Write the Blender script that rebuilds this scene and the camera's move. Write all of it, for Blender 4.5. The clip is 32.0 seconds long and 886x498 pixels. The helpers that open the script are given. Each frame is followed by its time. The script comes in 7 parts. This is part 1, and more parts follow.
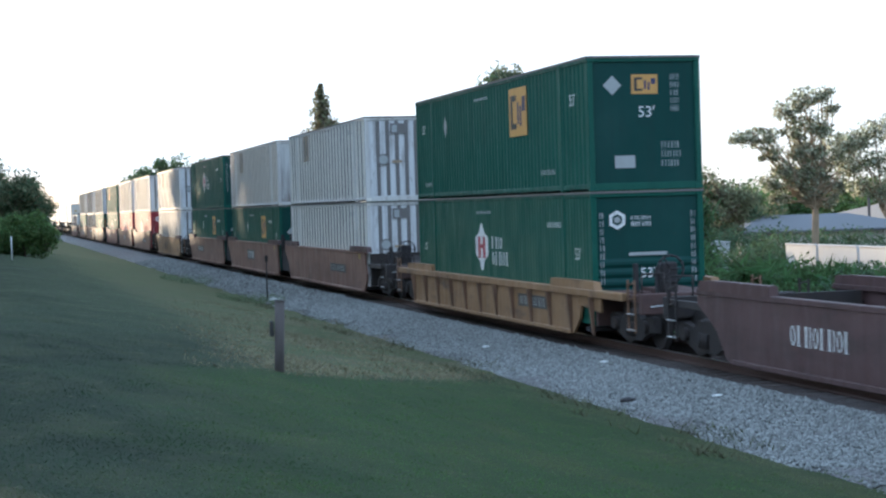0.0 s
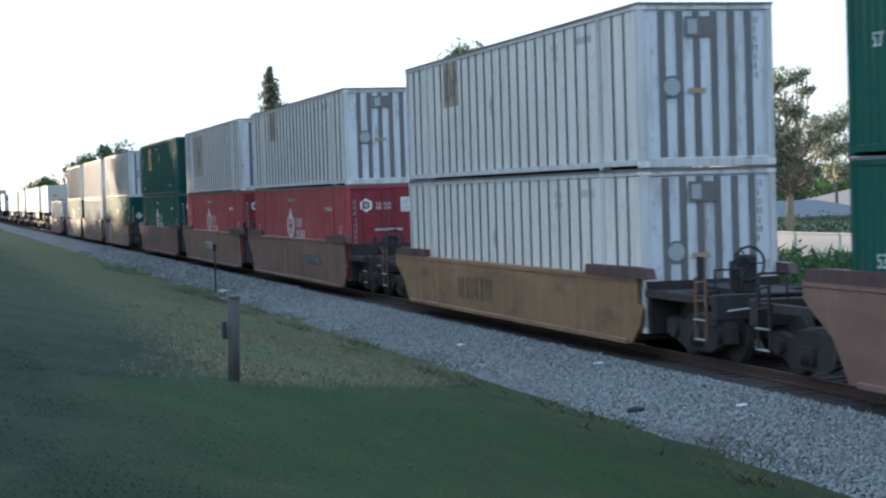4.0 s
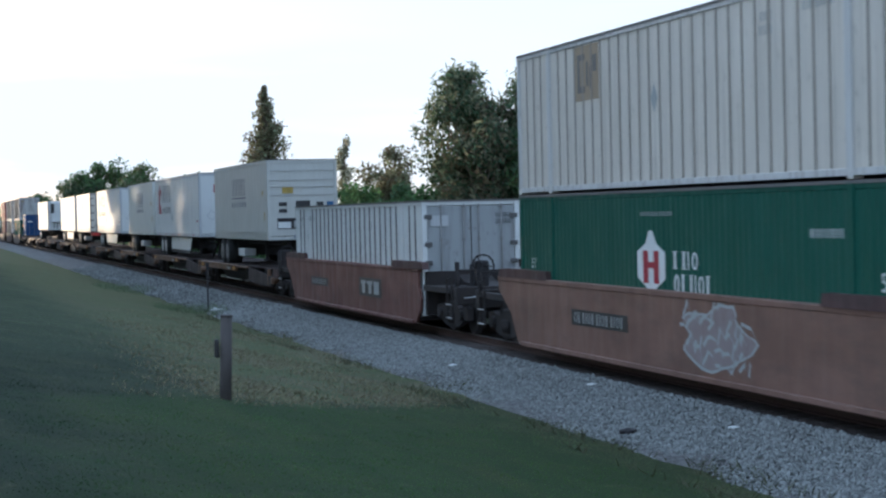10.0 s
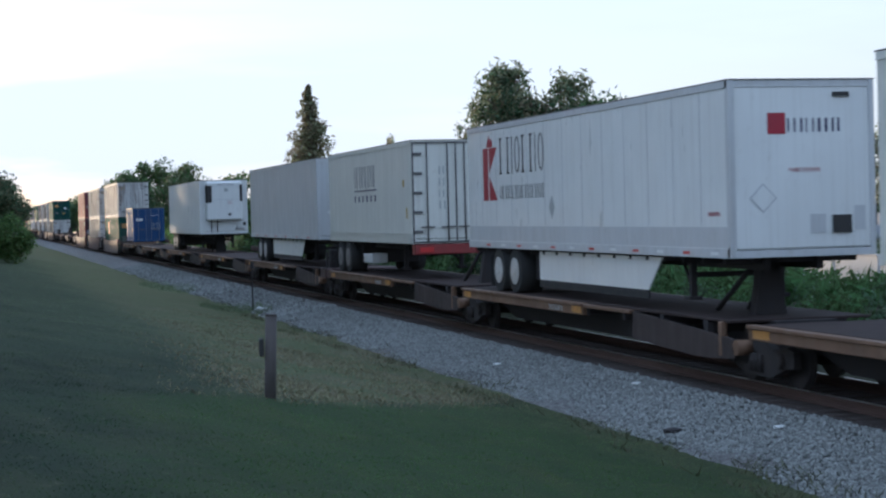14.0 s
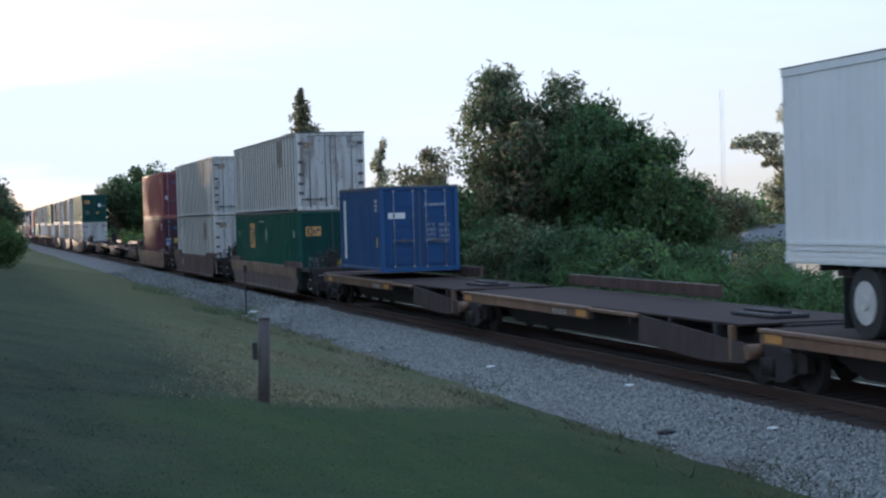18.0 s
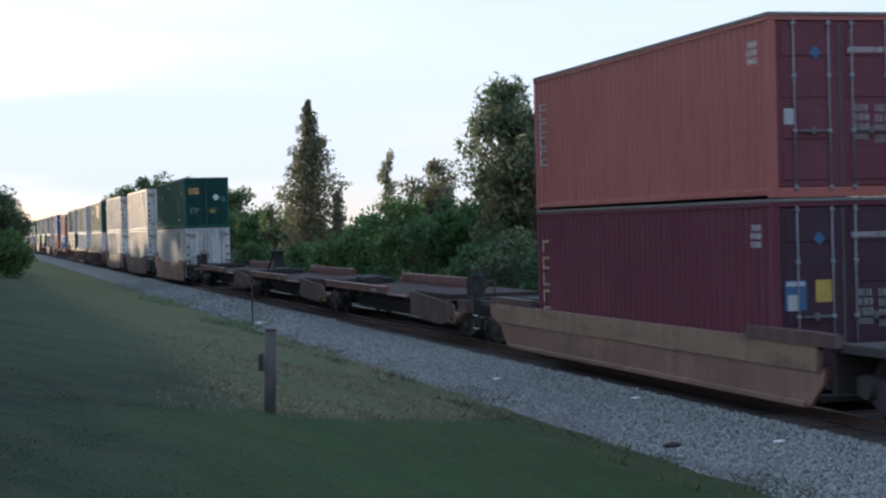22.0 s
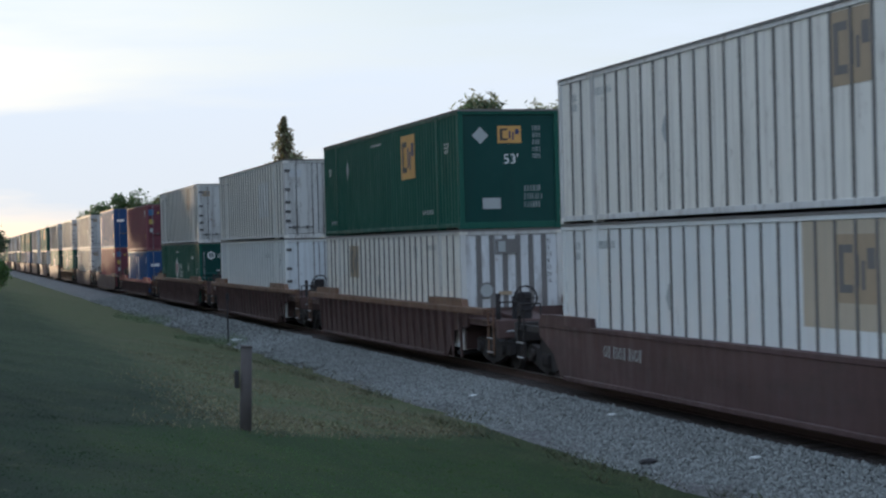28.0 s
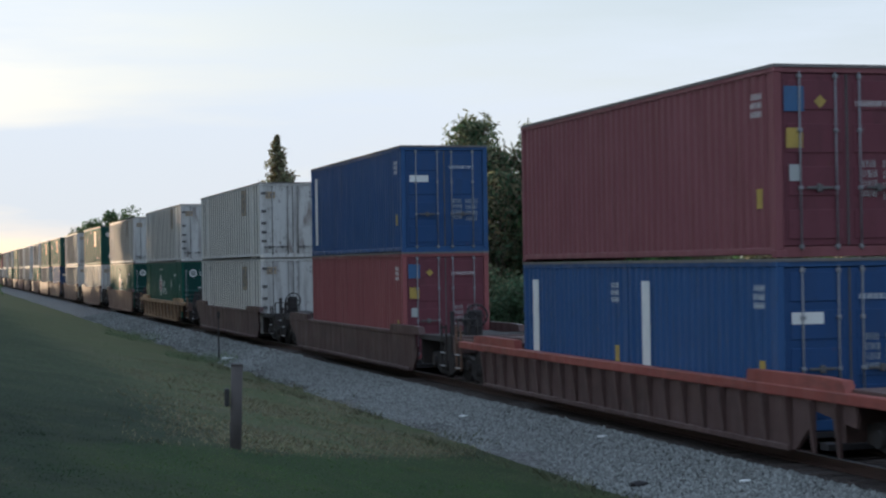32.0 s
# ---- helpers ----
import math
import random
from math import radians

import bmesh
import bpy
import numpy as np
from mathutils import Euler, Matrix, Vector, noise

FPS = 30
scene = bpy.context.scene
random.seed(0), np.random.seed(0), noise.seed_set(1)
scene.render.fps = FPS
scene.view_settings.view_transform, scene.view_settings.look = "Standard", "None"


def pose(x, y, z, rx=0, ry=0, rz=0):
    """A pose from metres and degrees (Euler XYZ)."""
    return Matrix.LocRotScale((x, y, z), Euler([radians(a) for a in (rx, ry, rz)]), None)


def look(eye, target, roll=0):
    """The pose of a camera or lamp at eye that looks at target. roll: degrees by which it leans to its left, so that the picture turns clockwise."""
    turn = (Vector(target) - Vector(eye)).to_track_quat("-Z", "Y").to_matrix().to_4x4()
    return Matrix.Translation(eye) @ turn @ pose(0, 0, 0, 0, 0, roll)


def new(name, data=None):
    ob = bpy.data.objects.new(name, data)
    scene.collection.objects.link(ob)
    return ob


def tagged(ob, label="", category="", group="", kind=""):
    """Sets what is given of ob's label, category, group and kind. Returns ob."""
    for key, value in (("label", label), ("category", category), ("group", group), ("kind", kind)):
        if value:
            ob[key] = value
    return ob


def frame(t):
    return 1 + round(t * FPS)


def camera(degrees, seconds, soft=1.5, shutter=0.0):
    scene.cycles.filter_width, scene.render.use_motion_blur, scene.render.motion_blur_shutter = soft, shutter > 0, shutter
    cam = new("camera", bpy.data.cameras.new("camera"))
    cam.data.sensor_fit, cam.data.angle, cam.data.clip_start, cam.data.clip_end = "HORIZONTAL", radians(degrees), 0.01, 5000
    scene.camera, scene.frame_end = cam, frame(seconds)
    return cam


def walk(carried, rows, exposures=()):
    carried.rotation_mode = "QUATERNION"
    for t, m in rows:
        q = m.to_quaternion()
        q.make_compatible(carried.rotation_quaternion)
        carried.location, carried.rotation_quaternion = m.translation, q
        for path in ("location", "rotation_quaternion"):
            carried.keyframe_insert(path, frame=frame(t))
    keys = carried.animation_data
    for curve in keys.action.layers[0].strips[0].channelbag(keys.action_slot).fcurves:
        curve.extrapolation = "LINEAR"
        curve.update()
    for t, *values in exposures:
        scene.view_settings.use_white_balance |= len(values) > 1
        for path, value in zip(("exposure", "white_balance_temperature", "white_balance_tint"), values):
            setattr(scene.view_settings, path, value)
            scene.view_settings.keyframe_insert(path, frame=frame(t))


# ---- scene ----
cam = camera(27.45, 32.0, soft=2.3, shutter=0.12)
EYE_Z = 2.93
# seconds, heading from the track's line, tilt, lean (degrees), and the eye's offset
PATH = [
    (0.0, 14.00, -1.39, 1.73, -0.56, -4.26, 0.12), (0.5, 14.47, -1.64, 0.93, -0.42, -2.75, 0.15),
    (1.0, 15.42, -1.70, 0.78, 0, 0, 0), (1.5, 15.03, -1.80, 1.29, 0, 0, 0), (2.0, 13.90, -1.71, 1.57, 0, 0, 0), (2.5, 14.50, -1.88, 1.62, 0, 0, 0),
    (4.5, 15.77, -1.75, 1.69, 0, 0, 0), (5.0, 15.87, -1.65, 1.53, 0, 0, 0), (5.5, 16.05, -1.12, 1.47, 0, 0, 0), (6.0, 15.71, -0.74, 1.15, 0, 0, 0),
    (6.5, 15.62, -0.74, 0.98, 0, 0, 0), (7.0, 15.80, -0.78, 0.83, 0, 0, 0), (7.5, 16.34, -1.01, 1.11, 0, 0, 0), (8.0, 16.18, -1.17, 1.11, 0, 0, 0),
    (8.5, 16.15, -1.19, 1.10, 0, 0, 0), (9.0, 15.87, -1.15, 1.16, 0, 0, 0), (9.5, 16.16, -1.19, 1.23, 0, 0, 0), (10.0, 15.90, -1.16, 1.33, 0, 0, 0),
    (10.5, 16.12, -1.30, 1.46, 0, 0, 0), (11.0, 16.20, -1.25, 1.56, 0, 0, 0), (11.5, 16.18, -1.33, 1.66, 0, 0, 0), (12.0, 16.30, -1.46, 1.63, 0, 0, 0),
    (12.5, 15.84, -1.28, 1.63, 0, 0, 0), (13.0, 14.64, -1.26, 1.65, 0, 0, 0), (13.5, 14.36, -1.26, 1.56, 0, 0, 0), (14.0, 14.51, -1.16, 1.43, 0, 0, 0),
    (14.5, 14.76, -1.37, 1.34, 0, 0, 0), (16.5, 14.97, -1.05, 2.01, 0, 0, 0), (17.0, 14.98, -1.07, 1.95, 0, 0, 0), (17.5, 14.82, -1.00, 1.74, 0, 0, 0),
    (18.0, 14.73, -1.08, 1.65, 0, 0, 0), (18.5, 14.88, -0.91, 1.57, 0, 0, 0), (19.0, 14.99, -1.17, 1.72, 0, 0, 0), (19.5, 14.99, -0.90, 1.48, 0, 0, 0),
    (20.0, 14.93, -0.87, 1.40, 0, 0, 0), (20.5, 14.92, -0.75, 1.31, 0, 0, 0), (21.0, 14.41, -0.83, 1.48, 0, 0, 0), (21.5, 14.35, -0.79, 1.38, 0, 0, 0),
    (22.0, 14.53, -0.70, 1.43, 0, 0, 0), (22.5, 14.62, -0.64, 1.67, 0, 0, 0), (23.0, 14.71, -0.57, 1.78, 0, 0, 0), (23.5, 14.64, -0.44, 1.87, 0, 0, 0),
    (24.0, 14.60, -0.36, 1.72, 0, 0, 0), (24.5, 14.44, -0.39, 1.65, 0, 0, 0), (26.5, 15.33, -0.09, 1.60, 0, 0, 0), (27.0, 15.41, -0.12, 1.85, 0, 0, 0),
    (27.5, 15.30, -0.09, 1.65, 0, 0, 0), (28.0, 15.30, -0.19, 1.47, 0, 0, 0), (28.5, 15.17, -0.35, 1.35, 0, 0, 0), (29.0, 14.87, -0.48, 1.25, 0, 0, 0),
    (29.5, 14.99, -0.12, 1.23, 0, 0, 0), (30.0, 15.32, 0.06, 1.13, 0, 0, 0), (30.5, 15.50, -0.06, 1.32, 0, 0, 0), (31.0, 15.43, 0.18, 1.33, 0, 0, 0),
    (31.5, 15.30, 0.14, 1.05, 0, 0, 0), (32.0, 15.57, 0.44, 0.92, 0, 0, 0),
]


def gaze(heading, tilt, lean, x, y, z):
    h, p = radians(heading), radians(tilt)
    eye = Vector((x, y, EYE_Z + z))
    way = Vector((math.sin(h) * math.cos(p), math.cos(h) * math.cos(p), math.sin(p)))
    return look(eye, eye + way * 10, -lean)


walk(cam, [(r[0], gaze(*r[1:])) for r in PATH],
     exposures=[(0.0, 0.70, 5720, 10), (1.0, 0.64, 5720, 10), (6.0, 0.47, 5640, 9), (9.0, 0.33, 5620, 10), (10.8, 0.27, 5720, 12.5), (14.0, 0.14, 5740, 14), (20.0, 0.12, 5820, 14), (24.0, 0.03, 5960, 13.5), (32.0, -0.12, 6260, 13)])

# ---- sky and sun ----
SUN_TURN, SUN_HEIGHT = -22.0, 8.5
world = bpy.data.worlds.new("evening_sky")
scene.world = world
world.use_nodes = True
wn, wl = world.node_tree.nodes, world.node_tree.links
wn.clear()
w_out, w_bg, w_sky = wn.new("ShaderNodeOutputWorld"), wn.new("ShaderNodeBackground"), wn.new("ShaderNodeTexSky")
w_sky.sky_type, w_sky.sun_disc = "NISHITA", False
w_sky.sun_elevation, w_sky.sun_rotation = radians(SUN_HEIGHT), radians(SUN_TURN)
w_sky.air_density, w_sky.dust_density, w_sky.ozone_density = 1.0, 1.2, 1.5
w_co, w_map, w_noise, w_ramp = wn.new("ShaderNodeTexCoord"), wn.new("ShaderNodeMapping"), wn.new("ShaderNodeTexNoise"), wn.new("ShaderNodeValToRGB")
w_map.inputs["Scale"].default_value = (1.2, 1.2, 9.0)
w_map.inputs["Rotation"].default_value = (0.10, -0.12, 0.3)
w_noise.inputs["Scale"].default_value, w_noise.inputs["Detail"].default_value, w_noise.inputs["Roughness"].default_value = 1.6, 6.0, 0.55
w_ramp.color_ramp.elements[0].position, w_ramp.color_ramp.elements[1].position = 0.40, 0.62
w_ramp.color_ramp.elements[0].color, w_ramp.color_ramp.elements[1].color = (0.60, 0.60, 0.60, 1), (1.0, 1.0, 1.0, 1)
w_mix = wn.new("ShaderNodeMix")
w_mix.data_type = "RGBA"
# thin high cloud veil, whitish low down and blue overhead
w_sep, w_up, w_tone = wn.new("ShaderNodeSeparateXYZ"), wn.new("ShaderNodeMapRange"), wn.new("ShaderNodeMix")
w_up.inputs["From Min"].default_value, w_up.inputs["From Max"].default_value = 0.02, 0.42
w_tone.data_type = "RGBA"
w_tone.inputs["A"].default_value, w_tone.inputs["B"].default_value = (5.95, 6.27, 6.33, 1), (5.9, 7.7, 9.8, 1)
wl.new(w_co.outputs["Generated"], w_sep.inputs["Vector"])
wl.new(w_sep.outputs["Z"], w_up.inputs["Value"])
wl.new(w_up.outputs["Result"], w_tone.inputs["Factor"])
# the veil glows more towards the low sun and fades away from it
w_dot, w_side, w_glow = wn.new("ShaderNodeVectorMath"), wn.new("ShaderNodeMapRange"), wn.new("ShaderNodeVectorMath")
w_dot.operation, w_glow.operation = "DOT_PRODUCT", "SCALE"
w_dot.inputs[1].default_value = (math.sin(radians(SUN_TURN)), math.cos(radians(SUN_TURN)), 0.15)
w_side.inputs["From Min"].default_value, w_side.inputs["From Max"].default_value = -0.9, 0.75
w_side.inputs["To Min"].default_value, w_side.inputs["To Max"].default_value = 0.77, 0.95
wl.new(w_co.outputs["Generated"], w_dot.inputs[0])
wl.new(w_dot.outputs["Value"], w_side.inputs["Value"])
wl.new(w_tone.outputs["Result"], w_glow.inputs[0])
wl.new(w_side.outputs["Result"], w_glow.inputs["Scale"])
wl.new(w_glow.outputs["Vector"], w_mix.inputs["B"])
wl.new(w_co.outputs["Generated"], w_map.inputs["Vector"])
wl.new(w_map.outputs["Vector"], w_noise.inputs["Vector"])
wl.new(w_noise.outputs["Fac"], w_ramp.inputs["Fac"])
wl.new(w_ramp.outputs["Color"], w_mix.inputs["Factor"])
wl.new(w_sky.outputs["Color"], w_mix.inputs["A"])
wl.new(w_mix.outputs["Result"], w_bg.inputs["Color"])
w_bg.inputs["Strength"].default_value = 0.15
wl.new(w_bg.outputs["Background"], w_out.inputs["Surface"])

sun = new("sun", bpy.data.lights.new("sun", "SUN"))
sun.data.energy, sun.data.angle, sun.data.color = 4.8, radians(0.8), (1.0, 0.74, 0.46)
_h, _e = radians(SUN_TURN), radians(SUN_HEIGHT)
sun_way = Vector((math.sin(_h) * math.cos(_e), math.cos(_h) * math.cos(_e), math.sin(_e)))
sun.matrix_world = look(sun_way * 100, (0, 0, 0))


# ---- materials ----
def sock(node, names, value):
    for n in names:
        if n in node.inputs:
            node.inputs[n].default_value = value
            return


class Mat:
    """A node material with helpers for layered procedural colour."""

    def __init__(self, name, colour, rough=0.6, metal=0.0, spec=0.5):
        self.m = bpy.data.materials.new(name)
        self.m.use_nodes = True
        self.n, self.l = self.m.node_tree.nodes, self.m.node_tree.links
        self.b = self.n["Principled BSDF"]
        self.b.inputs["Base Color"].default_value = (*colour, 1)
        self.b.inputs["Roughness"].default_value, self.b.inputs["Metallic"].default_value = rough, metal
        sock(self.b, ["Specular IOR Level"], spec)
        self.col = None
        self.base = (*colour, 1)
        self.co = self.n.new("ShaderNodeTexCoord")
        self.info = self.n.new("ShaderNodeObjectInfo")
        shift = self.n.new("ShaderNodeVectorMath")
        shift.operation = "MULTIPLY_ADD"
        self.l.new(self.info.outputs["Random"], shift.inputs[0])
        shift.inputs[1].default_value = (37.0, 91.0, 53.0)
        self.l.new(self.co.outputs["Object"], shift.inputs[2])
        self.at = shift.outputs[0]

    def noise(self, scale, stretch=(1, 1, 1), detail=4.0, lo=0.4, hi=0.7, still=False, rough=0.6):
        mp, nz, rp = self.n.new("ShaderNodeMapping"), self.n.new("ShaderNodeTexNoise"), self.n.new("ShaderNodeMapRange")
        mp.inputs["Scale"].default_value = stretch
        self.l.new(self.co.outputs["Object"] if still else self.at, mp.inputs["Vector"])
        self.l.new(mp.outputs["Vector"], nz.inputs["Vector"])
        nz.inputs["Scale"].default_value, nz.inputs["Detail"].default_value, nz.inputs["Roughness"].default_value = scale, detail, rough
        rp.inputs["From Min"].default_value, rp.inputs["From Max"].default_value = lo, hi
        self.l.new(nz.outputs["Fac"], rp.inputs["Value"])
        return rp.outputs["Result"]

    def scaled(self, fac, k):
        mu = self.n.new("ShaderNodeMath")
        mu.operation = "MULTIPLY"
        self.l.new(fac, mu.inputs[0])
        if isinstance(k, (int, float)):
            mu.inputs[1].default_value = k
        else:
            self.l.new(k, mu.inputs[1])
        return mu.outputs[0]

    def blend(self, fac, colour):
        mx = self.n.new("ShaderNodeMix")
        mx.data_type = "RGBA"
        self.l.new(fac, mx.inputs["Factor"])
        if self.col is None:
            mx.inputs["A"].default_value = self.base
        else:
            self.l.new(self.col, mx.inputs["A"])
        mx.inputs["B"].default_value = (*colour, 1)
        self.col = mx.outputs["Result"]
        self.l.new(self.col, self.b.inputs["Base Color"])
        return self

    def vary(self, amount, hue=0.0, island=False):
        hs = self.n.new("ShaderNodeHueSaturation")
        if island:
            src = self.n.new("ShaderNodeNewGeometry").outputs["Random Per Island"]
        else:
            src = self.info.outputs["Random"]
        for key, a, mid in (("Value", amount, 1.0), ("Hue", hue, 0.5)):
            rp = self.n.new("ShaderNodeMapRange")
            rp.inputs["To Min"].default_value, rp.inputs["To Max"].default_value = mid - a, mid + a
            self.l.new(src, rp.inputs["Value"])
            self.l.new(rp.outputs["Result"], hs.inputs[key])
        if self.col is None:
            hs.inputs["Color"].default_value = self.base
        else:
            self.l.new(self.col, hs.inputs["Color"])
        self.col = hs.outputs["Color"]
        self.l.new(self.col, self.b.inputs["Base Color"])
        return self

    def bump(self, fac, strength=0.3, dist=0.02):
        bp = self.n.new("ShaderNodeBump")
        bp.inputs["Strength"].default_value, bp.inputs["Distance"].default_value = strength, dist
        self.l.new(fac, bp.inputs["Height"])
        self.l.new(bp.outputs["Normal"], self.b.inputs["Normal"])
        return self

    def gloss(self, fac, lo, hi):
        rp = self.n.new("ShaderNodeMapRange")
        rp.inputs["To Min"].default_value, rp.inputs["To Max"].default_value = lo, hi
        self.l.new(fac, rp.inputs["Value"])
        self.l.new(rp.outputs["Result"], self.b.inputs["Roughness"])
        return self


def paint(name, colour, rough=0.42, dirt=(0.16, 0.13, 0.11), dirty=0.5, rust=0.15, streak=1.0, across=4.0, spec=0.5, blotch=0.0):
    """Weathered vehicle paint: faded patches, run-down streaks, small rust spots."""
    m = Mat(name, colour, rough, 0.0, spec)
    m.blend(m.scaled(m.noise(0.7, (1, 1, 1), 3, 0.42, 0.72), 0.35), tuple(min(1, c * 1.18 + 0.015) for c in colour))
    m.blend(m.scaled(m.noise(2.2, (across, across, 0.14), 5, 0.48, 0.80), dirty * streak), dirt)
    m.blend(m.scaled(m.noise(6.0, (1, 1, 0.6), 6, 0.60, 0.72), dirty * 0.7), dirt)
    m.blend(m.scaled(m.noise(3.1, (1, 1.3, 0.7), 8, 0.655, 0.70, rough=0.7), rust), (0.16, 0.065, 0.03))
    if blotch:
        m.blend(m.scaled(m.noise(1.15, (1.7, 1.7, 0.5), 6, 0.55, 0.70, rough=0.65), blotch), (0.115, 0.068, 0.05))
    m.gloss(m.noise(1.6, (1, 2, 0.5), 4, 0.3, 0.7), rough - 0.10, rough + 0.2)
    m.bump(m.noise(3.0, (1, 1, 1), 3, 0.2, 0.8), 0.10, 0.02)
    return m.m


def car_paint(name, colour, rough, dirt, dirty, rust):
    """Weathered freight-car paint: rubbed lighter patches along the car, grime and rust."""
    m = Mat(name, colour, rough, 0.0, 0.35)
    m.blend(m.scaled(m.noise(0.8, (1, 0.35, 1.4), 5, 0.40, 0.66), 0.7), tuple(min(1, c * 1.35 + 0.012) for c in colour))
    m.blend(m.scaled(m.noise(1.1, (1, 0.5, 1.8), 6, 0.50, 0.70, rough=0.7), dirty), dirt)
    m.blend(m.scaled(m.noise(2.2, (0.9, 0.9, 0.14), 5, 0.52, 0.80), dirty * 0.5), dirt)
    m.blend(m.scaled(m.noise(3.1, (1, 1.3, 0.7), 8, 0.62, 0.70, rough=0.75), rust), (0.17, 0.065, 0.03))
    m.gloss(m.noise(1.6, (1, 2, 0.5), 4, 0.3, 0.7), rough - 0.1, rough + 0.2)
    m.bump(m.noise(2.0, (1, 0.6, 1), 4, 0.2, 0.8), 0.15, 0.03)
    return m.m


def plain(name, colour, rough=0.6, metal=0.0, grime=0.35, grime_colour=(0.05, 0.045, 0.04), scale=5.0, spec=0.5):
    m = Mat(name, colour, rough, metal, spec)
    m.blend(m.scaled(m.noise(scale, (1, 1, 0.5), 5, 0.45, 0.75), grime), grime_colour)
    m.blend(m.scaled(m.noise(scale * 6, (1, 1, 1), 3, 0.5, 0.8), grime * 0.5), tuple(c * 1.4 + 0.01 for c in colour))
    m.bump(m.noise(scale * 4, (1, 1, 1), 4, 0.2, 0.8), 0.15, 0.01)
    return m.m


M = {}
M["white"] = paint("white_weathered_paint", (0.735, 0.705, 0.645), 0.42, (0.28, 0.24, 0.20), 0.62, 0.6)
M["whiteframe"] = paint("rust_stained_white_steel", (0.58, 0.57, 0.55), 0.5, (0.20, 0.15, 0.12), 0.75, 0.8, across=3.0)
M["cream"] = paint("dull_white_paint", (0.66, 0.605, 0.53), 0.40, (0.27, 0.24, 0.20), 0.5, 0.3)
M["greydoor"] = paint("grimy_grey_door_paint", (0.33, 0.345, 0.35), 0.5, (0.14, 0.12, 0.11), 0.7, 0.4, across=1.6, blotch=0.4)
# darker cream for the thin ribs, with the shading of a ribbed side painted in
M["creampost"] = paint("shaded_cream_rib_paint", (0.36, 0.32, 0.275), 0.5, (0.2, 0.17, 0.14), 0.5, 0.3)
M["bright"] = paint("clean_white_paint", (0.68, 0.69, 0.68), 0.35, (0.42, 0.40, 0.37), 0.28, 0.05)
M["greywhite"] = paint("grey_white_paint", (0.50, 0.51, 0.52), 0.40, (0.28, 0.26, 0.24), 0.35, 0.08)
# white ends: real grime over bases darkened for the shade on that face
M["whiteend"] = paint("grimy_shaded_white_end_paint", (0.51, 0.505, 0.49), 0.5, (0.12, 0.09, 0.08), 0.95, 0.8, across=1.5, blotch=0.85)
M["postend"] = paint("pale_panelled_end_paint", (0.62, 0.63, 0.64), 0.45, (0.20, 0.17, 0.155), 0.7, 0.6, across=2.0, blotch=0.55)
M["brightend"] = paint("shaded_clean_white_end_paint", (0.60, 0.63, 0.65), 0.42, (0.22, 0.20, 0.19), 0.5, 0.25, across=2.2)
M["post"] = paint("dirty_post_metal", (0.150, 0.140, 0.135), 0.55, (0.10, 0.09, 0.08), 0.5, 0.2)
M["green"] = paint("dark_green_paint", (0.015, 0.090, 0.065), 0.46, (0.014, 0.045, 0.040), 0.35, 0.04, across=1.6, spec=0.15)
# the side's green again, darkened to hold the shade of the end
M["greenend"] = paint("shaded_green_end_paint", (0.007, 0.050, 0.044), 0.45, (0.012, 0.035, 0.034), 0.4, 0.08, across=1.6, spec=0.15)
M["hubgreen"] = paint("green_panel_paint", (0.012, 0.086, 0.062), 0.42, (0.012, 0.05, 0.034), 0.3, 0.03, across=1.6, spec=0.12)
M["red"] = paint("faded_red_paint", (0.36, 0.060, 0.070), 0.45, (0.22, 0.07, 0.06), 0.4, 0.05, across=1.6, spec=0.2)
M["maroon"] = paint("oxide_maroon_paint", (0.215, 0.076, 0.086), 0.48, (0.12, 0.04, 0.035), 0.45, 0.1, across=1.6, spec=0.2)
M["fadedmaroon"] = paint("chalky_faded_maroon_paint", (0.325, 0.090, 0.074), 0.45, (0.19, 0.06, 0.05), 0.4, 0.15, across=1.6, spec=0.5)
# plum, maroon and red end faces: side colours with their shade painted in
M["plumdoor"] = paint("shaded_plum_door_paint", (0.050, 0.024, 0.036), 0.5, (0.03, 0.02, 0.025), 0.5, 0.2, across=1.6, spec=0.2)
M["darkdoor"] = paint("shaded_maroon_door_paint", (0.140, 0.042, 0.056), 0.5, (0.07, 0.03, 0.035), 0.5, 0.2, across=1.6, spec=0.2)
M["redend"] = paint("shaded_red_end_paint", (0.225, 0.034, 0.044), 0.48, (0.10, 0.04, 0.04), 0.55, 0.15, across=1.6, spec=0.15)
M["crate_red"] = paint("dull_red_paint", (0.275, 0.088, 0.092), 0.48, (0.12, 0.04, 0.04), 0.45, 0.1, across=1.6, spec=0.2)
M["trailcream"] = paint("pale_cream_trailer_paint", (0.50, 0.498, 0.465), 0.42, (0.42, 0.40, 0.35), 0.4, 0.1)
M["trailwhite"] = paint("off_white_trailer_paint", (0.62, 0.62, 0.575), 0.42, (0.42, 0.39, 0.34), 0.45, 0.12)
M["tanpatch"] = paint("tan_repaint_patch", (0.44, 0.37, 0.28), 0.5, (0.36, 0.32, 0.26), 0.5, 0.05)
M["maroon2"] = paint("plum_maroon_paint", (0.118, 0.028, 0.045), 0.48, (0.07, 0.03, 0.03), 0.4, 0.1, across=1.6, spec=0.2)
# door copy of the blue below, darker for its shaded face
M["bluedoor"] = paint("shaded_blue_door_paint", (0.018, 0.062, 0.170), 0.45, (0.03, 0.05, 0.08), 0.45, 0.2, across=1.6, spec=0.2)
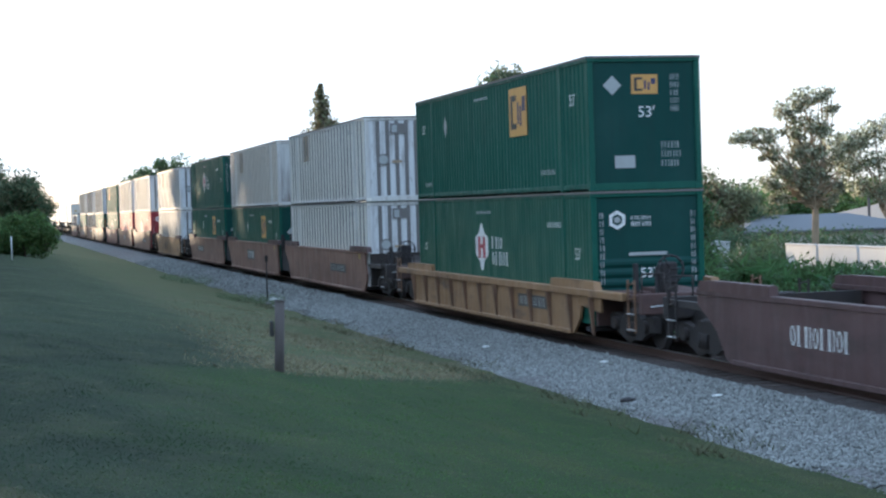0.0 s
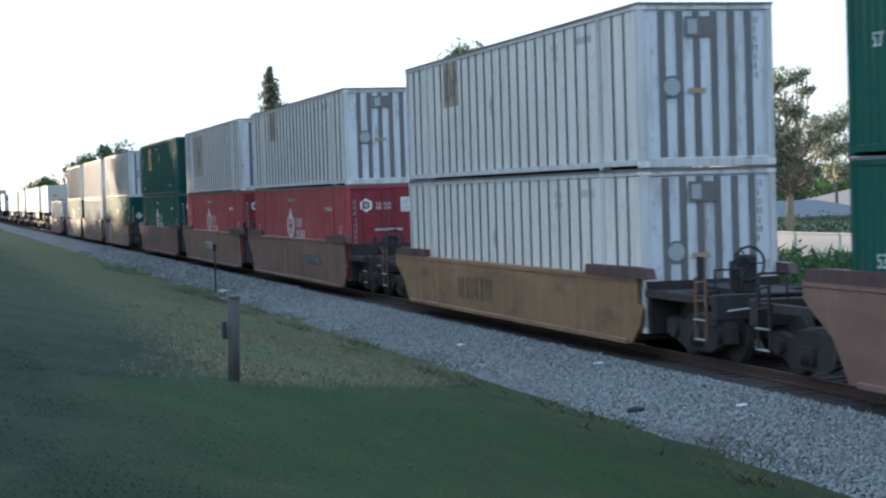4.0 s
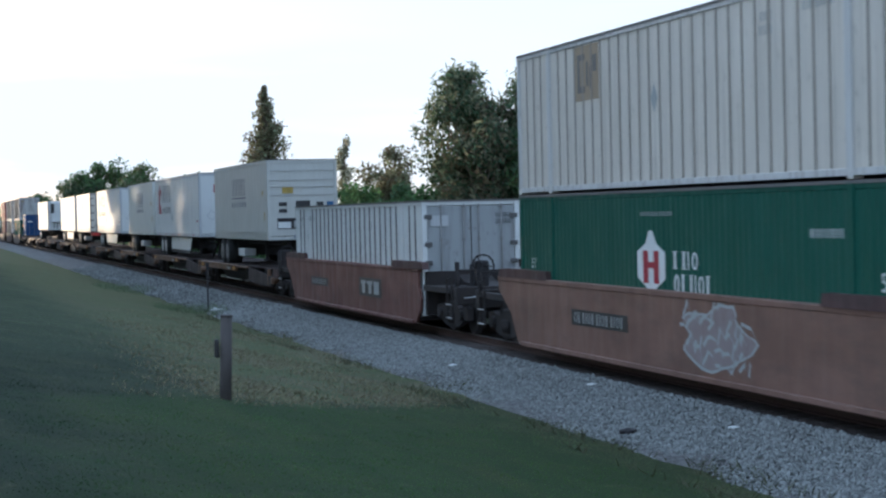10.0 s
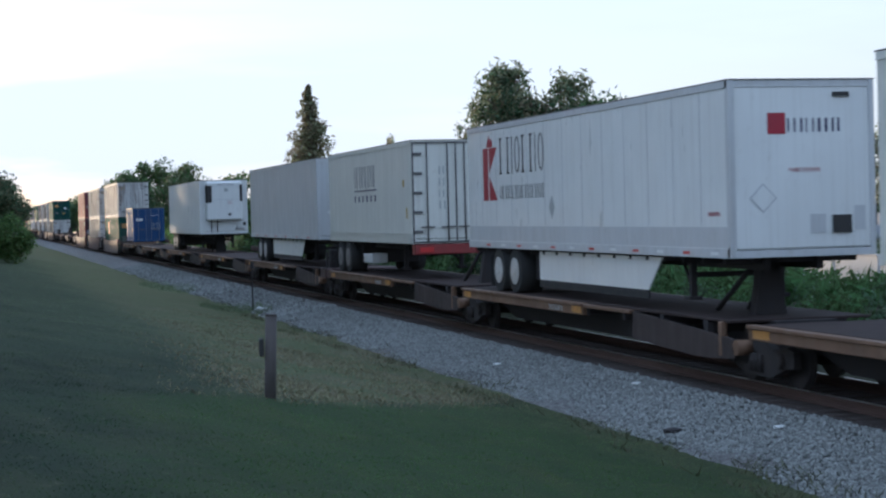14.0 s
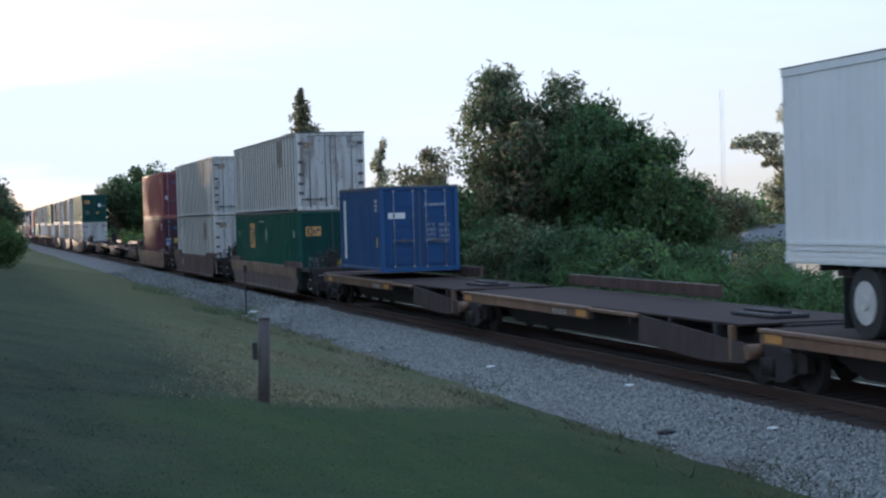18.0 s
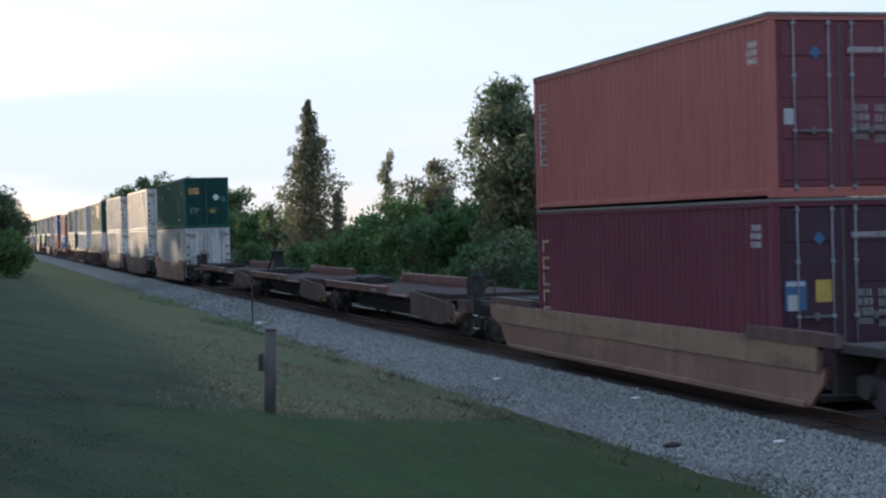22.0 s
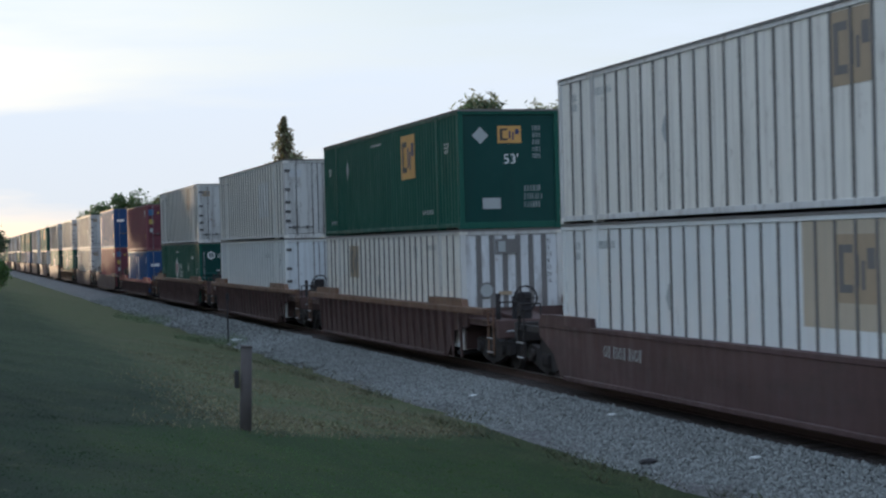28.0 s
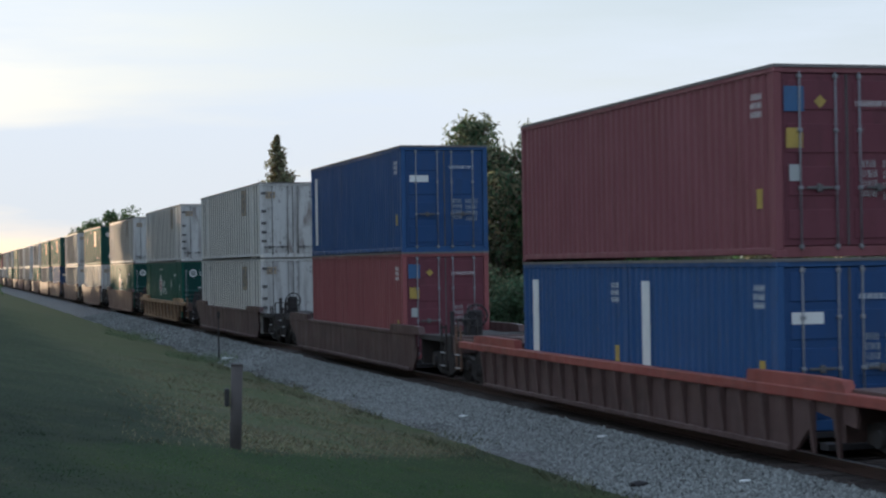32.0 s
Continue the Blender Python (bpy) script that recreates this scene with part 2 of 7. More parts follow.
M["blue"] = paint("strong_blue_paint", (0.026, 0.082, 0.205), 0.42, (0.03, 0.05, 0.08), 0.35, 0.12, across=1.6, spec=0.2)
M["brown"] = car_paint("brown_car_paint", (0.175, 0.095, 0.070), 0.55, (0.10, 0.068, 0.055), 0.5, 0.30)
M["redbrown"] = car_paint("red_brown_car_paint", (0.145, 0.066, 0.054), 0.55, (0.08, 0.05, 0.045), 0.5, 0.3)
M["greybrown"] = car_paint("grey_brown_car_paint", (0.108, 0.076, 0.068), 0.58, (0.06, 0.045, 0.042), 0.55, 0.3)
M["darksill"] = car_paint("sooty_sill_steel", (0.042, 0.029, 0.026), 0.75, (0.025, 0.02, 0.019), 0.5, 0.5)
M["plum"] = car_paint("plum_brown_car_paint", (0.072, 0.038, 0.036), 0.6, (0.04, 0.03, 0.028), 0.55, 0.3)
M["tan"] = car_paint("tan_brown_car_paint", (0.15, 0.085, 0.052), 0.62, (0.09, 0.06, 0.045), 0.6, 0.35)
M["yellow"] = car_paint("faded_yellow_car_paint", (0.235, 0.135, 0.066), 0.6, (0.10, 0.065, 0.05), 0.85, 0.7)
M["chordtan"] = car_paint("rubbed_tan_steel", (0.200, 0.128, 0.085), 0.6, (0.07, 0.045, 0.036), 0.7, 0.6)
M["chordrust"] = car_paint("rust_edged_chord_steel", (0.150, 0.082, 0.052), 0.6, (0.06, 0.038, 0.034), 0.8, 0.9)
M["chordred"] = car_paint("red_orange_steel", (0.235, 0.058, 0.045), 0.6, (0.09, 0.04, 0.035), 0.75, 0.6)
M["darkwell"] = car_paint("dark_rib_steel", (0.084, 0.047, 0.042), 0.65, (0.03, 0.025, 0.022), 0.5, 0.35)
M["sill"] = car_paint("dark_sill_steel", (0.066, 0.036, 0.031), 0.65, (0.03, 0.024, 0.022), 0.5, 0.3)
# near black: the deep shade of the gap between wells put into the colour
M["gapshade"] = plain("shaded_joint_steel", (0.017, 0.015, 0.017), 0.9, 0.0, 0.3, (0.03, 0.022, 0.02))
M["dark"] = plain("black_underframe_steel", (0.028, 0.025, 0.027), 0.85, 0.0, 0.4, (0.045, 0.031, 0.026))
M["truck"] = plain("rusty_truck_iron", (0.026, 0.021, 0.020), 0.85, 0.0, 0.5, (0.058, 0.038, 0.030))
M["rubber"] = plain("tyre_rubber", (0.018, 0.018, 0.018), 0.85)
M["rim"] = plain("white_wheel_rim", (0.48, 0.47, 0.45), 0.5, 0.0, 0.4)
M["chrome"] = plain("dull_steel", (0.42, 0.42, 0.42), 0.4, 0.8, 0.3)
M["deck"] = plain("dark_deck_steel", (0.046, 0.033, 0.031), 0.9, 0.0, 0.6, (0.022, 0.018, 0.018), 2.0, 0.12)
M["hinge"] = plain("dark_hinge_iron", (0.105, 0.10, 0.10), 0.6)
M["rodwhite"] = plain("painted_rod", (0.23, 0.235, 0.25), 0.5)
M["rodgrey"] = plain("grimy_rod_steel", (0.24, 0.23, 0.22), 0.5)
M["orange"] = plain("orange_panel", (0.58, 0.31, 0.085), 0.55, 0.0, 0.3, (0.25, 0.14, 0.05), 2.0)
M["faded"] = plain("faded_tan_panel", (0.36, 0.27, 0.18), 0.6, 0.0, 0.35, (0.2, 0.16, 0.12), 2.0)
M["ink"] = plain("dark_blue_print", (0.035, 0.035, 0.10), 0.5, 0.0, 0.15)
M["black"] = plain("black_print", (0.03, 0.03, 0.032), 0.5, 0.0, 0.15)
M["mark"] = plain("white_print", (0.70, 0.71, 0.70), 0.5, 0.0, 0.25, (0.3, 0.3, 0.3))
M["dimmark"] = plain("faint_grey_print", (0.36, 0.38, 0.38), 0.55, 0.0, 0.3, (0.25, 0.25, 0.25))
M["spraypink"] = plain("faded_spray_fill", (0.27, 0.215, 0.21), 0.6, 0.0, 0.5, (0.18, 0.11, 0.10), 3.0)
M["crimson"] = plain("crimson_print", (0.34, 0.016, 0.035), 0.5, 0.0, 0.15)
M["signyellow"] = plain("yellow_label", (0.42, 0.29, 0.06), 0.55)
M["deckyellow"] = plain("worn_amber_panel", (0.50, 0.23, 0.05), 0.6, 0.0, 0.5, (0.12, 0.07, 0.04))
M["signblue"] = plain("blue_label", (0.028, 0.105, 0.235), 0.5)
M["silver"] = plain("silver_edge_metal", (0.46, 0.46, 0.45), 0.42, 0.5, 0.25)
M["grille"] = plain("black_grille", (0.02, 0.02, 0.022), 0.5)
M["reflector"] = plain("red_reflector", (0.5, 0.03, 0.03), 0.35)
M["chassisred"] = plain("red_chassis_paint", (0.24, 0.03, 0.03), 0.55)


# ---- mesh helpers ----
class Shell:
    """Vertices and faces gathered from simple solids, made into one mesh."""

    def __init__(self):
        self.v, self.f, self.s = [], [], []

    def add(self, verts, faces, smooth=False):
        k = len(self.v)
        self.v += [tuple(p) for p in verts]
        self.f += [tuple(i + k for i in face) for face in faces]
        self.s += [smooth] * len(faces)
        return self

    def box(self, x0, x1, y0, y1, z0, z1, c=0.0):
        if c <= 0:
            v = [(x, y, z) for z in (z0, z1) for y in (y0, y1) for x in (x0, x1)]
            return self.add(v, [(0, 2, 3, 1), (4, 5, 7, 6), (0, 1, 5, 4), (2, 6, 7, 3), (0, 4, 6, 2), (1, 3, 7, 5)])
        lo, hi = (x0, y0, z0), (x1, y1, z1)
        idx, v = {}, []
        for c3 in ((a, b, d) for a in (0, 1) for b in (0, 1) for d in (0, 1)):
            for ax in range(3):
                p = []
                for k in range(3):
                    e = hi[k] if c3[k] else lo[k]
                    p.append(e if k == ax else e + (-c if c3[k] else c))
                idx[c3, ax] = len(v)
                v.append(tuple(p))
        f = []
        for ax in range(3):
            o = [k for k in range(3) if k != ax]
            for side in (0, 1):
                ring = []
                for a, b in ((0, 0), (1, 0), (1, 1), (0, 1)):
                    q = [0, 0, 0]
                    q[ax], q[o[0]], q[o[1]] = side, a, b
                    ring.append(idx[tuple(q), ax])
                f.append(tuple(ring))
            for a in (0, 1):
                for b in (0, 1):
                    q0, q1 = [0, 0, 0], [0, 0, 0]
                    q0[o[0]], q0[o[1]], q1[o[0]], q1[o[1]] = a, b, a, b
                    q1[ax] = 1
                    f.append((idx[tuple(q0), o[0]], idx[tuple(q1), o[0]], idx[tuple(q1), o[1]], idx[tuple(q0), o[1]]))
        for c3 in ((a, b, d) for a in (0, 1) for b in (0, 1) for d in (0, 1)):
            f.append((idx[c3, 0], idx[c3, 1], idx[c3, 2]))
        return self.add(v, f)

    def prism(self, poly, axis, a, b):
        n = len(poly)
        put = {"x": lambda t, p: (t, p[0], p[1]), "y": lambda t, p: (p[0], t, p[1]), "z": lambda t, p: (p[0], p[1], t)}[axis]
        v = [put(a, p) for p in poly] + [put(b, p) for p in poly]
        f = [tuple(range(n)), tuple(range(2 * n - 1, n - 1, -1))]
        f += [(i, i + n, (i + 1) % n + n, (i + 1) % n) for i in range(n)]
        return self.add(v, f)

    def tube(self, p, q, r, n=10, r2=None, caps=True):
        p, q = Vector(p), Vector(q)
        r2 = r if r2 is None else r2
        w = (q - p).normalized()
        u = w.orthogonal().normalized()
        t = w.cross(u)
        ring = [u * math.cos(2 * math.pi * i / n) + t * math.sin(2 * math.pi * i / n) for i in range(n)]
        k = len(self.v)
        self.v += [tuple(p + d * r) for d in ring] + [tuple(q + d * r2) for d in ring]
        self.f += [(k + i, k + (i + 1) % n, k + n + (i + 1) % n, k + n + i) for i in range(n)]
        self.s += [True] * n
        if caps:
            self.f += [tuple(k + i for i in range(n - 1, -1, -1)), tuple(k + n + i for i in range(n))]
            self.s += [False, False]
        return self

    def mesh(self, name, mat):
        me = bpy.data.meshes.new(name)
        me.from_pydata(self.v, [], self.f)
        me.polygons.foreach_set("use_smooth", self.s)
        me.materials.append(mat)
        bm = bmesh.new()
        bm.from_mesh(me)
        bmesh.ops.recalc_face_normals(bm, faces=bm.faces)
        bm.to_mesh(me)
        bm.free()
        return me


MESHES = {}


def cached(key, name, mat, fill):
    """The mesh under key, made once."""
    if key not in MESHES:
        s = Shell()
        fill(s)
        MESHES[key] = s.mesh(name, mat)
    return MESHES[key]


def part(name, me, parent, label="", at=(0, 0, 0), turn=(0, 0, 0), grow=(1, 1, 1)):
    ob = new(name, me)
    ob.parent = parent
    ob.location, ob.rotation_euler, ob.scale = at, [radians(a) for a in turn], grow
    if label:
        ob["label"] = label
    return ob


def thing(name, label, category, group="", kind="", at=(0, 0, 0)):
    ob = new(name)
    ob.empty_display_size = 0.3
    ob.location = at
    return tagged(ob, label, category, group, kind)


def solid(name, shell, mat, label, category, group="", kind="", at=(0, 0, 0)):
    ob = new(name, shell.mesh(name, mat))
    ob.location = at
    return tagged(ob, label, category, group, kind)


def fast_mesh(name, verts, faces, mat):
    """A mesh from arrays of vertices and equal-sided faces."""
    verts, faces = np.asarray(verts, dtype=np.float32), np.asarray(faces, dtype=np.int32)
    me = bpy.data.meshes.new(name)
    k = faces.shape[1]
    me.vertices.add(len(verts))
    me.vertices.foreach_set("co", verts.ravel())
    me.loops.add(faces.size)
    me.loops.foreach_set("vertex_index", faces.ravel())
    me.polygons.add(len(faces))
    me.polygons.foreach_set("loop_start", np.arange(0, faces.size, k, dtype=np.int32))
    me.update(calc_edges=True)
    me.validate()
    me.materials.append(mat)
    return me


TEXTS = {}


def text_mesh(words, mat):
    """Flat lettering of height one in the x-z plane, facing -y."""
    if (words, mat.name) not in TEXTS:
        cu = bpy.data.curves.new("lettering", "FONT")
        cu.body, cu.size, cu.extrude, cu.align_x = words, 1.4, 0.004, "CENTER"
        tmp = new("lettering", cu)
        bpy.context.view_layer.update()
        me = bpy.data.meshes.new_from_object(tmp.evaluated_get(bpy.context.evaluated_depsgraph_get()))
        bpy.data.objects.remove(tmp)
        me.transform(Matrix.Rotation(radians(90), 4, "X"))
        me.materials.clear()
        me.materials.append(mat)
        TEXTS[words, mat.name] = me
    return TEXTS[words, mat.name]


# ---- ground ----
TRACK_X = 13.3
PROFILE = [(-4000, 1.5), (-60, 1.5), (-14, 1.45), (-5, 1.38), (0, 1.22), (2.5, 0.80), (5, 0.25), (7.5, -0.22), (9.3, -0.50), (10.0, -0.56), (12.0, -0.50),
           (16.0, -0.60), (20, -0.80), (34, -1.0), (48, -1.5), (4000, -1.5)]


def ground_z(x, y=0.0):
    z = float(np.interp(x, [p[0] for p in PROFILE], [p[1] for p in PROFILE]))
    return z


def roughness_z(x, y):
    return 0.022 * noise.noise(Vector((x * 0.35, y * 0.35, 2.0))) + 0.02 * noise.noise(Vector((x * 1.3, y * 1.3, 5.0)))


gm = Mat("lawn_ground", (0.017, 0.026, 0.016), 0.95, 0.0, 0.08)
sep = gm.n.new("ShaderNodeSeparateXYZ")
gm.l.new(gm.co.outputs["Object"], sep.inputs["Vector"])


def band(mat, value, lo, hi, wob=0.0):
    """0 below lo, 1 above hi, with a wobbling border."""
    add, rp = mat.n.new("ShaderNodeMath"), mat.n.new("ShaderNodeMapRange")
    add.operation = "ADD"
    mat.l.new(value, add.inputs[0])
    mat.l.new(mat.scaled(mat.noise(0.55, (1, 1, 1), 5, 0.25, 0.75, still=True), wob), add.inputs[1])
    rp.inputs["From Min"].default_value, rp.inputs["From Max"].default_value = lo + wob / 2, hi + wob / 2
    rp.interpolation_type = "SMOOTHSTEP"
    mat.l.new(add.outputs[0], rp.inputs["Value"])
    return rp.outputs["Result"]


def slant(mat):
    """Grows across the edge where the lush lawn meets the dry verge."""
    dot = mat.n.new("ShaderNodeVectorMath")
    dot.operation = "DOT_PRODUCT"
    dot.inputs[1].default_value = (-1.35, 1.0, 0.0)
    mat.l.new(mat.co.outputs["Object"], dot.inputs[0])
    return dot.outputs["Value"]


def turf(gm, sep, lift=1.0):
    """Mottled lawn colour: lush and dark on the crest, paler and olive down the bank."""
    def c(r, g, b):
        return (r * lift, g * lift, b * lift)
    gm.blend(gm.scaled(gm.noise(0.30, (1.2, 0.6, 1), 6, 0.44, 0.58, still=True), 1.0), c(0.032, 0.046, 0.029))
    gm.blend(gm.scaled(gm.noise(0.9, (1, 0.6, 1), 6, 0.46, 0.60, still=True), 0.6), c(0.046, 0.055, 0.032))
    lush = gm.scaled(band(gm, sep.outputs["X"], 0.0, 3.6, 2.6), band(gm, gm.scaled(slant(gm), -1.0), -19.6, -17.6, 2.2))
    gm.blend(gm.scaled(lush, 0.8), c(0.036, 0.066, 0.021))
    gm.blend(gm.scaled(gm.scaled(lush, band(gm, sep.outputs["X"], 7.4, 9.6, 1.6)), 0.7), c(0.075, 0.078, 0.042))
    gm.blend(gm.scaled(gm.scaled(lush, gm.noise(1.5, (1, 0.4, 1), 5, 0.44, 0.60, still=True)), 0.5), c(0.024, 0.044, 0.019))
    gm.blend(gm.scaled(gm.scaled(lush, gm.noise(0.75, (1.3, 0.5, 1), 6, 0.50, 0.66, still=True)), 0.45), c(0.056, 0.066, 0.028))
    olive = gm.scaled(band(gm, sep.outputs["Y"], 20, 44, 6.0), band(gm, sep.outputs["X"], -6.0, 6.0, 5.0))
    gm.blend(gm.scaled(olive, 0.7), c(0.076, 0.097, 0.054))
    gm.blend(gm.scaled(gm.noise(2.8, (1, 0.7, 1), 6, 0.60, 0.74, still=True, rough=0.7), 0.5), c(0.125, 0.115, 0.075))


turf(gm, sep, 0.81)
dry = gm.scaled(band(gm, slant(gm), 17.8, 19.6, 1.6), band(gm, sep.outputs["X"], 2.4, 6.0, 2.8))
gm.blend(gm.scaled(dry, 0.58), (0.150, 0.132, 0.080))
gm.blend(gm.scaled(gm.scaled(dry, gm.noise(0.55, (1, 0.7, 1), 6, 0.40, 0.54, still=True)), 0.85), (0.072, 0.090, 0.042))
# far strip yellowed for dry grass and for low sunlight painted into it
far_sun_dry = gm.scaled(band(gm, sep.outputs["Y"], 40, 85, 10.0), band(gm, sep.outputs["X"], 0.0, 5.0, 3.0))
gm.blend(gm.scaled(far_sun_dry, 0.5), (0.110, 0.108, 0.050))
gm.blend(gm.scaled(gm.noise(9.0, (1, 1, 1), 4, 0.4, 0.8, still=True), 0.3), (0.035, 0.048, 0.022))
# ground past the track painted dark, standing in for the shade seen beneath cars
gm.blend(gm.scaled(band(gm, sep.outputs["X"], 15.6, 17.2, 0.8), 0.9), (0.030, 0.030, 0.020))
gm.bump(gm.noise(22.0, (1, 1, 1), 5, 0.2, 0.8, still=True), 0.15, 0.03)
M["ground"] = gm.m

xs = sorted(set([-4000, -1500, -600, -200, -100, -60, -30, -20] + [round(-14 + 0.7 * i, 2) for i in range(90)] + [52, 60, 80, 120, 200, 400, 1000, 4000]))
ys = sorted(set([-800, -300, -100, -40, -15] + [-5 + 1.0 * i for i in range(90)] + [85 + 6 * i for i in range(40)] + [340, 400, 500, 700, 1000, 1600, 2600, 4600]))
gv = [(x, y, ground_z(x) + (roughness_z(x, y) if abs(y) < 340 and abs(x) < 60 else 0)) for y in ys for x in xs]
gf = [(j * len(xs) + i, j * len(xs) + i + 1, (j + 1) * len(xs) + i + 1, (j + 1) * len(xs) + i) for j in range(len(ys) - 1) for i in range(len(xs) - 1)]
GRID = np.array([v[2] for v in gv]).reshape(len(ys), len(xs))


def turf_z(px, py):
    """Height of the ground sheet under arrays of points."""
    ax, ay = np.array(xs), np.array(ys)
    i, j = np.clip(np.searchsorted(ax, px) - 1, 0, len(xs) - 2), np.clip(np.searchsorted(ay, py) - 1, 0, len(ys) - 2)
    u, w = (px - ax[i]) / (ax[i + 1] - ax[i]), (py - ay[j]) / (ay[j + 1] - ay[j])
    return (GRID[j, i] * (1 - u) + GRID[j, i + 1] * u) * (1 - w) + (GRID[j + 1, i] * (1 - u) + GRID[j + 1, i + 1] * u) * w


ground = new("ground", fast_mesh("ground", gv, gf, M["ground"]))
ground.data.polygons.foreach_set("use_smooth", [True] * len(gf))
tagged(ground, "mown green lawn bank turning dry and yellow beside the track", "ground", kind="structure")

# ---- track bed ----
bm_ = Mat("grey_crushed_stone", (0.235, 0.232, 0.226), 0.9, 0.0, 0.25)
bm_.blend(bm_.noise(9.0, (1, 1, 1), 5, 0.42, 0.62, still=True), (0.105, 0.098, 0.098))
bm_.blend(bm_.scaled(bm_.noise(22.0, (1, 1, 1), 3, 0.5, 0.7, still=True), 0.8), (0.33, 0.32, 0.315))
bm_.blend(bm_.scaled(bm_.noise(0.5, (1, 0.4, 1), 4, 0.45, 0.75, still=True), 0.35), (0.13, 0.115, 0.10))
bs_x = bm_.n.new("ShaderNodeSeparateXYZ")
bm_.l.new(bm_.co.outputs["Object"], bs_x.inputs["Vector"])
# rust-brown stain near the rails, also painting in the shadow band under the cars
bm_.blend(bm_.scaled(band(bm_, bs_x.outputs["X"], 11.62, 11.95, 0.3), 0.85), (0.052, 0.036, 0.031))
bm_.bump(bm_.noise(18.0, (1, 1, 1), 4, 0.2, 0.8, still=True), 1.0, 0.08)
M["ballast"] = bm_.m
sm_ = Mat("single_ballast_stones", (0.218, 0.224, 0.214), 0.88, 0.0, 0.3)
sm_.vary(0.36, 0.012, island=True)
M["stones"] = sm_.m

BED = [(9.2, -0.62), (9.7, -0.50), (10.4, -0.40), (11.7, -0.20), (12.1, -0.17), (13.3, -0.19), (14.5, -0.17), (15.0, -0.22), (17.2, -0.75)]


def bed_z(x):
    return float(np.interp(x, [p[0] for p in BED], [p[1] for p in BED]))


by = [-60 + 1.2 * i for i in range(180)] + [160 + 12 * i for i in range(60)] + [900, 1200, 2000]
bx = [9.2, 9.5, 9.8, 10.2, 10.6, 11.0, 11.4, 11.8, 12.1, 12.7, 13.3, 13.9, 14.5, 15.0, 15.8, 17.2]
bv = []
for y in by:
    edge = 0.42 * noise.noise(Vector((1.0, y * 0.22, 0))) + 0.30 * noise.noise(Vector((4.0, y * 0.9, 0)))
    for x in bx:
        w = max(0.0, min(1.0, (10.6 - x) / 1.4))
        bv.append((x + edge * w + (0.25 * w if y > 45 else 0), y, bed_z(x) + 0.03 * noise.noise(Vector((x * 2.0, y * 2.0, 9.0)))))
bf = [(j * len(bx) + i, j * len(bx) + i + 1, (j + 1) * len(bx) + i + 1, (j + 1) * len(bx) + i) for j in range(len(by) - 1) for i in range(len(bx) - 1)]
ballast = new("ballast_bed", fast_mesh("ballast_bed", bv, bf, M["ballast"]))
tagged(ballast, "sloping bed of grey crushed stone under the rails", "ballast", kind="structure")

# loose stones on the slope that faces the camera
rng = np.random.default_rng(5)
ico = bmesh.new()
bmesh.ops.create_icosphere(ico, subdivisions=1, radius=1.0)
ico_v = np.array([v.co[:] for v in ico.verts])
ico_f = np.array([[v.index for v in f.verts] for f in ico.faces])
ico.free()


def scatter_stones(name, count, x0, x1, y0, y1, r0, r1, label):
    px = rng.uniform(x0, x1, count)
    py = y0 + (y1 - y0) * rng.random(count) ** 1.35
    keep = px > 9.75 + 0.35 * np.sin(py * 0.9) + 0.2 * np.sin(py * 2.3 + 1) - 0.5 * rng.random(count) ** 3
    px, py = px[keep], py[keep]
    n = len(px)
    pz = np.interp(px, [p[0] for p in BED], [p[1] for p in BED])
    r = rng.uniform(r0, r1, n)
    jit = 1 + 0.35 * rng.standard_normal((n, len(ico_v), 1))
    squash = rng.uniform(0.6, 1.15, (n, 1, 3))
    ang = rng.uniform(0, 6.28, n)
    c, s = np.cos(ang)[:, None], np.sin(ang)[:, None]
    v = ico_v[None] * jit * squash * r[:, None, None]
    vx, vy = v[:, :, 0] * c - v[:, :, 1] * s, v[:, :, 0] * s + v[:, :, 1] * c
    v = np.stack([vx + px[:, None], vy + py[:, None], v[:, :, 2] + pz[:, None] + r[:, None] * 0.25], 2)
    f = ico_f[None] + (np.arange(n) * len(ico_v))[:, None, None]
    ob = new(name, fast_mesh(name, v.reshape(-1, 3), f.reshape(-1, 3), M["stones"]))
    return tagged(ob, label, "stones", kind="stuff")


scatter_stones("ballast_stones", 58000, 9.3, 11.85, 12, 62, 0.016, 0.037, "loose grey crushed stones on the track bed slope")
scatter_stones("ballast_stones", 9000, 9.5, 11.85, 60, 130, 0.03, 0.065, "loose grey crushed stones further along the track bed")

# sleepers and rails
M["sleeper"] = plain("weathered_sleeper_wood", (0.050, 0.034, 0.028), 0.9, 0.0, 0.5, (0.03, 0.024, 0.02), 3.0)
M["rail"] = plain("rusty_rail_steel", (0.075, 0.040, 0.030), 0.75, 0.1, 0.4, (0.05, 0.03, 0.025))
M["railtop"] = plain("polished_rail_head", (0.45, 0.44, 0.43), 0.28, 0.9, 0.2)
track = thing("railway_track", "single railway track with rusty rails on wooden sleepers", "railway track", kind="structure")
sleeper_me = cached("sleeper", "sleeper", M["sleeper"], lambda s: s.box(-1.3, 1.3, -0.115, 0.115, -0.17, 0.0, 0.015))
random.seed(3)
for i in range(190):
    part("sleeper", sleeper_me, track, at=(TRACK_X + random.uniform(-0.04, 0.04), 12 + i * 0.55, -0.165), turn=(0, 0, random.uniform(-0.8, 0.8)))
far_s = Shell()
for i in range(500):
    far_s.box(TRACK_X - 1.3, TRACK_X + 1.3, 116.6 + i * 0.55, 116.83 + i * 0.55, -0.33, -0.165)
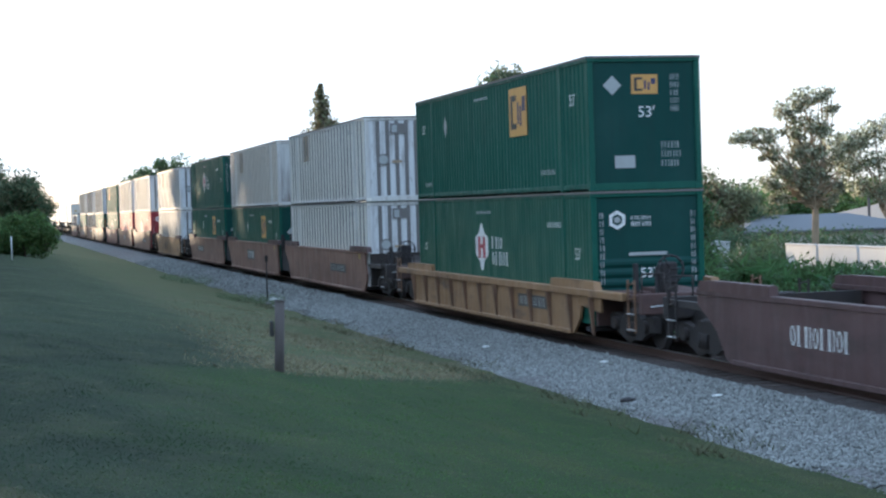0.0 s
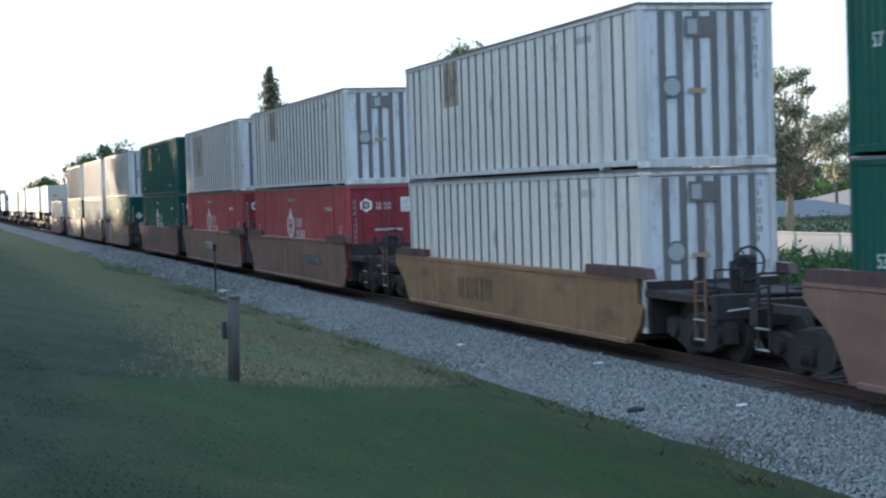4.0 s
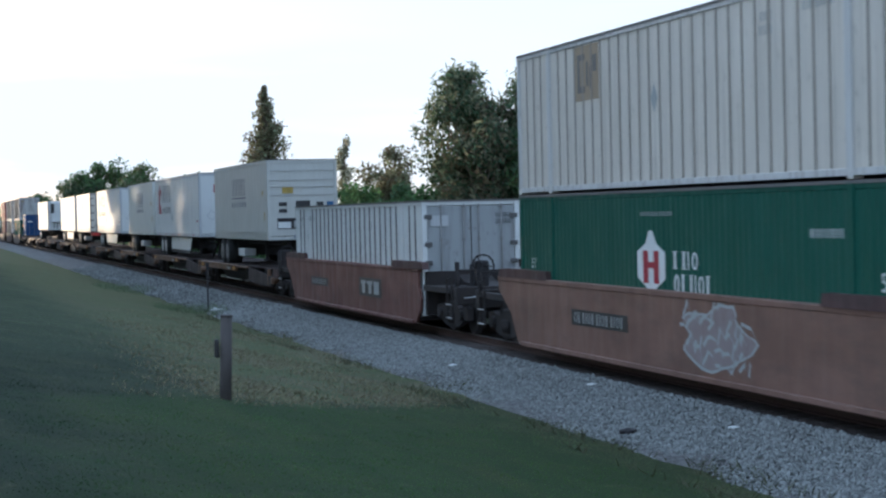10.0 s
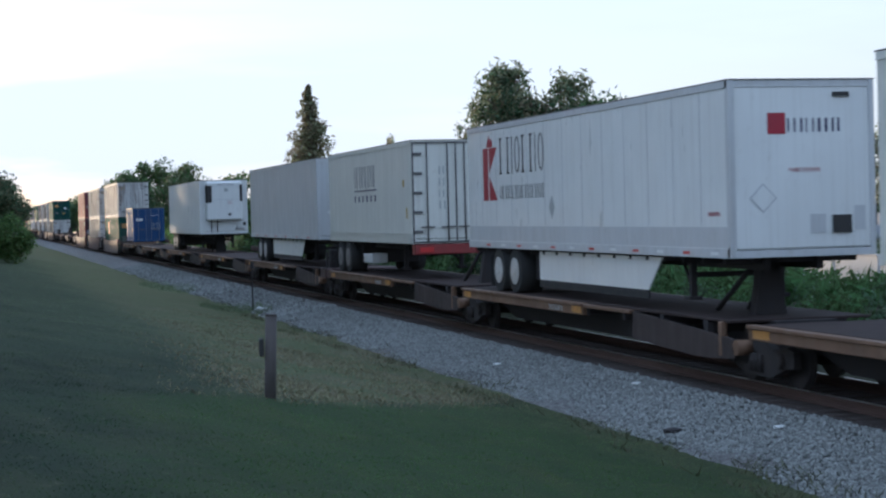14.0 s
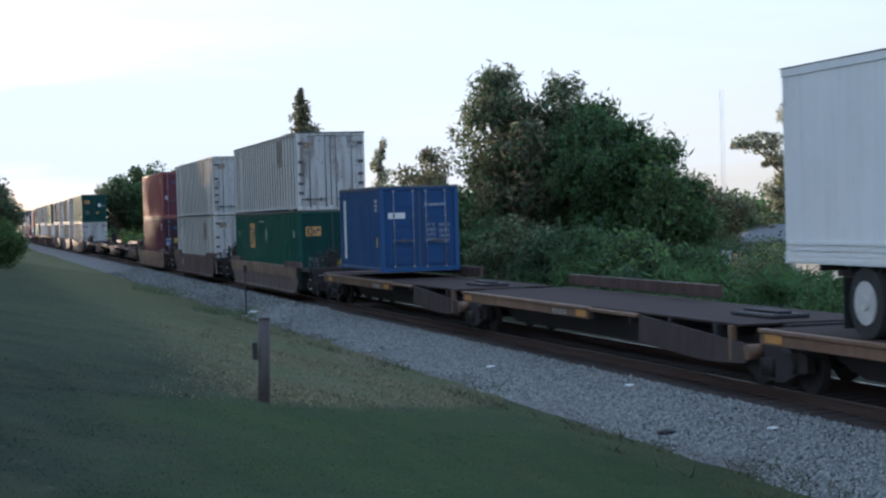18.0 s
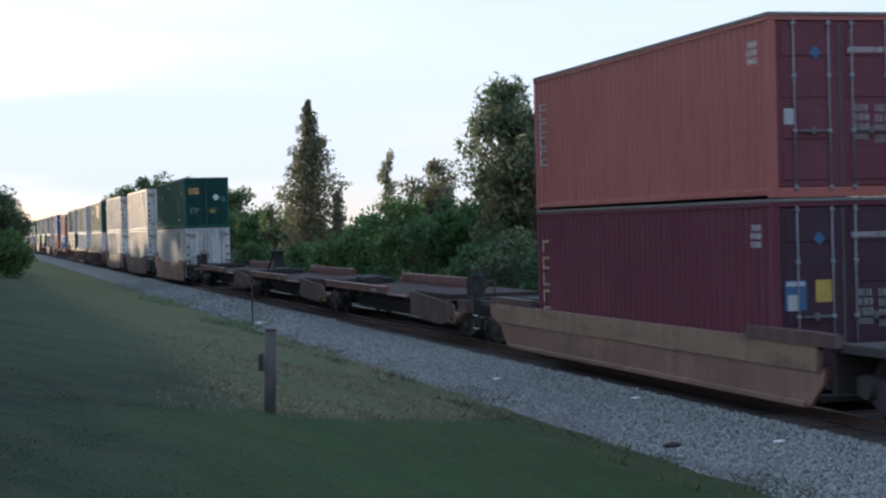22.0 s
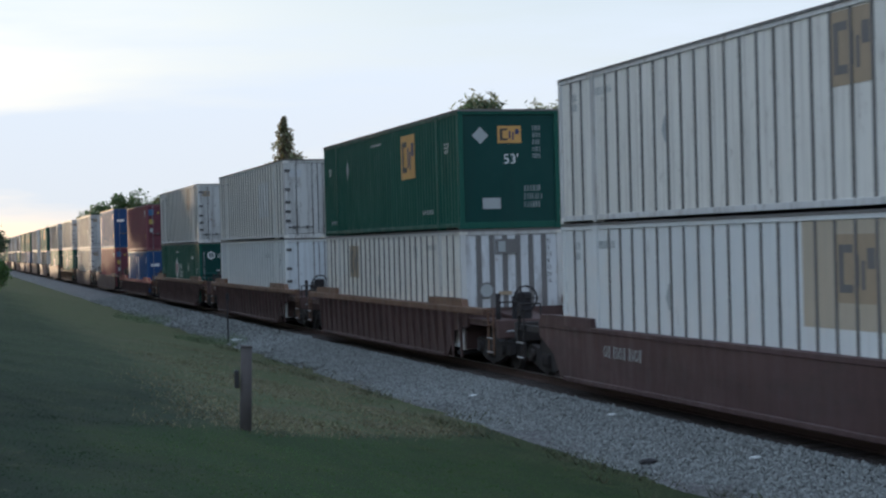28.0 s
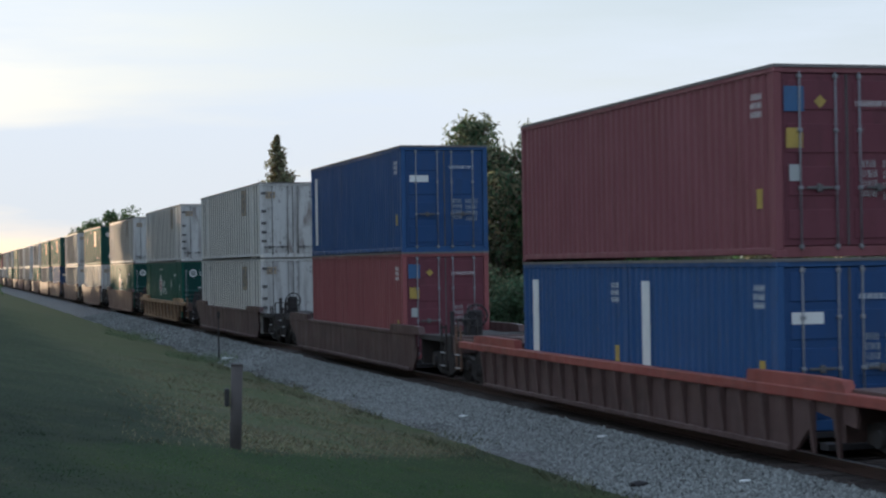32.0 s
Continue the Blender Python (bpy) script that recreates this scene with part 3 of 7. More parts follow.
for i in range(60):
    far_s.box(TRACK_X - 1.3, TRACK_X + 1.3, 11.4 - i * 0.55, 11.63 - i * 0.55, -0.33, -0.165)
tagged(part("sleeper_row", far_s.mesh("sleeper_row", M["sleeper"]), track), kind="stuff")
for side in (-1, 1):
    rs = Shell()
    cx = TRACK_X + side * 0.755
    prof = [(cx - 0.07, -0.165), (cx + 0.07, -0.165), (cx + 0.07, -0.15), (cx + 0.012, -0.13), (cx + 0.012, -0.045), (cx + 0.037, -0.035), (cx + 0.037, -0.006),
            (cx - 0.037, -0.006), (cx - 0.037, -0.035), (cx - 0.012, -0.045), (cx - 0.012, -0.13), (cx - 0.07, -0.15)]
    rs.prism(prof, "y", -60, 1500)
    rail = part("rail", rs.mesh("rail", M["rail"]), track)
    part("rail_head", Shell().box(cx - 0.032, cx + 0.032, -60, 1500, -0.006, 0.0).mesh("rail_head", M["railtop"]), rail, "polished running surface")

# ---- grass ----
def grass_mat(name, colour, amount):
    m = Mat(name, colour, 0.7, 0.0, 0.25)
    m.vary(amount, 0.03, island=True)
    return m.m


lm_ = Mat("lawn_blades", (0.034, 0.057, 0.033), 0.75, 0.0, 0.2)
lm_sep = lm_.n.new("ShaderNodeSeparateXYZ")
lm_.l.new(lm_.co.outputs["Object"], lm_sep.inputs["Vector"])
turf(lm_, lm_sep, 2.5)
lm_.vary(0.14, 0.02, island=True)
lm_thin, lm_both = lm_.n.new("ShaderNodeBsdfTranslucent"), lm_.n.new("ShaderNodeMixShader")
lm_.l.new(lm_.col, lm_thin.inputs["Color"])
lm_both.inputs["Fac"].default_value = 0.55
lm_.l.new(lm_.b.outputs["BSDF"], lm_both.inputs[1])
lm_.l.new(lm_thin.outputs["BSDF"], lm_both.inputs[2])
lm_.l.new(lm_both.outputs["Shader"], lm_.n["Material Output"].inputs["Surface"])
M["lawn"] = lm_.m
M["verge"] = grass_mat("olive_verge_blades", (0.085, 0.086, 0.045), 0.3)
M["straw"] = grass_mat("dry_blades", (0.205, 0.175, 0.105), 0.32)


def grass(name, count, x0, x1, y0, y1, h0, h1, mat, label, keep, power=1.5):
    px, py = rng.uniform(x0, x1, count), y0 + (y1 - y0) * rng.random(count) ** power
    ok = keep(px, py)
    px, py = px[ok], py[ok]
    n = len(px)
    pz = np.maximum(turf_z(px, py), np.where(px > 9.2, np.interp(px, [p[0] for p in BED], [p[1] for p in BED]), -9)) - 0.006
    h, a = rng.uniform(h0, h1, n), rng.uniform(0, 6.28, n)
    w = rng.uniform(0.006, 0.014, n)
    lean = rng.uniform(0.5, 1.7, n) * h
    d = np.stack([np.cos(a), np.sin(a)], 1)
    b = rng.uniform(0, 6.28, n)
    base = np.stack([px, py, pz], 1)
    off = np.stack([d[:, 0] * w, d[:, 1] * w, np.zeros(n)], 1)
    tip = base + np.stack([np.cos(b) * lean, np.sin(b) * lean, h], 1)
    v = np.stack([base - off, base + off, tip], 1).reshape(-1, 3)
    f = np.arange(n * 3).reshape(-1, 3)
    return tagged(new(name, fast_mesh(name, v, f, mat)), label, "grass", kind="stuff")


def wob(x, y):
    return np.sin(x * 1.7 + y * 0.6) + 0.7 * np.sin(y * 1.3 - x * 0.8) + 0.5 * np.sin(x * 4.1 + y * 3.3)


grass("lawn_grass", 420000, -2.5, 9.8, 6.0, 125, 0.010, 0.022, M["lawn"], "short mown green lawn grass", lambda x, y: (y - 1.35 * x < 18.7 + 0.5 * rng.standard_normal(len(x))) | (x < 3.6 + 1.6 * rng.standard_normal(len(x))) | (rng.random(len(x)) < 0.3), 2.6)
grass("dry_grass", 85000, 2.2, 9.9, 22.0, 60, 0.02, 0.06, M["straw"], "dry yellow grass beside the ballast", lambda x, y: (y - 1.35 * x > 18.6 + 0.45 * rng.standard_normal(len(x))) & (x > 3.5 + 0.06 * (y - 25) + 0.7 * rng.standard_normal(len(x))) & (rng.random(len(x)) < (1.25 - (y - 24) / 34) * np.clip(0.55 + 0.38 * wob(x * 0.8, y * 0.5), 0.12, 1.0)), 1.4)
grass("verge_tufts", 7000, 8.4, 10.2, 18, 70, 0.06, 0.20, M["verge"], "taller grass tufts along the ballast edge", lambda x, y: (wob(x * 3, y * 0.7) > 0.7) & (x < 9.9 + 0.3 * np.sin(y)), 1.2)
grass("verge_tufts", 1800, 7.5, 10.4, 60, 72, 0.10, 0.34, M["lawn"], "green weeds round the marker pole", lambda x, y: (np.hypot(x - 9.2, (y - 66) * 0.4) < 1.3), 1.0)
grass("verge_tufts", 1500, 7.5, 10.4, 78, 98, 0.10, 0.4, M["lawn"], "green weed patch beside the far ballast", lambda x, y: (np.hypot(x - 9.0, (y - 88) * 0.25) < 1.3), 1.0)


# ---- plants ----
def leaf_mat(name, colour, amount=0.5, hue=0.03, thin_share=0.42):
    m = Mat(name, colour, 0.75, 0.0, 0.12)
    m.vary(amount, hue, island=True)
    thin, both, out = m.n.new("ShaderNodeBsdfTranslucent"), m.n.new("ShaderNodeMixShader"), m.n["Material Output"]
    m.l.new(m.col, thin.inputs["Color"])
    both.inputs["Fac"].default_value = thin_share
    m.l.new(m.b.outputs["BSDF"], both.inputs[1])
    m.l.new(thin.outputs["BSDF"], both.inputs[2])
    m.l.new(both.outputs["Shader"], out.inputs["Surface"])
    return m.m


M["leaf_dark"] = leaf_mat("dark_leaves", (0.086, 0.134, 0.074))
M["leaf_mid"] = leaf_mat("green_leaves", (0.086, 0.150, 0.058))
M["leaf_light"] = leaf_mat("light_green_leaves", (0.150, 0.220, 0.078))
M["leaf_olive"] = leaf_mat("olive_leaves", (0.205, 0.215, 0.125))
M["leaf_pale"] = leaf_mat("pale_olive_leaves", (0.49, 0.48, 0.36), thin_share=0.6)
M["leaf_brown"] = leaf_mat("brownish_leaves", (0.195, 0.165, 0.105))
M["bark"] = plain("grey_brown_bark", (0.19, 0.15, 0.115), 0.9, 0.0, 0.5, (0.05, 0.04, 0.03), 4.0)
M["bark_pale"] = plain("pale_bark", (0.40, 0.29, 0.19), 0.9, 0.0, 0.4, (0.10, 0.07, 0.05), 4.0)


def leaves_mesh(name, clumps, size, mat, seed, droop=0.0, slim=0.42):
    """clumps: rows of (x, y, z, rx, ry, rz, count); leaves lie thickest near each clump's outside."""
    g = np.random.default_rng(seed)
    V = []
    size *= 0.66
    for cx, cy, cz, rx, ry, rz, count in clumps:
        count = int(count * 2.4)
        d = g.standard_normal((int(count), 3))
        d /= np.linalg.norm(d, axis=1, keepdims=True)
        r = g.random((int(count), 1)) ** 0.45 * (1 + 0.22 * np.sin(d[:, :1] * 7 + cx) * np.cos(d[:, 2:] * 6 + cy))
        p = d * r * [rx, ry, rz] + [cx, cy, cz]
        a = g.standard_normal((int(count), 3))
        a[:, 2] -= droop
        a /= np.linalg.norm(a, axis=1, keepdims=True)
        b = np.cross(a, g.standard_normal((int(count), 3)))
        b /= np.linalg.norm(b, axis=1, keepdims=True)
        s = size * g.uniform(0.5, 1.3, (int(count), 1))
        V.append(np.stack([p - a * s, p + b * s * slim, p + a * s, p - b * s * slim], 1))
    V = np.concatenate(V).reshape(-1, 3)
    return fast_mesh(name, V, np.arange(len(V)).reshape(-1, 4), mat)


def limb(s, p, q, r0, r1, bends=3, sway=0.25, seed=0):
    g = random.Random(seed)
    p, q = Vector(p), Vector(q)
    last, lr = p, r0
    for i in range(1, bends + 1):
        k = i / bends
        nxt = p.lerp(q, k)
        if i < bends:
            nxt += Vector((g.uniform(-1, 1), g.uniform(-1, 1), g.uniform(-0.5, 0.5))) * sway
        r = r0 + (r1 - r0) * k
        s.tube(last, nxt, lr, 8, r, caps=False)
        last, lr = nxt, r


def tree(name, label, x, y, top, clumps, size, leaf, bark="bark", trunk_r=0.25, fork=0.35, seed=1, second=None, droop=0.0, category="tree", group=""):
    """A tree on the ground at x, y; clumps are relative to its foot."""
    z0 = ground_z(x)
    t = thing(name, label, category, group, at=(x, y, z0 - 0.05))
    s = Shell()
    f = Vector((0.1, 0.05, (top - z0) * fork))
    limb(s, (0, 0, -0.3), f * 1.04, trunk_r, trunk_r * 0.55, 4, 0.08, seed)
    for i, c in enumerate(clumps):
        limb(s, f * (1.0 - 0.07 * (i % 4)), (c[0] * 0.9, c[1] * 0.9, c[2]), trunk_r * 0.34, trunk_r * 0.07, 4, 0.3, seed * 31 + i)
        g = random.Random(seed * 77 + i)
        for j in range(4):
            e = (c[0] + g.uniform(-0.8, 0.8) * c[3], c[1] + g.uniform(-0.8, 0.8) * c[4], c[2] + g.uniform(-0.5, 0.9) * c[5])
            limb(s, (c[0] * 0.9, c[1] * 0.9, c[2] - c[5] * 0.2), e, trunk_r * 0.14, trunk_r * 0.03, 3, 0.15, seed * 91 + i * 7 + j)
    part("trunk", s.mesh("trunk", M[bark]), t, "bare trunk and limbs")
    half = clumps if second is None else [(*c[:6], c[6] * 0.6) for c in clumps]
    tagged(part("crown", leaves_mesh("crown", half, size, M[leaf], seed, droop), t, "dense crown of small leaves"), kind="stuff")
    if second:
        tagged(part("crown_sprays", leaves_mesh("crown_sprays", [(c[0], c[1], c[2] + 0.1 * c[5], *c[3:6], c[6] * 0.45) for c in clumps], size, M[second], seed + 500, droop), t, "paler outer sprays of leaves"), kind="stuff")
    return t


def spot(heading, distance):
    h = radians(heading)
    return distance * math.sin(h), distance * math.cos(h)


def ball_clumps(seed, n, cx, cy, cz, rx, ry, rz, r, count):
    g = random.Random(seed)
    out = []
    for _ in range(n):
        while True:
            u = [g.uniform(-1, 1) for _ in range(3)]
            if sum(k * k for k in u) < 1:
                break
        k = r * g.uniform(0.7, 1.3)
        out.append((cx + u[0] * rx, cy + u[1] * ry, cz + u[2] * rz, k, k, k * 0.85, count))
    return out

# ---- trees and shrubs beyond the track ----
cx_, cy_ = spot(10.38, 130)
cyp = []
for i in range(30):
    k = i / 29
    r = float(np.interp(k, [0, 0.12, 0.42, 0.60, 0.78, 0.92, 1.0], [1.8, 2.5, 2.4, 1.85, 1.15, 0.65, 0.2]))
    g_ = random.Random(i)
    cyp.append((g_.uniform(-0.35, 0.35) * r, g_.uniform(-0.35, 0.35) * r, 0.8 + 11.9 * k, r * g_.uniform(0.6, 1.1), r, 0.5 + 0.5 * (1 - k), 120 if k < 0.8 else 60))
tree("cypress", "tall pointed cypress with rust-tinged dark foliage", cx_, cy_, 12.0, [(*c[:6], c[6] * 1.7) for c in cyp], 0.24, "leaf_olive", trunk_r=0.2, fork=0.9, seed=11, second="leaf_brown", category="tree")
cx_, cy_ = spot(11.25, 128)
tree("cypress", "shorter ragged cypress beside the tall one", cx_, cy_, 6.2, [(0, 0, 1.2 + 0.62 * i, 0.95 - 0.07 * i, 0.9, 0.6, 90) for i in range(9)], 0.22, "leaf_olive", trunk_r=0.15, fork=0.85, seed=12, second="leaf_brown")
cx_, cy_ = spot(9.45, 135)
tree("tree", "loose low tree with olive leaves", cx_, cy_, 7.0, ball_clumps(13, 12, 0, 0, 4.6, 1.5, 1.2, 1.9, 0.8, 70), 0.25, "leaf_olive", trunk_r=0.18, seed=13, second="leaf_mid")
cx_, cy_ = spot(12.8, 112)
tree("cypress", "slim pointed cypress with pale tips", cx_, cy_, 7.9, [(0.3 * math.sin(i * 2.1), 0, 2.2 + 0.6 * i, (1.25 - 0.10 * i) * (0.75 + 0.3 * (i % 2)), 0.8, 0.5, 75) for i in range(11)], 0.2, "leaf_olive", trunk_r=0.12, fork=0.9, seed=14, second="leaf_pale")
cx_, cy_ = spot(14.3, 103)
tree("tree", "round-topped tree with olive and rust leaves", cx_, cy_, 7.3, ball_clumps(15, 28, 0, 0, 4.9, 1.7, 1.6, 2.4, 0.85, 130), 0.22, "leaf_olive", trunk_r=0.22, seed=15, second="leaf_brown")
for az, d, top, w, leaf, sec, sd in ((11.9, 105, 3.8, 1.5, "leaf_mid", "leaf_light", 21), (12.6, 100, 5.2, 1.7, "leaf_mid", None, 22), (13.5, 92, 5.5, 1.9, "leaf_mid", "leaf_light", 23),
                                     (14.7, 86, 4.8, 2.1, "leaf_dark", "leaf_mid", 24), (15.6, 84, 5.4, 1.7, "leaf_mid", None, 25), (11.2, 104, 2.9, 1.2, "leaf_light", "leaf_mid", 26),
                                     (10.2, 112, 2.3, 1.4, "leaf_mid", None, 27), (8.8, 118, 2.6, 1.5, "leaf_dark", "leaf_mid", 28)):
    sx_, sy_ = spot(az, d)
    hz = top - ground_z(sx_)
    tree("shrub", "bushy green shrub in the thicket", sx_, sy_, top, ball_clumps(sd, 20, 0, 0, hz * 0.52, w, w, hz * 0.36, 0.8, 130), 0.2, leaf, trunk_r=0.1, seed=sd, second=sec, category="shrub", group="thicket shrubs")
# the great overgrown tree mass
for az, d, top, w, n, sd, sec in ((16.55, 76, 9.0, 1.35, 34, 31, "leaf_olive"), (17.5, 74, 7.6, 1.9, 34, 32, "leaf_brown"), (18.55, 75, 8.5, 1.65, 38, 33, "leaf_olive"), (19.6, 72, 7.2, 1.8, 34, 34, "leaf_mid"),
                                  (20.6, 70, 6.35, 1.5, 26, 35, "leaf_mid"), (21.5, 69, 5.6, 1.2, 22, 36, "leaf_light"), (22.2, 70, 4.0, 1.2, 16, 37, "leaf_mid")):
    sx_, sy_ = spot(az, d)
    hz = top - ground_z(sx_)
    cl = ball_clumps(sd, n, 0, 0, hz * 0.55, w, w, hz * 0.40, 0.85, 190)
    cl += [(g_[0], g_[1], hz - 0.55, 0.5, 0.5, 0.6, 90) for g_ in ((-0.3, 0.1), (0.5, -0.2), (0.05, 0.3))]
    grown = tree("tree", "dense dark broadleaf tree overgrown with creeper", sx_, sy_, top, cl, 0.17, "leaf_dark", trunk_r=0.3, fork=0.25, seed=sd, second=sec, droop=0.5, group="overgrown trees")
    spray = [(c[0] * 1.12, c[1] * 1.12, c[2] + 0.25, c[3] * 1.05, c[4] * 1.05, c[5] * 1.05, 16) for c in cl]
    tagged(part("creeper_sprays", leaves_mesh("creeper_sprays", spray, 0.34, M["leaf_olive" if sd < 34 else "leaf_mid"], sd + 900, 0.1, 0.17), grown, "long loose sprays of creeper"), kind="stuff")
for az, d, top, w, sd, sec in ((17.0, 66, 2.9, 1.5, 41, "leaf_olive"), (18.4, 64, 2.3, 1.4, 42, "leaf_dark"), (19.8, 62, 2.6, 1.4, 43, "leaf_mid"), (21.2, 60, 2.5, 1.3, 44, "leaf_light"), (22.4, 61, 1.7, 1.1, 45, "leaf_mid"), (16.0, 70, 2.9, 1.3, 46, "leaf_mid")):
    sx_, sy_ = spot(az, d)
    hz = top - ground_z(sx_)
    tree("shrub", "leafy green shrub at the foot of the trees", sx_, sy_, top, ball_clumps(sd, 22, 0, 0, hz * 0.5, w, w, hz * 0.38, 0.75, 150), 0.16, "leaf_dark", trunk_r=0.1, seed=sd, second=sec, category="shrub", group="thicket shrubs")
for az, d, top, w, sd, lf in ((22.9, 104, 4.7, 1.5, 51, "leaf_brown"), (23.7, 106, 4.3, 1.3, 52, "leaf_olive"), (24.4, 112, 3.4, 1.6, 53, "leaf_dark")):
    sx_, sy_ = spot(az, d)
    hz = top - ground_z(sx_)
    tree("tree", "smallish rust-tinted tree behind the thicket", sx_, sy_, top, ball_clumps(sd, 16, 0, 0, hz * 0.6, w, w, hz * 0.33, 0.85, 90), 0.24, lf, trunk_r=0.16, seed=sd, second="leaf_olive", group="back trees")
# open-crowned tree with a bare pale trunk, and its neighbour
sx_, sy_ = spot(26.5, 85)
open_crown, br0 = [], random.Random(9)
for right, up, r, n in ((-0.5, 8.5, 0.9, 110), (-1.5, 7.9, 0.75, 80), (0.5, 8.6, 0.7, 70), (0.9, 7.9, 0.5, 45), (0.0, 7.3, 0.9, 110), (-3.8, 6.7, 0.55, 55), (-3.0, 6.6, 0.75, 80), (-2.2, 6.8, 0.6, 60), (-2.1, 6.0, 0.7, 70),
                        (-0.6, 6.2, 0.9, 110), (0.3, 5.9, 0.8, 90), (-1.5, 5.2, 0.85, 100), (-2.3, 4.5, 0.8, 90), (-0.9, 4.6, 0.9, 110), (0.3, 4.8, 0.9, 110), (1.2, 5.4, 0.7, 75), (2.0, 5.9, 0.75, 80), (2.4, 5.2, 0.6, 60), (-1.7, 3.8, 0.6, 60), (1.1, 4.1, 0.6, 60), (-0.4, 5.4, 0.8, 90), (0.5, 6.9, 0.7, 80), (-0.9, 7.0, 0.7, 80), (-0.2, 4.0, 0.7, 80), (0.8, 3.5, 0.5, 50)):
    open_crown.append((right * 0.895, -right * 0.446 + 0.2 * right, up + 0.3, r * 0.86, r * 0.86, r * 0.66, n))
    for q in range(2):
        e, k = br0.uniform(-1.25, 1.25) * r, r * br0.uniform(0.35, 0.55)
        open_crown.append(((right + e) * 0.895, -(right + e) * 0.446 + 0.2 * right, up + 0.3 + br0.uniform(-0.5, 0.6) * r, k, k, k * 0.7, n * 0.3))
tree("tree", "open-crowned tree with a pale leaning trunk and sunlit olive leaves", sx_, sy_, 8.8, [(*c[:6], c[6] * 1.8) for c in open_crown], 0.15, "leaf_pale", "bark_pale", 0.24, 0.44, 61, "leaf_olive")
sx_, sy_ = spot(28.9, 80)
crown2 = [(r_ * 0.88, -r_ * 0.47, u_, k_, k_, k_ * 0.75, 95) for r_, u_, k_ in ((-2.1, 6.4, 0.7), (-1.3, 6.6, 0.7), (-1.7, 5.4, 0.7), (-0.6, 6.9, 0.9), (0.4, 7.3, 0.8), (0.9, 6.2, 0.9), (-0.4, 5.6, 0.9), (0.6, 5.0, 0.9), (-1.2, 4.5, 0.7), (1.8, 6.0, 0.8), (1.8, 4.8, 0.8), (-0.2, 4.2, 0.7))]
tree("tree", "broad olive-leaved tree beside the white wall", sx_, sy_, 7.2, [(*c[:6], c[6] * 2.6) for c in crown2], 0.15, "leaf_pale", "bark_pale", 0.22, 0.4, 62, "leaf_olive")
for az, d, top, w, sd, lf in ((25.6, 150, 5.4, 3.0, 54, "leaf_mid"), (27.6, 150, 5.0, 3.0, 55, "leaf_light"), (29.6, 148, 6.2, 3.2, 56, "leaf_mid"), (31.5, 140, 7.5, 3.2, 57, "leaf_light")):
    sx_, sy_ = spot(az, d)
    hz = top - ground_z(sx_)
    tree("tree", "leafy garden tree behind the houses", sx_, sy_, top, ball_clumps(sd, 18, 0, 0, hz * 0.55, w, w, hz * 0.36, 1.2, 70), 0.35, lf, trunk_r=0.2, seed=sd, group="garden trees")

# low brush between the track and the trees
br = random.Random(8)
brush, brush2 = [], []
for i in range(260):
    y = 22 + 120 * (i / 260) ** 1.15 + br.uniform(-0.5, 0.5)
    x = 17.2 + br.uniform(0, 6.9)
    top = 0.98 + br.uniform(-0.5, 0.3) + (x - 20) * 0.05
    r = br.uniform(0.5, 0.95)
    (brush if br.random() < 0.6 else brush2).append((x, y, top - r * 0.8, r, r, r * 0.8, 150 if y < 60 else 60))
    brush2.append((x + 0.4, y, top - r * 1.9, r * 1.2, r * 1.2, r, 60))
tagged(new("undergrowth", leaves_mesh("undergrowth", brush, 0.13, M["leaf_mid"], 71)), "rank green undergrowth along the far side of the track", "undergrowth", kind="stuff")
tagged(new("undergrowth", leaves_mesh("undergrowth", brush2, 0.12, M["leaf_dark"], 72)), "darker weeds and brambles along the far side of the track", "undergrowth", kind="stuff")
fr = []
for i in range(26):
    y = 30 + i * 1.9 + br.uniform(-0.6, 0.6)
    fr.append((19.0 + br.uniform(0, 3.5), y, 0.70 + br.uniform(-0.3, 0.3), 0.8, 0.8, 0.4, 110))
tagged(new("palm_scrub", leaves_mesh("palm_scrub", fr, 0.62, M["leaf_mid"], 73, -0.5, 0.09)), "spiky low palm scrub with long fronds", "undergrowth", kind="stuff")

# woods along the line in the distance
for az, d, top, w, n, sd, lf, sec in ((4.55, 205, 8.6, 2.3, 20, 81, "leaf_dark", "leaf_olive"), (5.45, 205, 10.6, 3.6, 34, 82, "leaf_dark", "leaf_mid"), (6.45, 200, 9.2, 2.8, 24, 83, "leaf_mid", "leaf_olive"), (7.9, 165, 7.8, 1.7, 16, 84, "leaf_olive", "leaf_mid"),
                                      (7.3, 190, 4.6, 2.4, 16, 85, "leaf_mid", "leaf_light"), (3.55, 300, 8.0, 3.0, 20, 86, "leaf_dark", "leaf_mid"), (8.6, 160, 4.8, 1.8, 14, 87, "leaf_mid", None), (3.1, 380, 8.0, 3.6, 18, 88, "leaf_dark", None)):
    sx_, sy_ = spot(az, d)
    hz = top - ground_z(sx_)
    tree("tree", "rounded broadleaf tree along the line", sx_, sy_, top, ball_clumps(sd, n, 0, 0, hz * 0.6, w, w, hz * 0.33, 1.25, 110), 0.32, lf, trunk_r=0.3, seed=sd, second=sec, group="line-side trees")
far_belt = []
for i in range(170):
    y = 150 + i * 4.2
    far_belt.append((24 + br.uniform(0, 14), y, br.uniform(0.8, 3.2), 2.6, 2.6, 2.0, 55))
for i in range(120):
    far_belt.append((spot(12 + i * 0.17, 260 + br.uniform(-20, 40)) + (br.uniform(0.5, 3.6), 5.0, 5.0, 2.6, 45)))
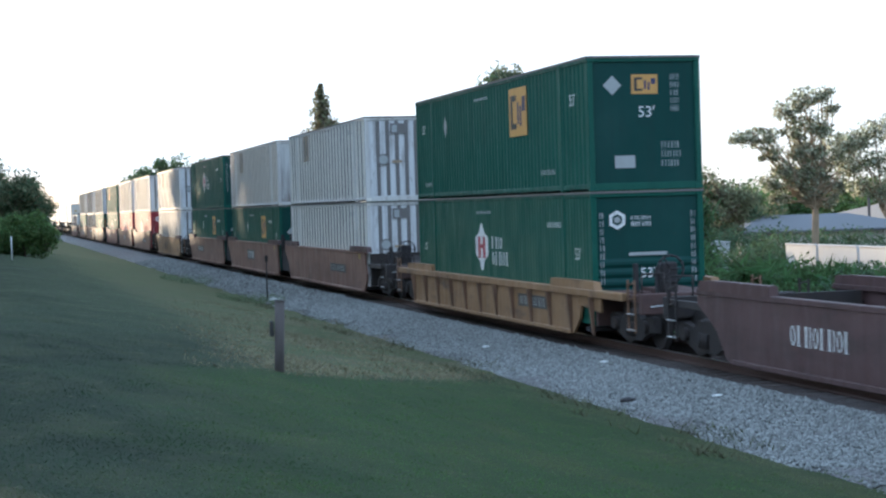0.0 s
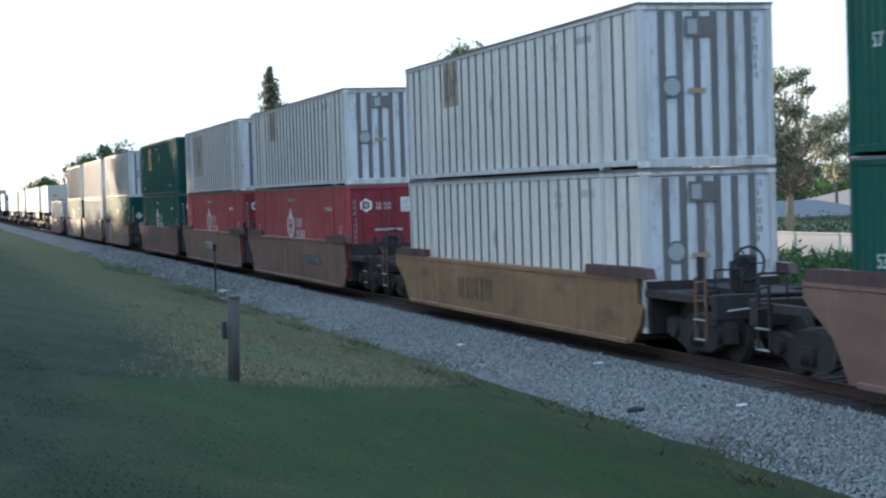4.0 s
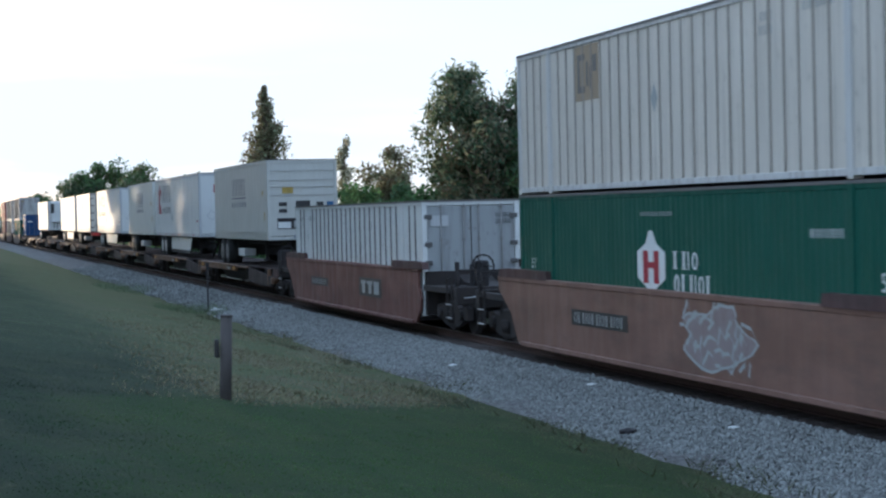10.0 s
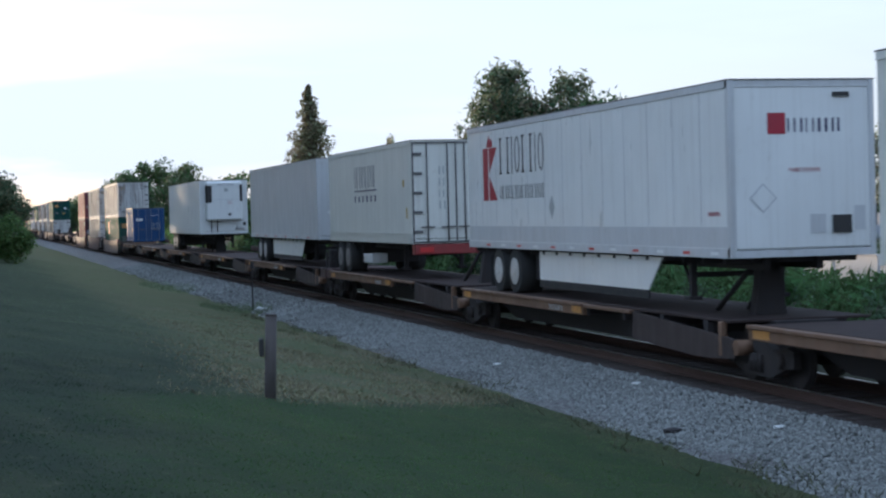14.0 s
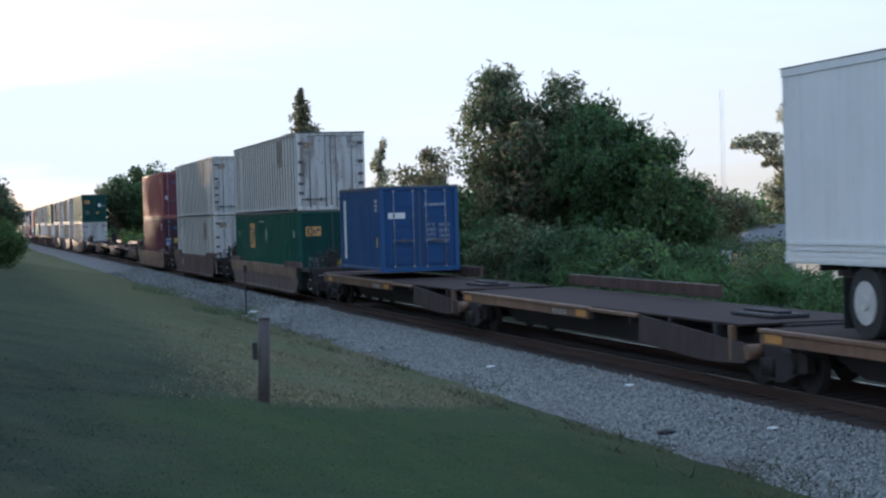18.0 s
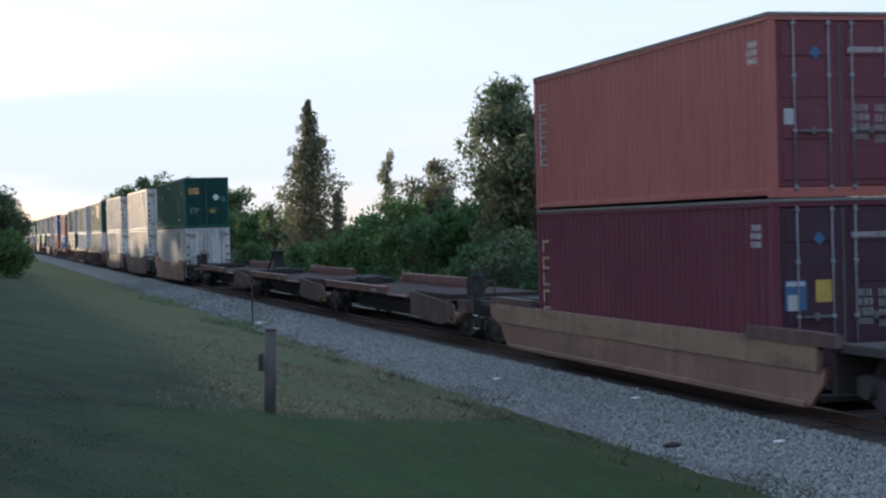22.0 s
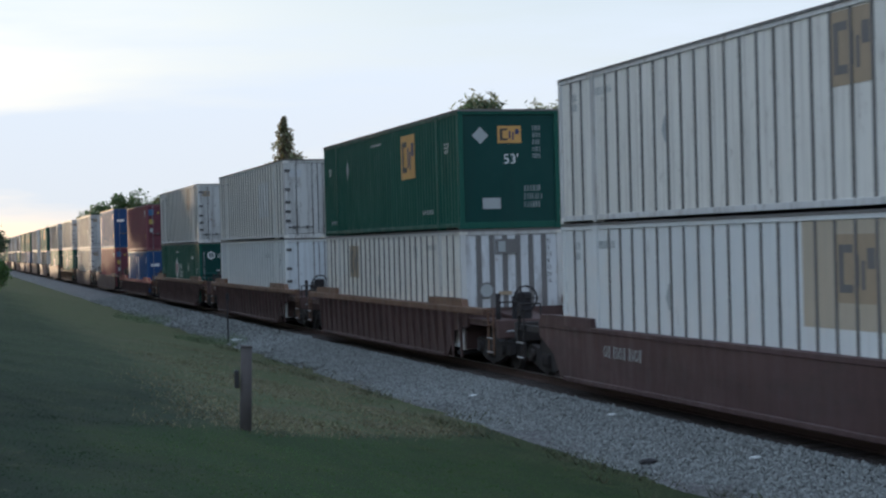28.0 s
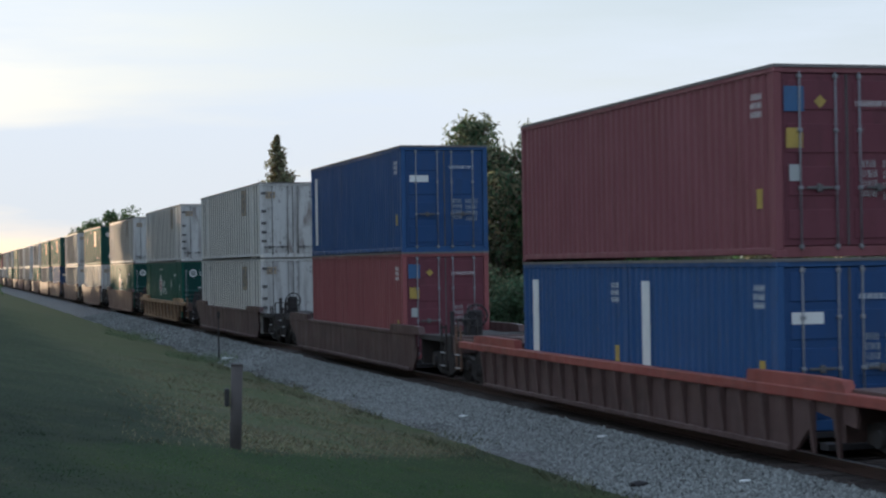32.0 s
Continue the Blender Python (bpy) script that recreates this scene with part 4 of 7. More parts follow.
tagged(new("far_woods", leaves_mesh("far_woods", far_belt, 0.75, M["leaf_mid"], 74)), "distant belt of green woods", "woods", kind="stuff")
left_belt = []
for i in range(90):
    y = 150 + i * 7.0
    left_belt.append((-2.0 - br.uniform(0, 22) - i * 0.05, y, 2.2 + br.uniform(0, 3.5), 3.2, 3.2, 2.6, 60))
tagged(new("far_woods", leaves_mesh("far_woods", left_belt, 0.6, M["leaf_dark"], 75)), "dark distant woods on the near side of the line", "woods", kind="stuff")

# left bank: dark tree, light shrub
tree("tree", "dark rounded tree on the grass bank", 1.0, 122, 6.4, ball_clumps(91, 46, 0, 0, 2.6, 2.2, 1.8, 2.3, 0.95, 150), 0.2, "leaf_olive", trunk_r=0.22, fork=0.2, seed=91, second="leaf_dark")
tree("tree", "dark tree behind the bank shrub", -2.0, 128, 8.2, ball_clumps(92, 36, 0, 0, 4.0, 2.3, 2.2, 2.9, 1.1, 150), 0.22, "leaf_olive", trunk_r=0.25, seed=92, second="leaf_olive")
tree("shrub", "full light-green shrub on the lawn", 1.15, 93, 3.5, ball_clumps(93, 48, 0, 0, 1.1, 1.45, 1.2, 1.0, 0.62, 170), 0.13, "leaf_light", trunk_r=0.1, fork=0.2, seed=93, second="leaf_mid", category="shrub")
tree("shrub", "smaller green shrub beside the larger one", -0.9, 91, 3.0, ball_clumps(94, 26, 0, 0, 0.9, 1.1, 1.0, 0.8, 0.6, 150), 0.13, "leaf_mid", trunk_r=0.08, fork=0.2, seed=94, second="leaf_light", category="shrub")
def wall_clumps(seed, n, wide, long, low, high, r, count):
    """Leaf clumps that fill a tall block, for trees grown together into a row."""
    g = random.Random(seed)
    return [(g.uniform(-wide, wide), g.uniform(-long, long), g.uniform(low, high), r * g.uniform(0.8, 1.2), r * g.uniform(0.8, 1.2), r * 0.8, count) for _ in range(n)]


# the row of trees that keeps the evening sun off the near lawn
for i in range(12):
    tx, ty = -9.5 + br.uniform(-1.0, 0.5), 42 + i * 7.6
    tree("tree", "tall leafy tree shading the lawn", tx, ty, 16.0, ball_clumps(100 + i, 48, 0, 0, 8.3, 3.0, 3.8, 7.4, 1.7, 170), 0.42, "leaf_dark", trunk_r=0.35, fork=0.3, seed=100 + i, group="shade trees")
for i, ty in enumerate((133, 141, 149, 157, 165, 173)):
    sparse = ball_clumps(120 + i, 30, 0, 0, 11.6, 2.8, 3.8, 4.4, 1.4, 75)
    low = wall_clumps(130 + i, 42, 1.8, 4.4, 0.8, 8.3, 1.4, 80) if ty != 157 else []
    tree("tree", "tall open-topped tree in the row along the line", -11.0 + br.uniform(-1.0, 1.0), ty, 15.5, sparse + low, 0.42, "leaf_dark", trunk_r=0.32, fork=0.35, seed=120 + i, group="shade trees")
for i in range(36):
    ty = 182 + i * 9.0 + br.uniform(-1.5, 1.5)
    tree("tree", "lower leafy tree in the row along the line", -11.0 + br.uniform(-1.0, 1.0), ty, 8.5, wall_clumps(140 + i, 46, 1.8, 5.0, 0.8, 8.2 + br.uniform(-0.4, 0.5), 1.5, 60), 0.6, "leaf_dark", trunk_r=0.3, fork=0.35, seed=140 + i, group="shade trees")

# ---- small line-side things ----
M["postwood"] = plain("grey_weathered_wood", (0.080, 0.068, 0.064), 0.9, 0.0, 0.6, (0.05, 0.043, 0.038), 6.0)
M["boxblack"] = plain("black_plastic", (0.02, 0.02, 0.022), 0.5)
M["wallwhite"] = plain("white_wall_paint", (0.50, 0.51, 0.52), 0.8, 0.0, 0.3, (0.4, 0.38, 0.35), 1.2)
M["roofgrey"] = plain("grey_metal_roof", (0.13, 0.135, 0.145), 0.85, 0.0, 0.3, (0.15, 0.14, 0.14), 2.0)
M["roofbeige"] = plain("pale_shingle_roof", (0.22, 0.19, 0.16), 0.9, 0.0, 0.35, (0.25, 0.21, 0.17), 3.0)
M["housewall"] = plain("pale_house_wall", (0.45, 0.42, 0.37), 0.85, 0.0, 0.3, (0.3, 0.27, 0.24), 1.0)
M["glass"] = plain("dark_window_glass", (0.03, 0.035, 0.04), 0.12)
M["mast"] = plain("faint_grey_mast", (0.6, 0.62, 0.64), 0.6)

pz = ground_z(3.72)
post = thing("marker_post", "weathered grey wooden post leaning on the lawn", "post", at=(3.72, 23.7, pz))
ps = Shell()
ps.tube((0.0, 0, -0.3), (0.05, 0, 1.09), 0.077, 14, 0.076)
part("wooden_post", ps.mesh("wooden_post", M["postwood"]), post)
part("post_cap", Shell().tube((0.05, 0, 1.09), (0.051, 0, 1.115), 0.082, 14, 0.078).mesh("post_cap", M["postwood"]), post, "darker weathered top")
part("side_box", Shell().box(-0.12, -0.06, -0.05, 0.05, 0.56, 0.80, 0.015).mesh("side_box", M["boxblack"]), post, "small black box on the post's side")
pole_z = bed_z(9.75)
pole = thing("marker_pole", "thin dark marker pole at the edge of the ballast", "pole", at=(9.75, 65.4, pole_z))
part("pole", Shell().tube((0, 0, -0.2), (0, 0, 1.75), 0.026, 10).mesh("pole", M["dark"]), pole)
part("plate", Shell().box(-0.06, 0.06, -0.045, -0.03, 1.55, 1.80, 0.006).mesh("plate", M["dark"]), pole, "small dark plate at the top")
ws = Shell()
for dx, dy, dz, r in ((0, 0, 0.06, 0.13), (0.14, 0.03, 0.04, 0.09), (0.26, -0.05, 0.07, 0.07)):
    ws.add([(p[0] * r * 1.25 + dx, p[1] * r + dy, p[2] * r * 0.7 + dz) for p in ico_v], ico_f.tolist())
solid("pale_rock", ws, M["mark"], "pale whitish lump of rock at the foot of the pole", "rock", at=(9.95, 65.2, bed_z(9.95)))
ds = Shell()
ds.add([(p[0] * 0.16, p[1] * 0.12, p[2] * 0.06 + 0.04) for p in ico_v], ico_f.tolist())
solid("dark_rock", ds, M["dark"], "dark flat lump lying on the ballast", "rock", at=(10.02, 25.3, bed_z(10.02)))
for yy, xx in ((23.9, 11.1), (37.0, 10.7), (30.5, 11.4)):
    bs_ = Shell().add([(p[0] * 0.11, p[1] * 0.07, p[2] * 0.03 + 0.03) for p in ico_v], ico_f.tolist())
    solid("pale_chip", bs_, M["mark"], "small pale chip lying on the ballast", "rock", "pale chips", at=(xx, yy, bed_z(xx)))
wp = thing("white_stake", "thin white stake in the grass", "stake", at=(0.36, 80, ground_z(0.36)))
part("stake", Shell().tube((0, 0, -0.2), (0, 0, 1.05), 0.03, 8).mesh("stake", M["mark"]), wp)

# white garden wall in panels, with a dark hedge behind it
wall = thing("garden_wall", "low white panelled garden wall with gaps", "wall", kind="structure")
for y0, y1 in ((44, 50.5), (50.7, 57.2), (57.4, 63.8), (64.0, 67.6), (67.8, 70.9), (77.6, 79.6)):
    part("panel", Shell().box(34.0, 34.16, y0, y1, -1.15, 0.80, 0.02).mesh("panel", M["wallwhite"]), wall)
    part("coping", Shell().box(33.96, 34.2, y0, y1, 0.80, 0.87, 0.015).mesh("coping", M["wallwhite"]), wall)
hb = []
for i in range(90):
    hb.append((39 + br.uniform(-1, 1.5), 50 + i * 0.62, 0.25 + br.uniform(-0.1, 0.35), 1.0, 1.0, 1.0, 90))
    if 71.2 < 44 + i * 0.5 < 77.4:
        hb.append((33.6 + br.uniform(-0.4, 0.6), 44 + i * 0.5, -0.1, 0.8, 0.8, 0.9, 90))
tagged(new("hedge", leaves_mesh("hedge", hb, 0.16, M["leaf_dark"], 76)), "dark clipped hedge behind the white wall", "hedge", kind="stuff")


def house(label, x0, x1, y0, y1, base, eave, ridge, roof, wallm):
    h = thing("house", label, "house", at=(0, 0, 0))
    s = Shell().box(x0, x1, y0, y1, base, eave)
    part("wall", s.mesh("wall", M[wallm]), h)
    yc, xc = (y0 + y1) / 2, (x0 + x1) / 2
    o = 0.5
    hip = min((x1 - x0), (y1 - y0)) * 0.45
    r = Shell()
    if (y1 - y0) > (x1 - x0):
        top = [(xc, y0 + hip, ridge), (xc, y1 - hip, ridge)]
    else:
        top = [(x0 + hip, yc, ridge), (x1 - hip, yc, ridge)]
    v = [(x0 - o, y0 - o, eave), (x1 + o, y0 - o, eave), (x1 + o, y1 + o, eave), (x0 - o, y1 + o, eave)]
    v2 = [(p[0], p[1], p[2] - 0.12) for p in v]
    if (y1 - y0) > (x1 - x0):
        r.add(v + top + v2, [(0, 1, 4), (1, 2, 5, 4), (2, 3, 5), (3, 0, 4, 5), (6, 7, 1, 0), (7, 8, 2, 1), (8, 9, 3, 2), (9, 6, 0, 3), (9, 8, 7, 6)])
    else:
        r.add(v + top + v2, [(0, 1, 5, 4), (1, 2, 5), (2, 3, 4, 5), (3, 0, 4), (6, 7, 1, 0), (7, 8, 2, 1), (8, 9, 3, 2), (9, 6, 0, 3), (9, 8, 7, 6)])
    part("roof", r.mesh("roof", M[roof]), h)
    for i in range(3):
        wy = y0 + (y1 - y0) * (0.2 + 0.3 * i)
        win = part("window", Shell().box(x0 - 0.03, x0 + 0.03, wy - 0.6, wy + 0.6, base + 0.9, base + 2.0, 0.01).mesh("window", M["glass"]), h)
        part("sill", Shell().box(x0 - 0.05, x0 + 0.02, wy - 0.68, wy + 0.68, base + 0.82, base + 0.9).mesh("sill", M["wallwhite"]), win)
        part("lintel", Shell().box(x0 - 0.05, x0 + 0.02, wy - 0.68, wy + 0.68, base + 2.0, base + 2.08).mesh("lintel", M["wallwhite"]), win)
    return h


house("low house with a pale shingle hip roof", 57, 66, 96, 118, -1.5, 0.95, 2.3, "roofbeige", "housewall")
house("low house with a grey metal roof", 43.5, 55.5, 98, 105, -1.5, 0.85, 1.78, "roofgrey", "housewall")
mx_, my_ = spot(23.57, 400)
mast = thing("radio_mast", "thin distant lattice radio mast", "mast", at=(mx_, my_, -1.5))
ms = Shell()
for a in range(3):
    c, s_ = math.cos(a * 2.094) * 0.45, math.sin(a * 2.094) * 0.45
    ms.tube((c, s_, 0), (c, s_, 30), 0.03, 5)
part("mast_legs", ms.mesh("mast_legs", M["mast"]), mast)
mb = Shell()
for k in range(30):
    a, b = (k % 3) * 2.094, ((k + 1) % 3) * 2.094
    mb.tube((math.cos(a) * 0.45, math.sin(a) * 0.45, k), (math.cos(b) * 0.45, math.sin(b) * 0.45, k + 1), 0.016, 4)
part("mast_bracing", mb.mesh("mast_bracing", M["mast"]), mast)
ux, uy = spot(27.95, 118)
up = thing("utility_pole", "thin wooden utility pole carrying wires", "utility pole", at=(ux, uy, -1.5))
part("pole", Shell().tube((0, 0, -0.3), (0, 0, 5.0), 0.12, 8, 0.09).mesh("pole", M["postwood"]), up)
part("crossarm", Shell().box(-0.9, 0.9, -0.06, 0.06, 4.6, 4.75).mesh("crossarm", M["postwood"]), up)
for i, (dz, dx) in enumerate(((4.78, -0.8), (4.78, 0.8), (4.0, 0.1))):
    cs = Shell()
    p0, p1 = Vector((dx, 0, dz)), Vector((dx - 26, 34, dz - 0.4))
    last = p0
    for k in range(1, 9):
        q = p0.lerp(p1, k / 8) - Vector((0, 0, 0.7 * (1 - (2 * k / 8 - 1) ** 2)))
        cs.tube(last, q, 0.015, 4, caps=False)
        last = q
    part("wire", cs.mesh("wire", M["dark"]), up)

# ---- the train ----
SPEED = 22.42
MOVING = []          # (thing, place along the train, height)


def rolling(name, label, category, group, a, z):
    t = thing(name, label, category, group)
    MOVING.append((t, a, z))
    t.matrix_basis = pose(TRACK_X, a + SPEED, z)
    return t


def rect(parent, name, mat, face, u0, u1, z0, z1, off, label="", thick=0.004):
    """A thin painted panel: face 's' lies on the side x = off, face 'f' on the end y = off."""
    key = ("rect", mat, face, round(u1 - u0, 3), round(z1 - z0, 3))
    if face == "s":
        me = cached(key, name, M[mat], lambda s: s.box(-thick, 0, 0, u1 - u0, 0, z1 - z0))
        return part(name, me, parent, label, at=(off, u0, z0))
    me = cached(key, name, M[mat], lambda s: s.box(0, u1 - u0, -thick, 0, 0, z1 - z0))
    return part(name, me, parent, label, at=(u0, off, z0))


def glyphs(s, face, u0, u1, z0, z1, seed, off, thick=0.004, rows=1):
    """Plain bars the size of print."""
    g = random.Random(seed)
    hh = (z1 - z0) / rows
    for r in range(rows):
        u, h = u0, hh * 0.72
        zb = z0 + r * hh
        while u < u1 - h * 0.12:
            w = min(h * g.uniform(0.09, 0.20), u1 - u)
            if face == "s":
                s.box(off - thick, off, u, u + w, zb, zb + h)
            else:
                s.box(u, u + w, off - thick, off, zb, zb + h)
            u += w + h * g.uniform(0.26, 0.46)


def marking(parent, mat, face, u0, u1, z0, z1, off, seed=1, rows=1, label=""):
    key = ("glyphs", mat, face, round(u0, 3), round(u1, 3), round(z0, 3), round(z1, 3), round(off, 3), seed, rows)
    return tagged(part("marking", cached(key, "marking", M[mat], lambda s: glyphs(s, face, u0, u1, z0, z1, seed, off, 0.004, rows)), parent, label), label, kind="stuff")


def diamond(parent, mat, face, u, z, w, h, off):
    key = ("diamond", mat, face, w, h)

    def fill(s):
        pts = [(-w / 2, 0), (0, -h / 2), (w / 2, 0), (0, h / 2)]
        s.prism(pts, "x" if face == "s" else "y", -0.004, 0)
    at = (off, u, z) if face == "s" else (u, off, z)
    return part("placard", cached(key, "placard", M[mat], fill), parent, "diamond-shaped placard", at=at)


def orange_logo(parent, face, u0, u1, z0, z1, off, faint=False):
    """The orange panel with dark block shapes."""
    p = rect(parent, "logo_panel", "faded" if faint else "orange", face, u0, u1, z0, z1, off, "faded tan advertising panel" if faint else "orange advertising panel")
    w, h = u1 - u0, z1 - z0
    flip = face == "s"

    def at(a, b):          # a, b: fractions from the panel's left as seen from outside
        return (u1 - b * w, u1 - a * w) if flip else (u0 + a * w, u0 + b * w)
    for a, b, c, d, m in ((0.10, 0.21, 0.15, 0.85, "black"), (0.21, 0.42, 0.73, 0.85, "black"), (0.21, 0.42, 0.15, 0.27, "black"),
                          (0.48, 0.56, 0.25, 0.70, "ink"), (0.62, 0.70, 0.20, 0.62, "ink"), (0.75, 0.92, 0.50, 0.80, "ink")):
        q0, q1 = at(a, b)
        if faint and m == "ink":
            m = "post"
        rect(parent, "logo_shape", m if not faint else "post", face, q0, q1, z0 + c * h, z0 + d * h, off - 0.004)
    return p


def arch_logo(parent, u0, u1, z0, z1, off):
    """A white pointed panel with red bars, and white blocks beside it."""
    w, h = u1 - u0, z1 - z0
    key = ("arch", round(w, 2), round(h, 2))

    def fill(s):
        pts = [(0, h * 0.24), (w * 0.30, h * 0.10), (w * 0.44, -h * 0.14), (w * 0.56, -h * 0.14), (w * 0.70, h * 0.10), (w, h * 0.24), (w, h * 0.66), (w * 0.70, h * 0.79), (w * 0.56, h), (w * 0.44, h), (w * 0.30, h * 0.79), (0, h * 0.66)]
        s.prism(pts, "x", -0.004, 0)
    part("logo_panel", cached(key, "logo_panel", M["mark"], fill), parent, "white pointed emblem", at=(off, u0, z0))
    for a, b, c, d in ((0.22, 0.40, 0.16, 0.68), (0.60, 0.78, 0.16, 0.68), (0.40, 0.60, 0.40, 0.50)):
        rect(parent, "logo_shape", "crimson", "s", u0 + a * w, u0 + b * w, z0 + c * h, z0 + d * h, off - 0.004)


def polygon_mark(parent, mat, face, u, z, r, off, sides=6, hole=0.0, label="white six-sided emblem"):
    """A flat many-sided mark, with a hole where hole is the inner share of its radius."""
    def fill(s):
        ring = [(r * math.sin(k * 2 * math.pi / sides), r * math.cos(k * 2 * math.pi / sides)) for k in range(sides)]
        if not hole:
            s.prism(ring, "x" if face == "s" else "y", -0.004, 0)
            return
        put = (lambda d, p: (d, p[0], p[1])) if face == "s" else (lambda d, p: (p[0], d, p[1]))
        inner = [(p[0] * hole, p[1] * hole) for p in ring]
        s.add([put(d, p) for d in (0, -0.004) for rr in (ring, inner) for p in rr],
              [f_ for i in range(sides) for j in ((i + 1) % sides,) for f_ in ((2 * sides + i, 2 * sides + j, 3 * sides + j, 3 * sides + i), (i, j, 2 * sides + j, 2 * sides + i), (sides + i, sides + j, 3 * sides + j, 3 * sides + i))])
    at = (off, u, z) if face == "s" else (u, off, z)
    return part("emblem", cached(("poly", mat, face, r, sides, hole), "emblem", M[mat], fill), parent, label, at=at)


def block_word(parent, mat, u0, u1, z0, z1, n, off, thick=0.13):
    """A row of n plain upright block shapes on the side, standing for large display print."""
    def fill(s):
        p = (u1 - u0) / n
        h = z1 - z0
        for k in range(n):
            a, b, w = u0 + (k + 0.14) * p, u0 + (k + 0.86) * p, p * thick
            kind = (k + n) % 3
            if kind == 0:
                out = [((a + b) / 2 + (b - a) / 2 * math.sin(q * math.pi / 5), z0 + h / 2 + h / 2 * math.cos(q * math.pi / 5)) for q in range(10)]
                sx, sz = 1 - 2 * w / (b - a), 1 - 1.3 * w / h
                inn = [((a + b) / 2 + (e[0] - (a + b) / 2) * sx, z0 + h / 2 + (e[1] - z0 - h / 2) * sz) for e in out]
                s.add([(-0.004, *e) for e in out + inn], [(q, (q + 1) % 10, 10 + (q + 1) % 10, 10 + q) for q in range(10)])
            else:
                s.box(-0.004, 0, b - w * 1.3, b, z0, z1)
                if kind == 1:
                    s.box(-0.004, 0, a, a + w * 0.7, z0, z1)
                for e in (z0, z1 - h * 0.05):
                    s.box(-0.004, 0, b - w * 2.2, b + w * 0.6, e, e + h * 0.05)
    word = part("marking", cached(("blockword", mat, round(u0, 2), round(u1, 2), round(z0, 2), n), "marking", M[mat], fill), parent, "large dark print", at=(off, 0, 0))
    tagged(word, "large dark print", kind="stuff")


def column_word(parent, mat, u0, u1, z0, z1, n, off):
    """n plain bracket shapes one above the other, standing for upright display print on the side."""
    h = (z1 - z0) / n
    w = (u1 - u0) * 0.24
    for k in range(n):
        def fill(s, odd=k % 3):
            s.box(-0.004, 0, u1 - u0 - w, u1 - u0, 0, h * 0.74)
            if odd != 1:
                s.box(-0.004, 0, 0, u1 - u0 - w, 0, h * 0.14)
            if odd != 2:
                s.box(-0.004, 0, 0, u1 - u0 - w, h * 0.60, h * 0.74)
        part("print_shape", cached(("column", mat, round(h, 3), round(u1 - u0, 3), k % 3), "print_shape", M[mat], fill), parent, at=(off, u0, z0 + k * h))


def words53(parent, face, u, z, h, off):
    me = text_mesh("53'", M["mark"])
    if face == "s":
        return part("size_mark", me, parent, "white length figure", at=(off, u, z), turn=(0, 0, -90), grow=(h, h, h))
    return part("size_mark", me, parent, "white length figure", at=(u, off, z), grow=(h, h, h))


def corrugated(L, y0, y1, hw, style):
    """Plan line of one side as (inset, y)."""
    if style == "flat":
        return [(0.03, y0), (0.03, y1)]
    pitch, deep = {"corr": (0.285, 0.040), "fine": (0.215, 0.007), "iso": (0.278, 0.044)}[style]
    n = max(2, round((y1 - y0) / pitch))
    p = (y1 - y0) / n
    pts = []
    for i in range(n):
        a = y0 + i * p
        pts += [(0.012, a), (0.012, a + p * 0.28), (0.012 + deep, a + p * 0.46), (0.012 + deep, a + p * 0.82)]
    return pts + [(0.012, y1)]


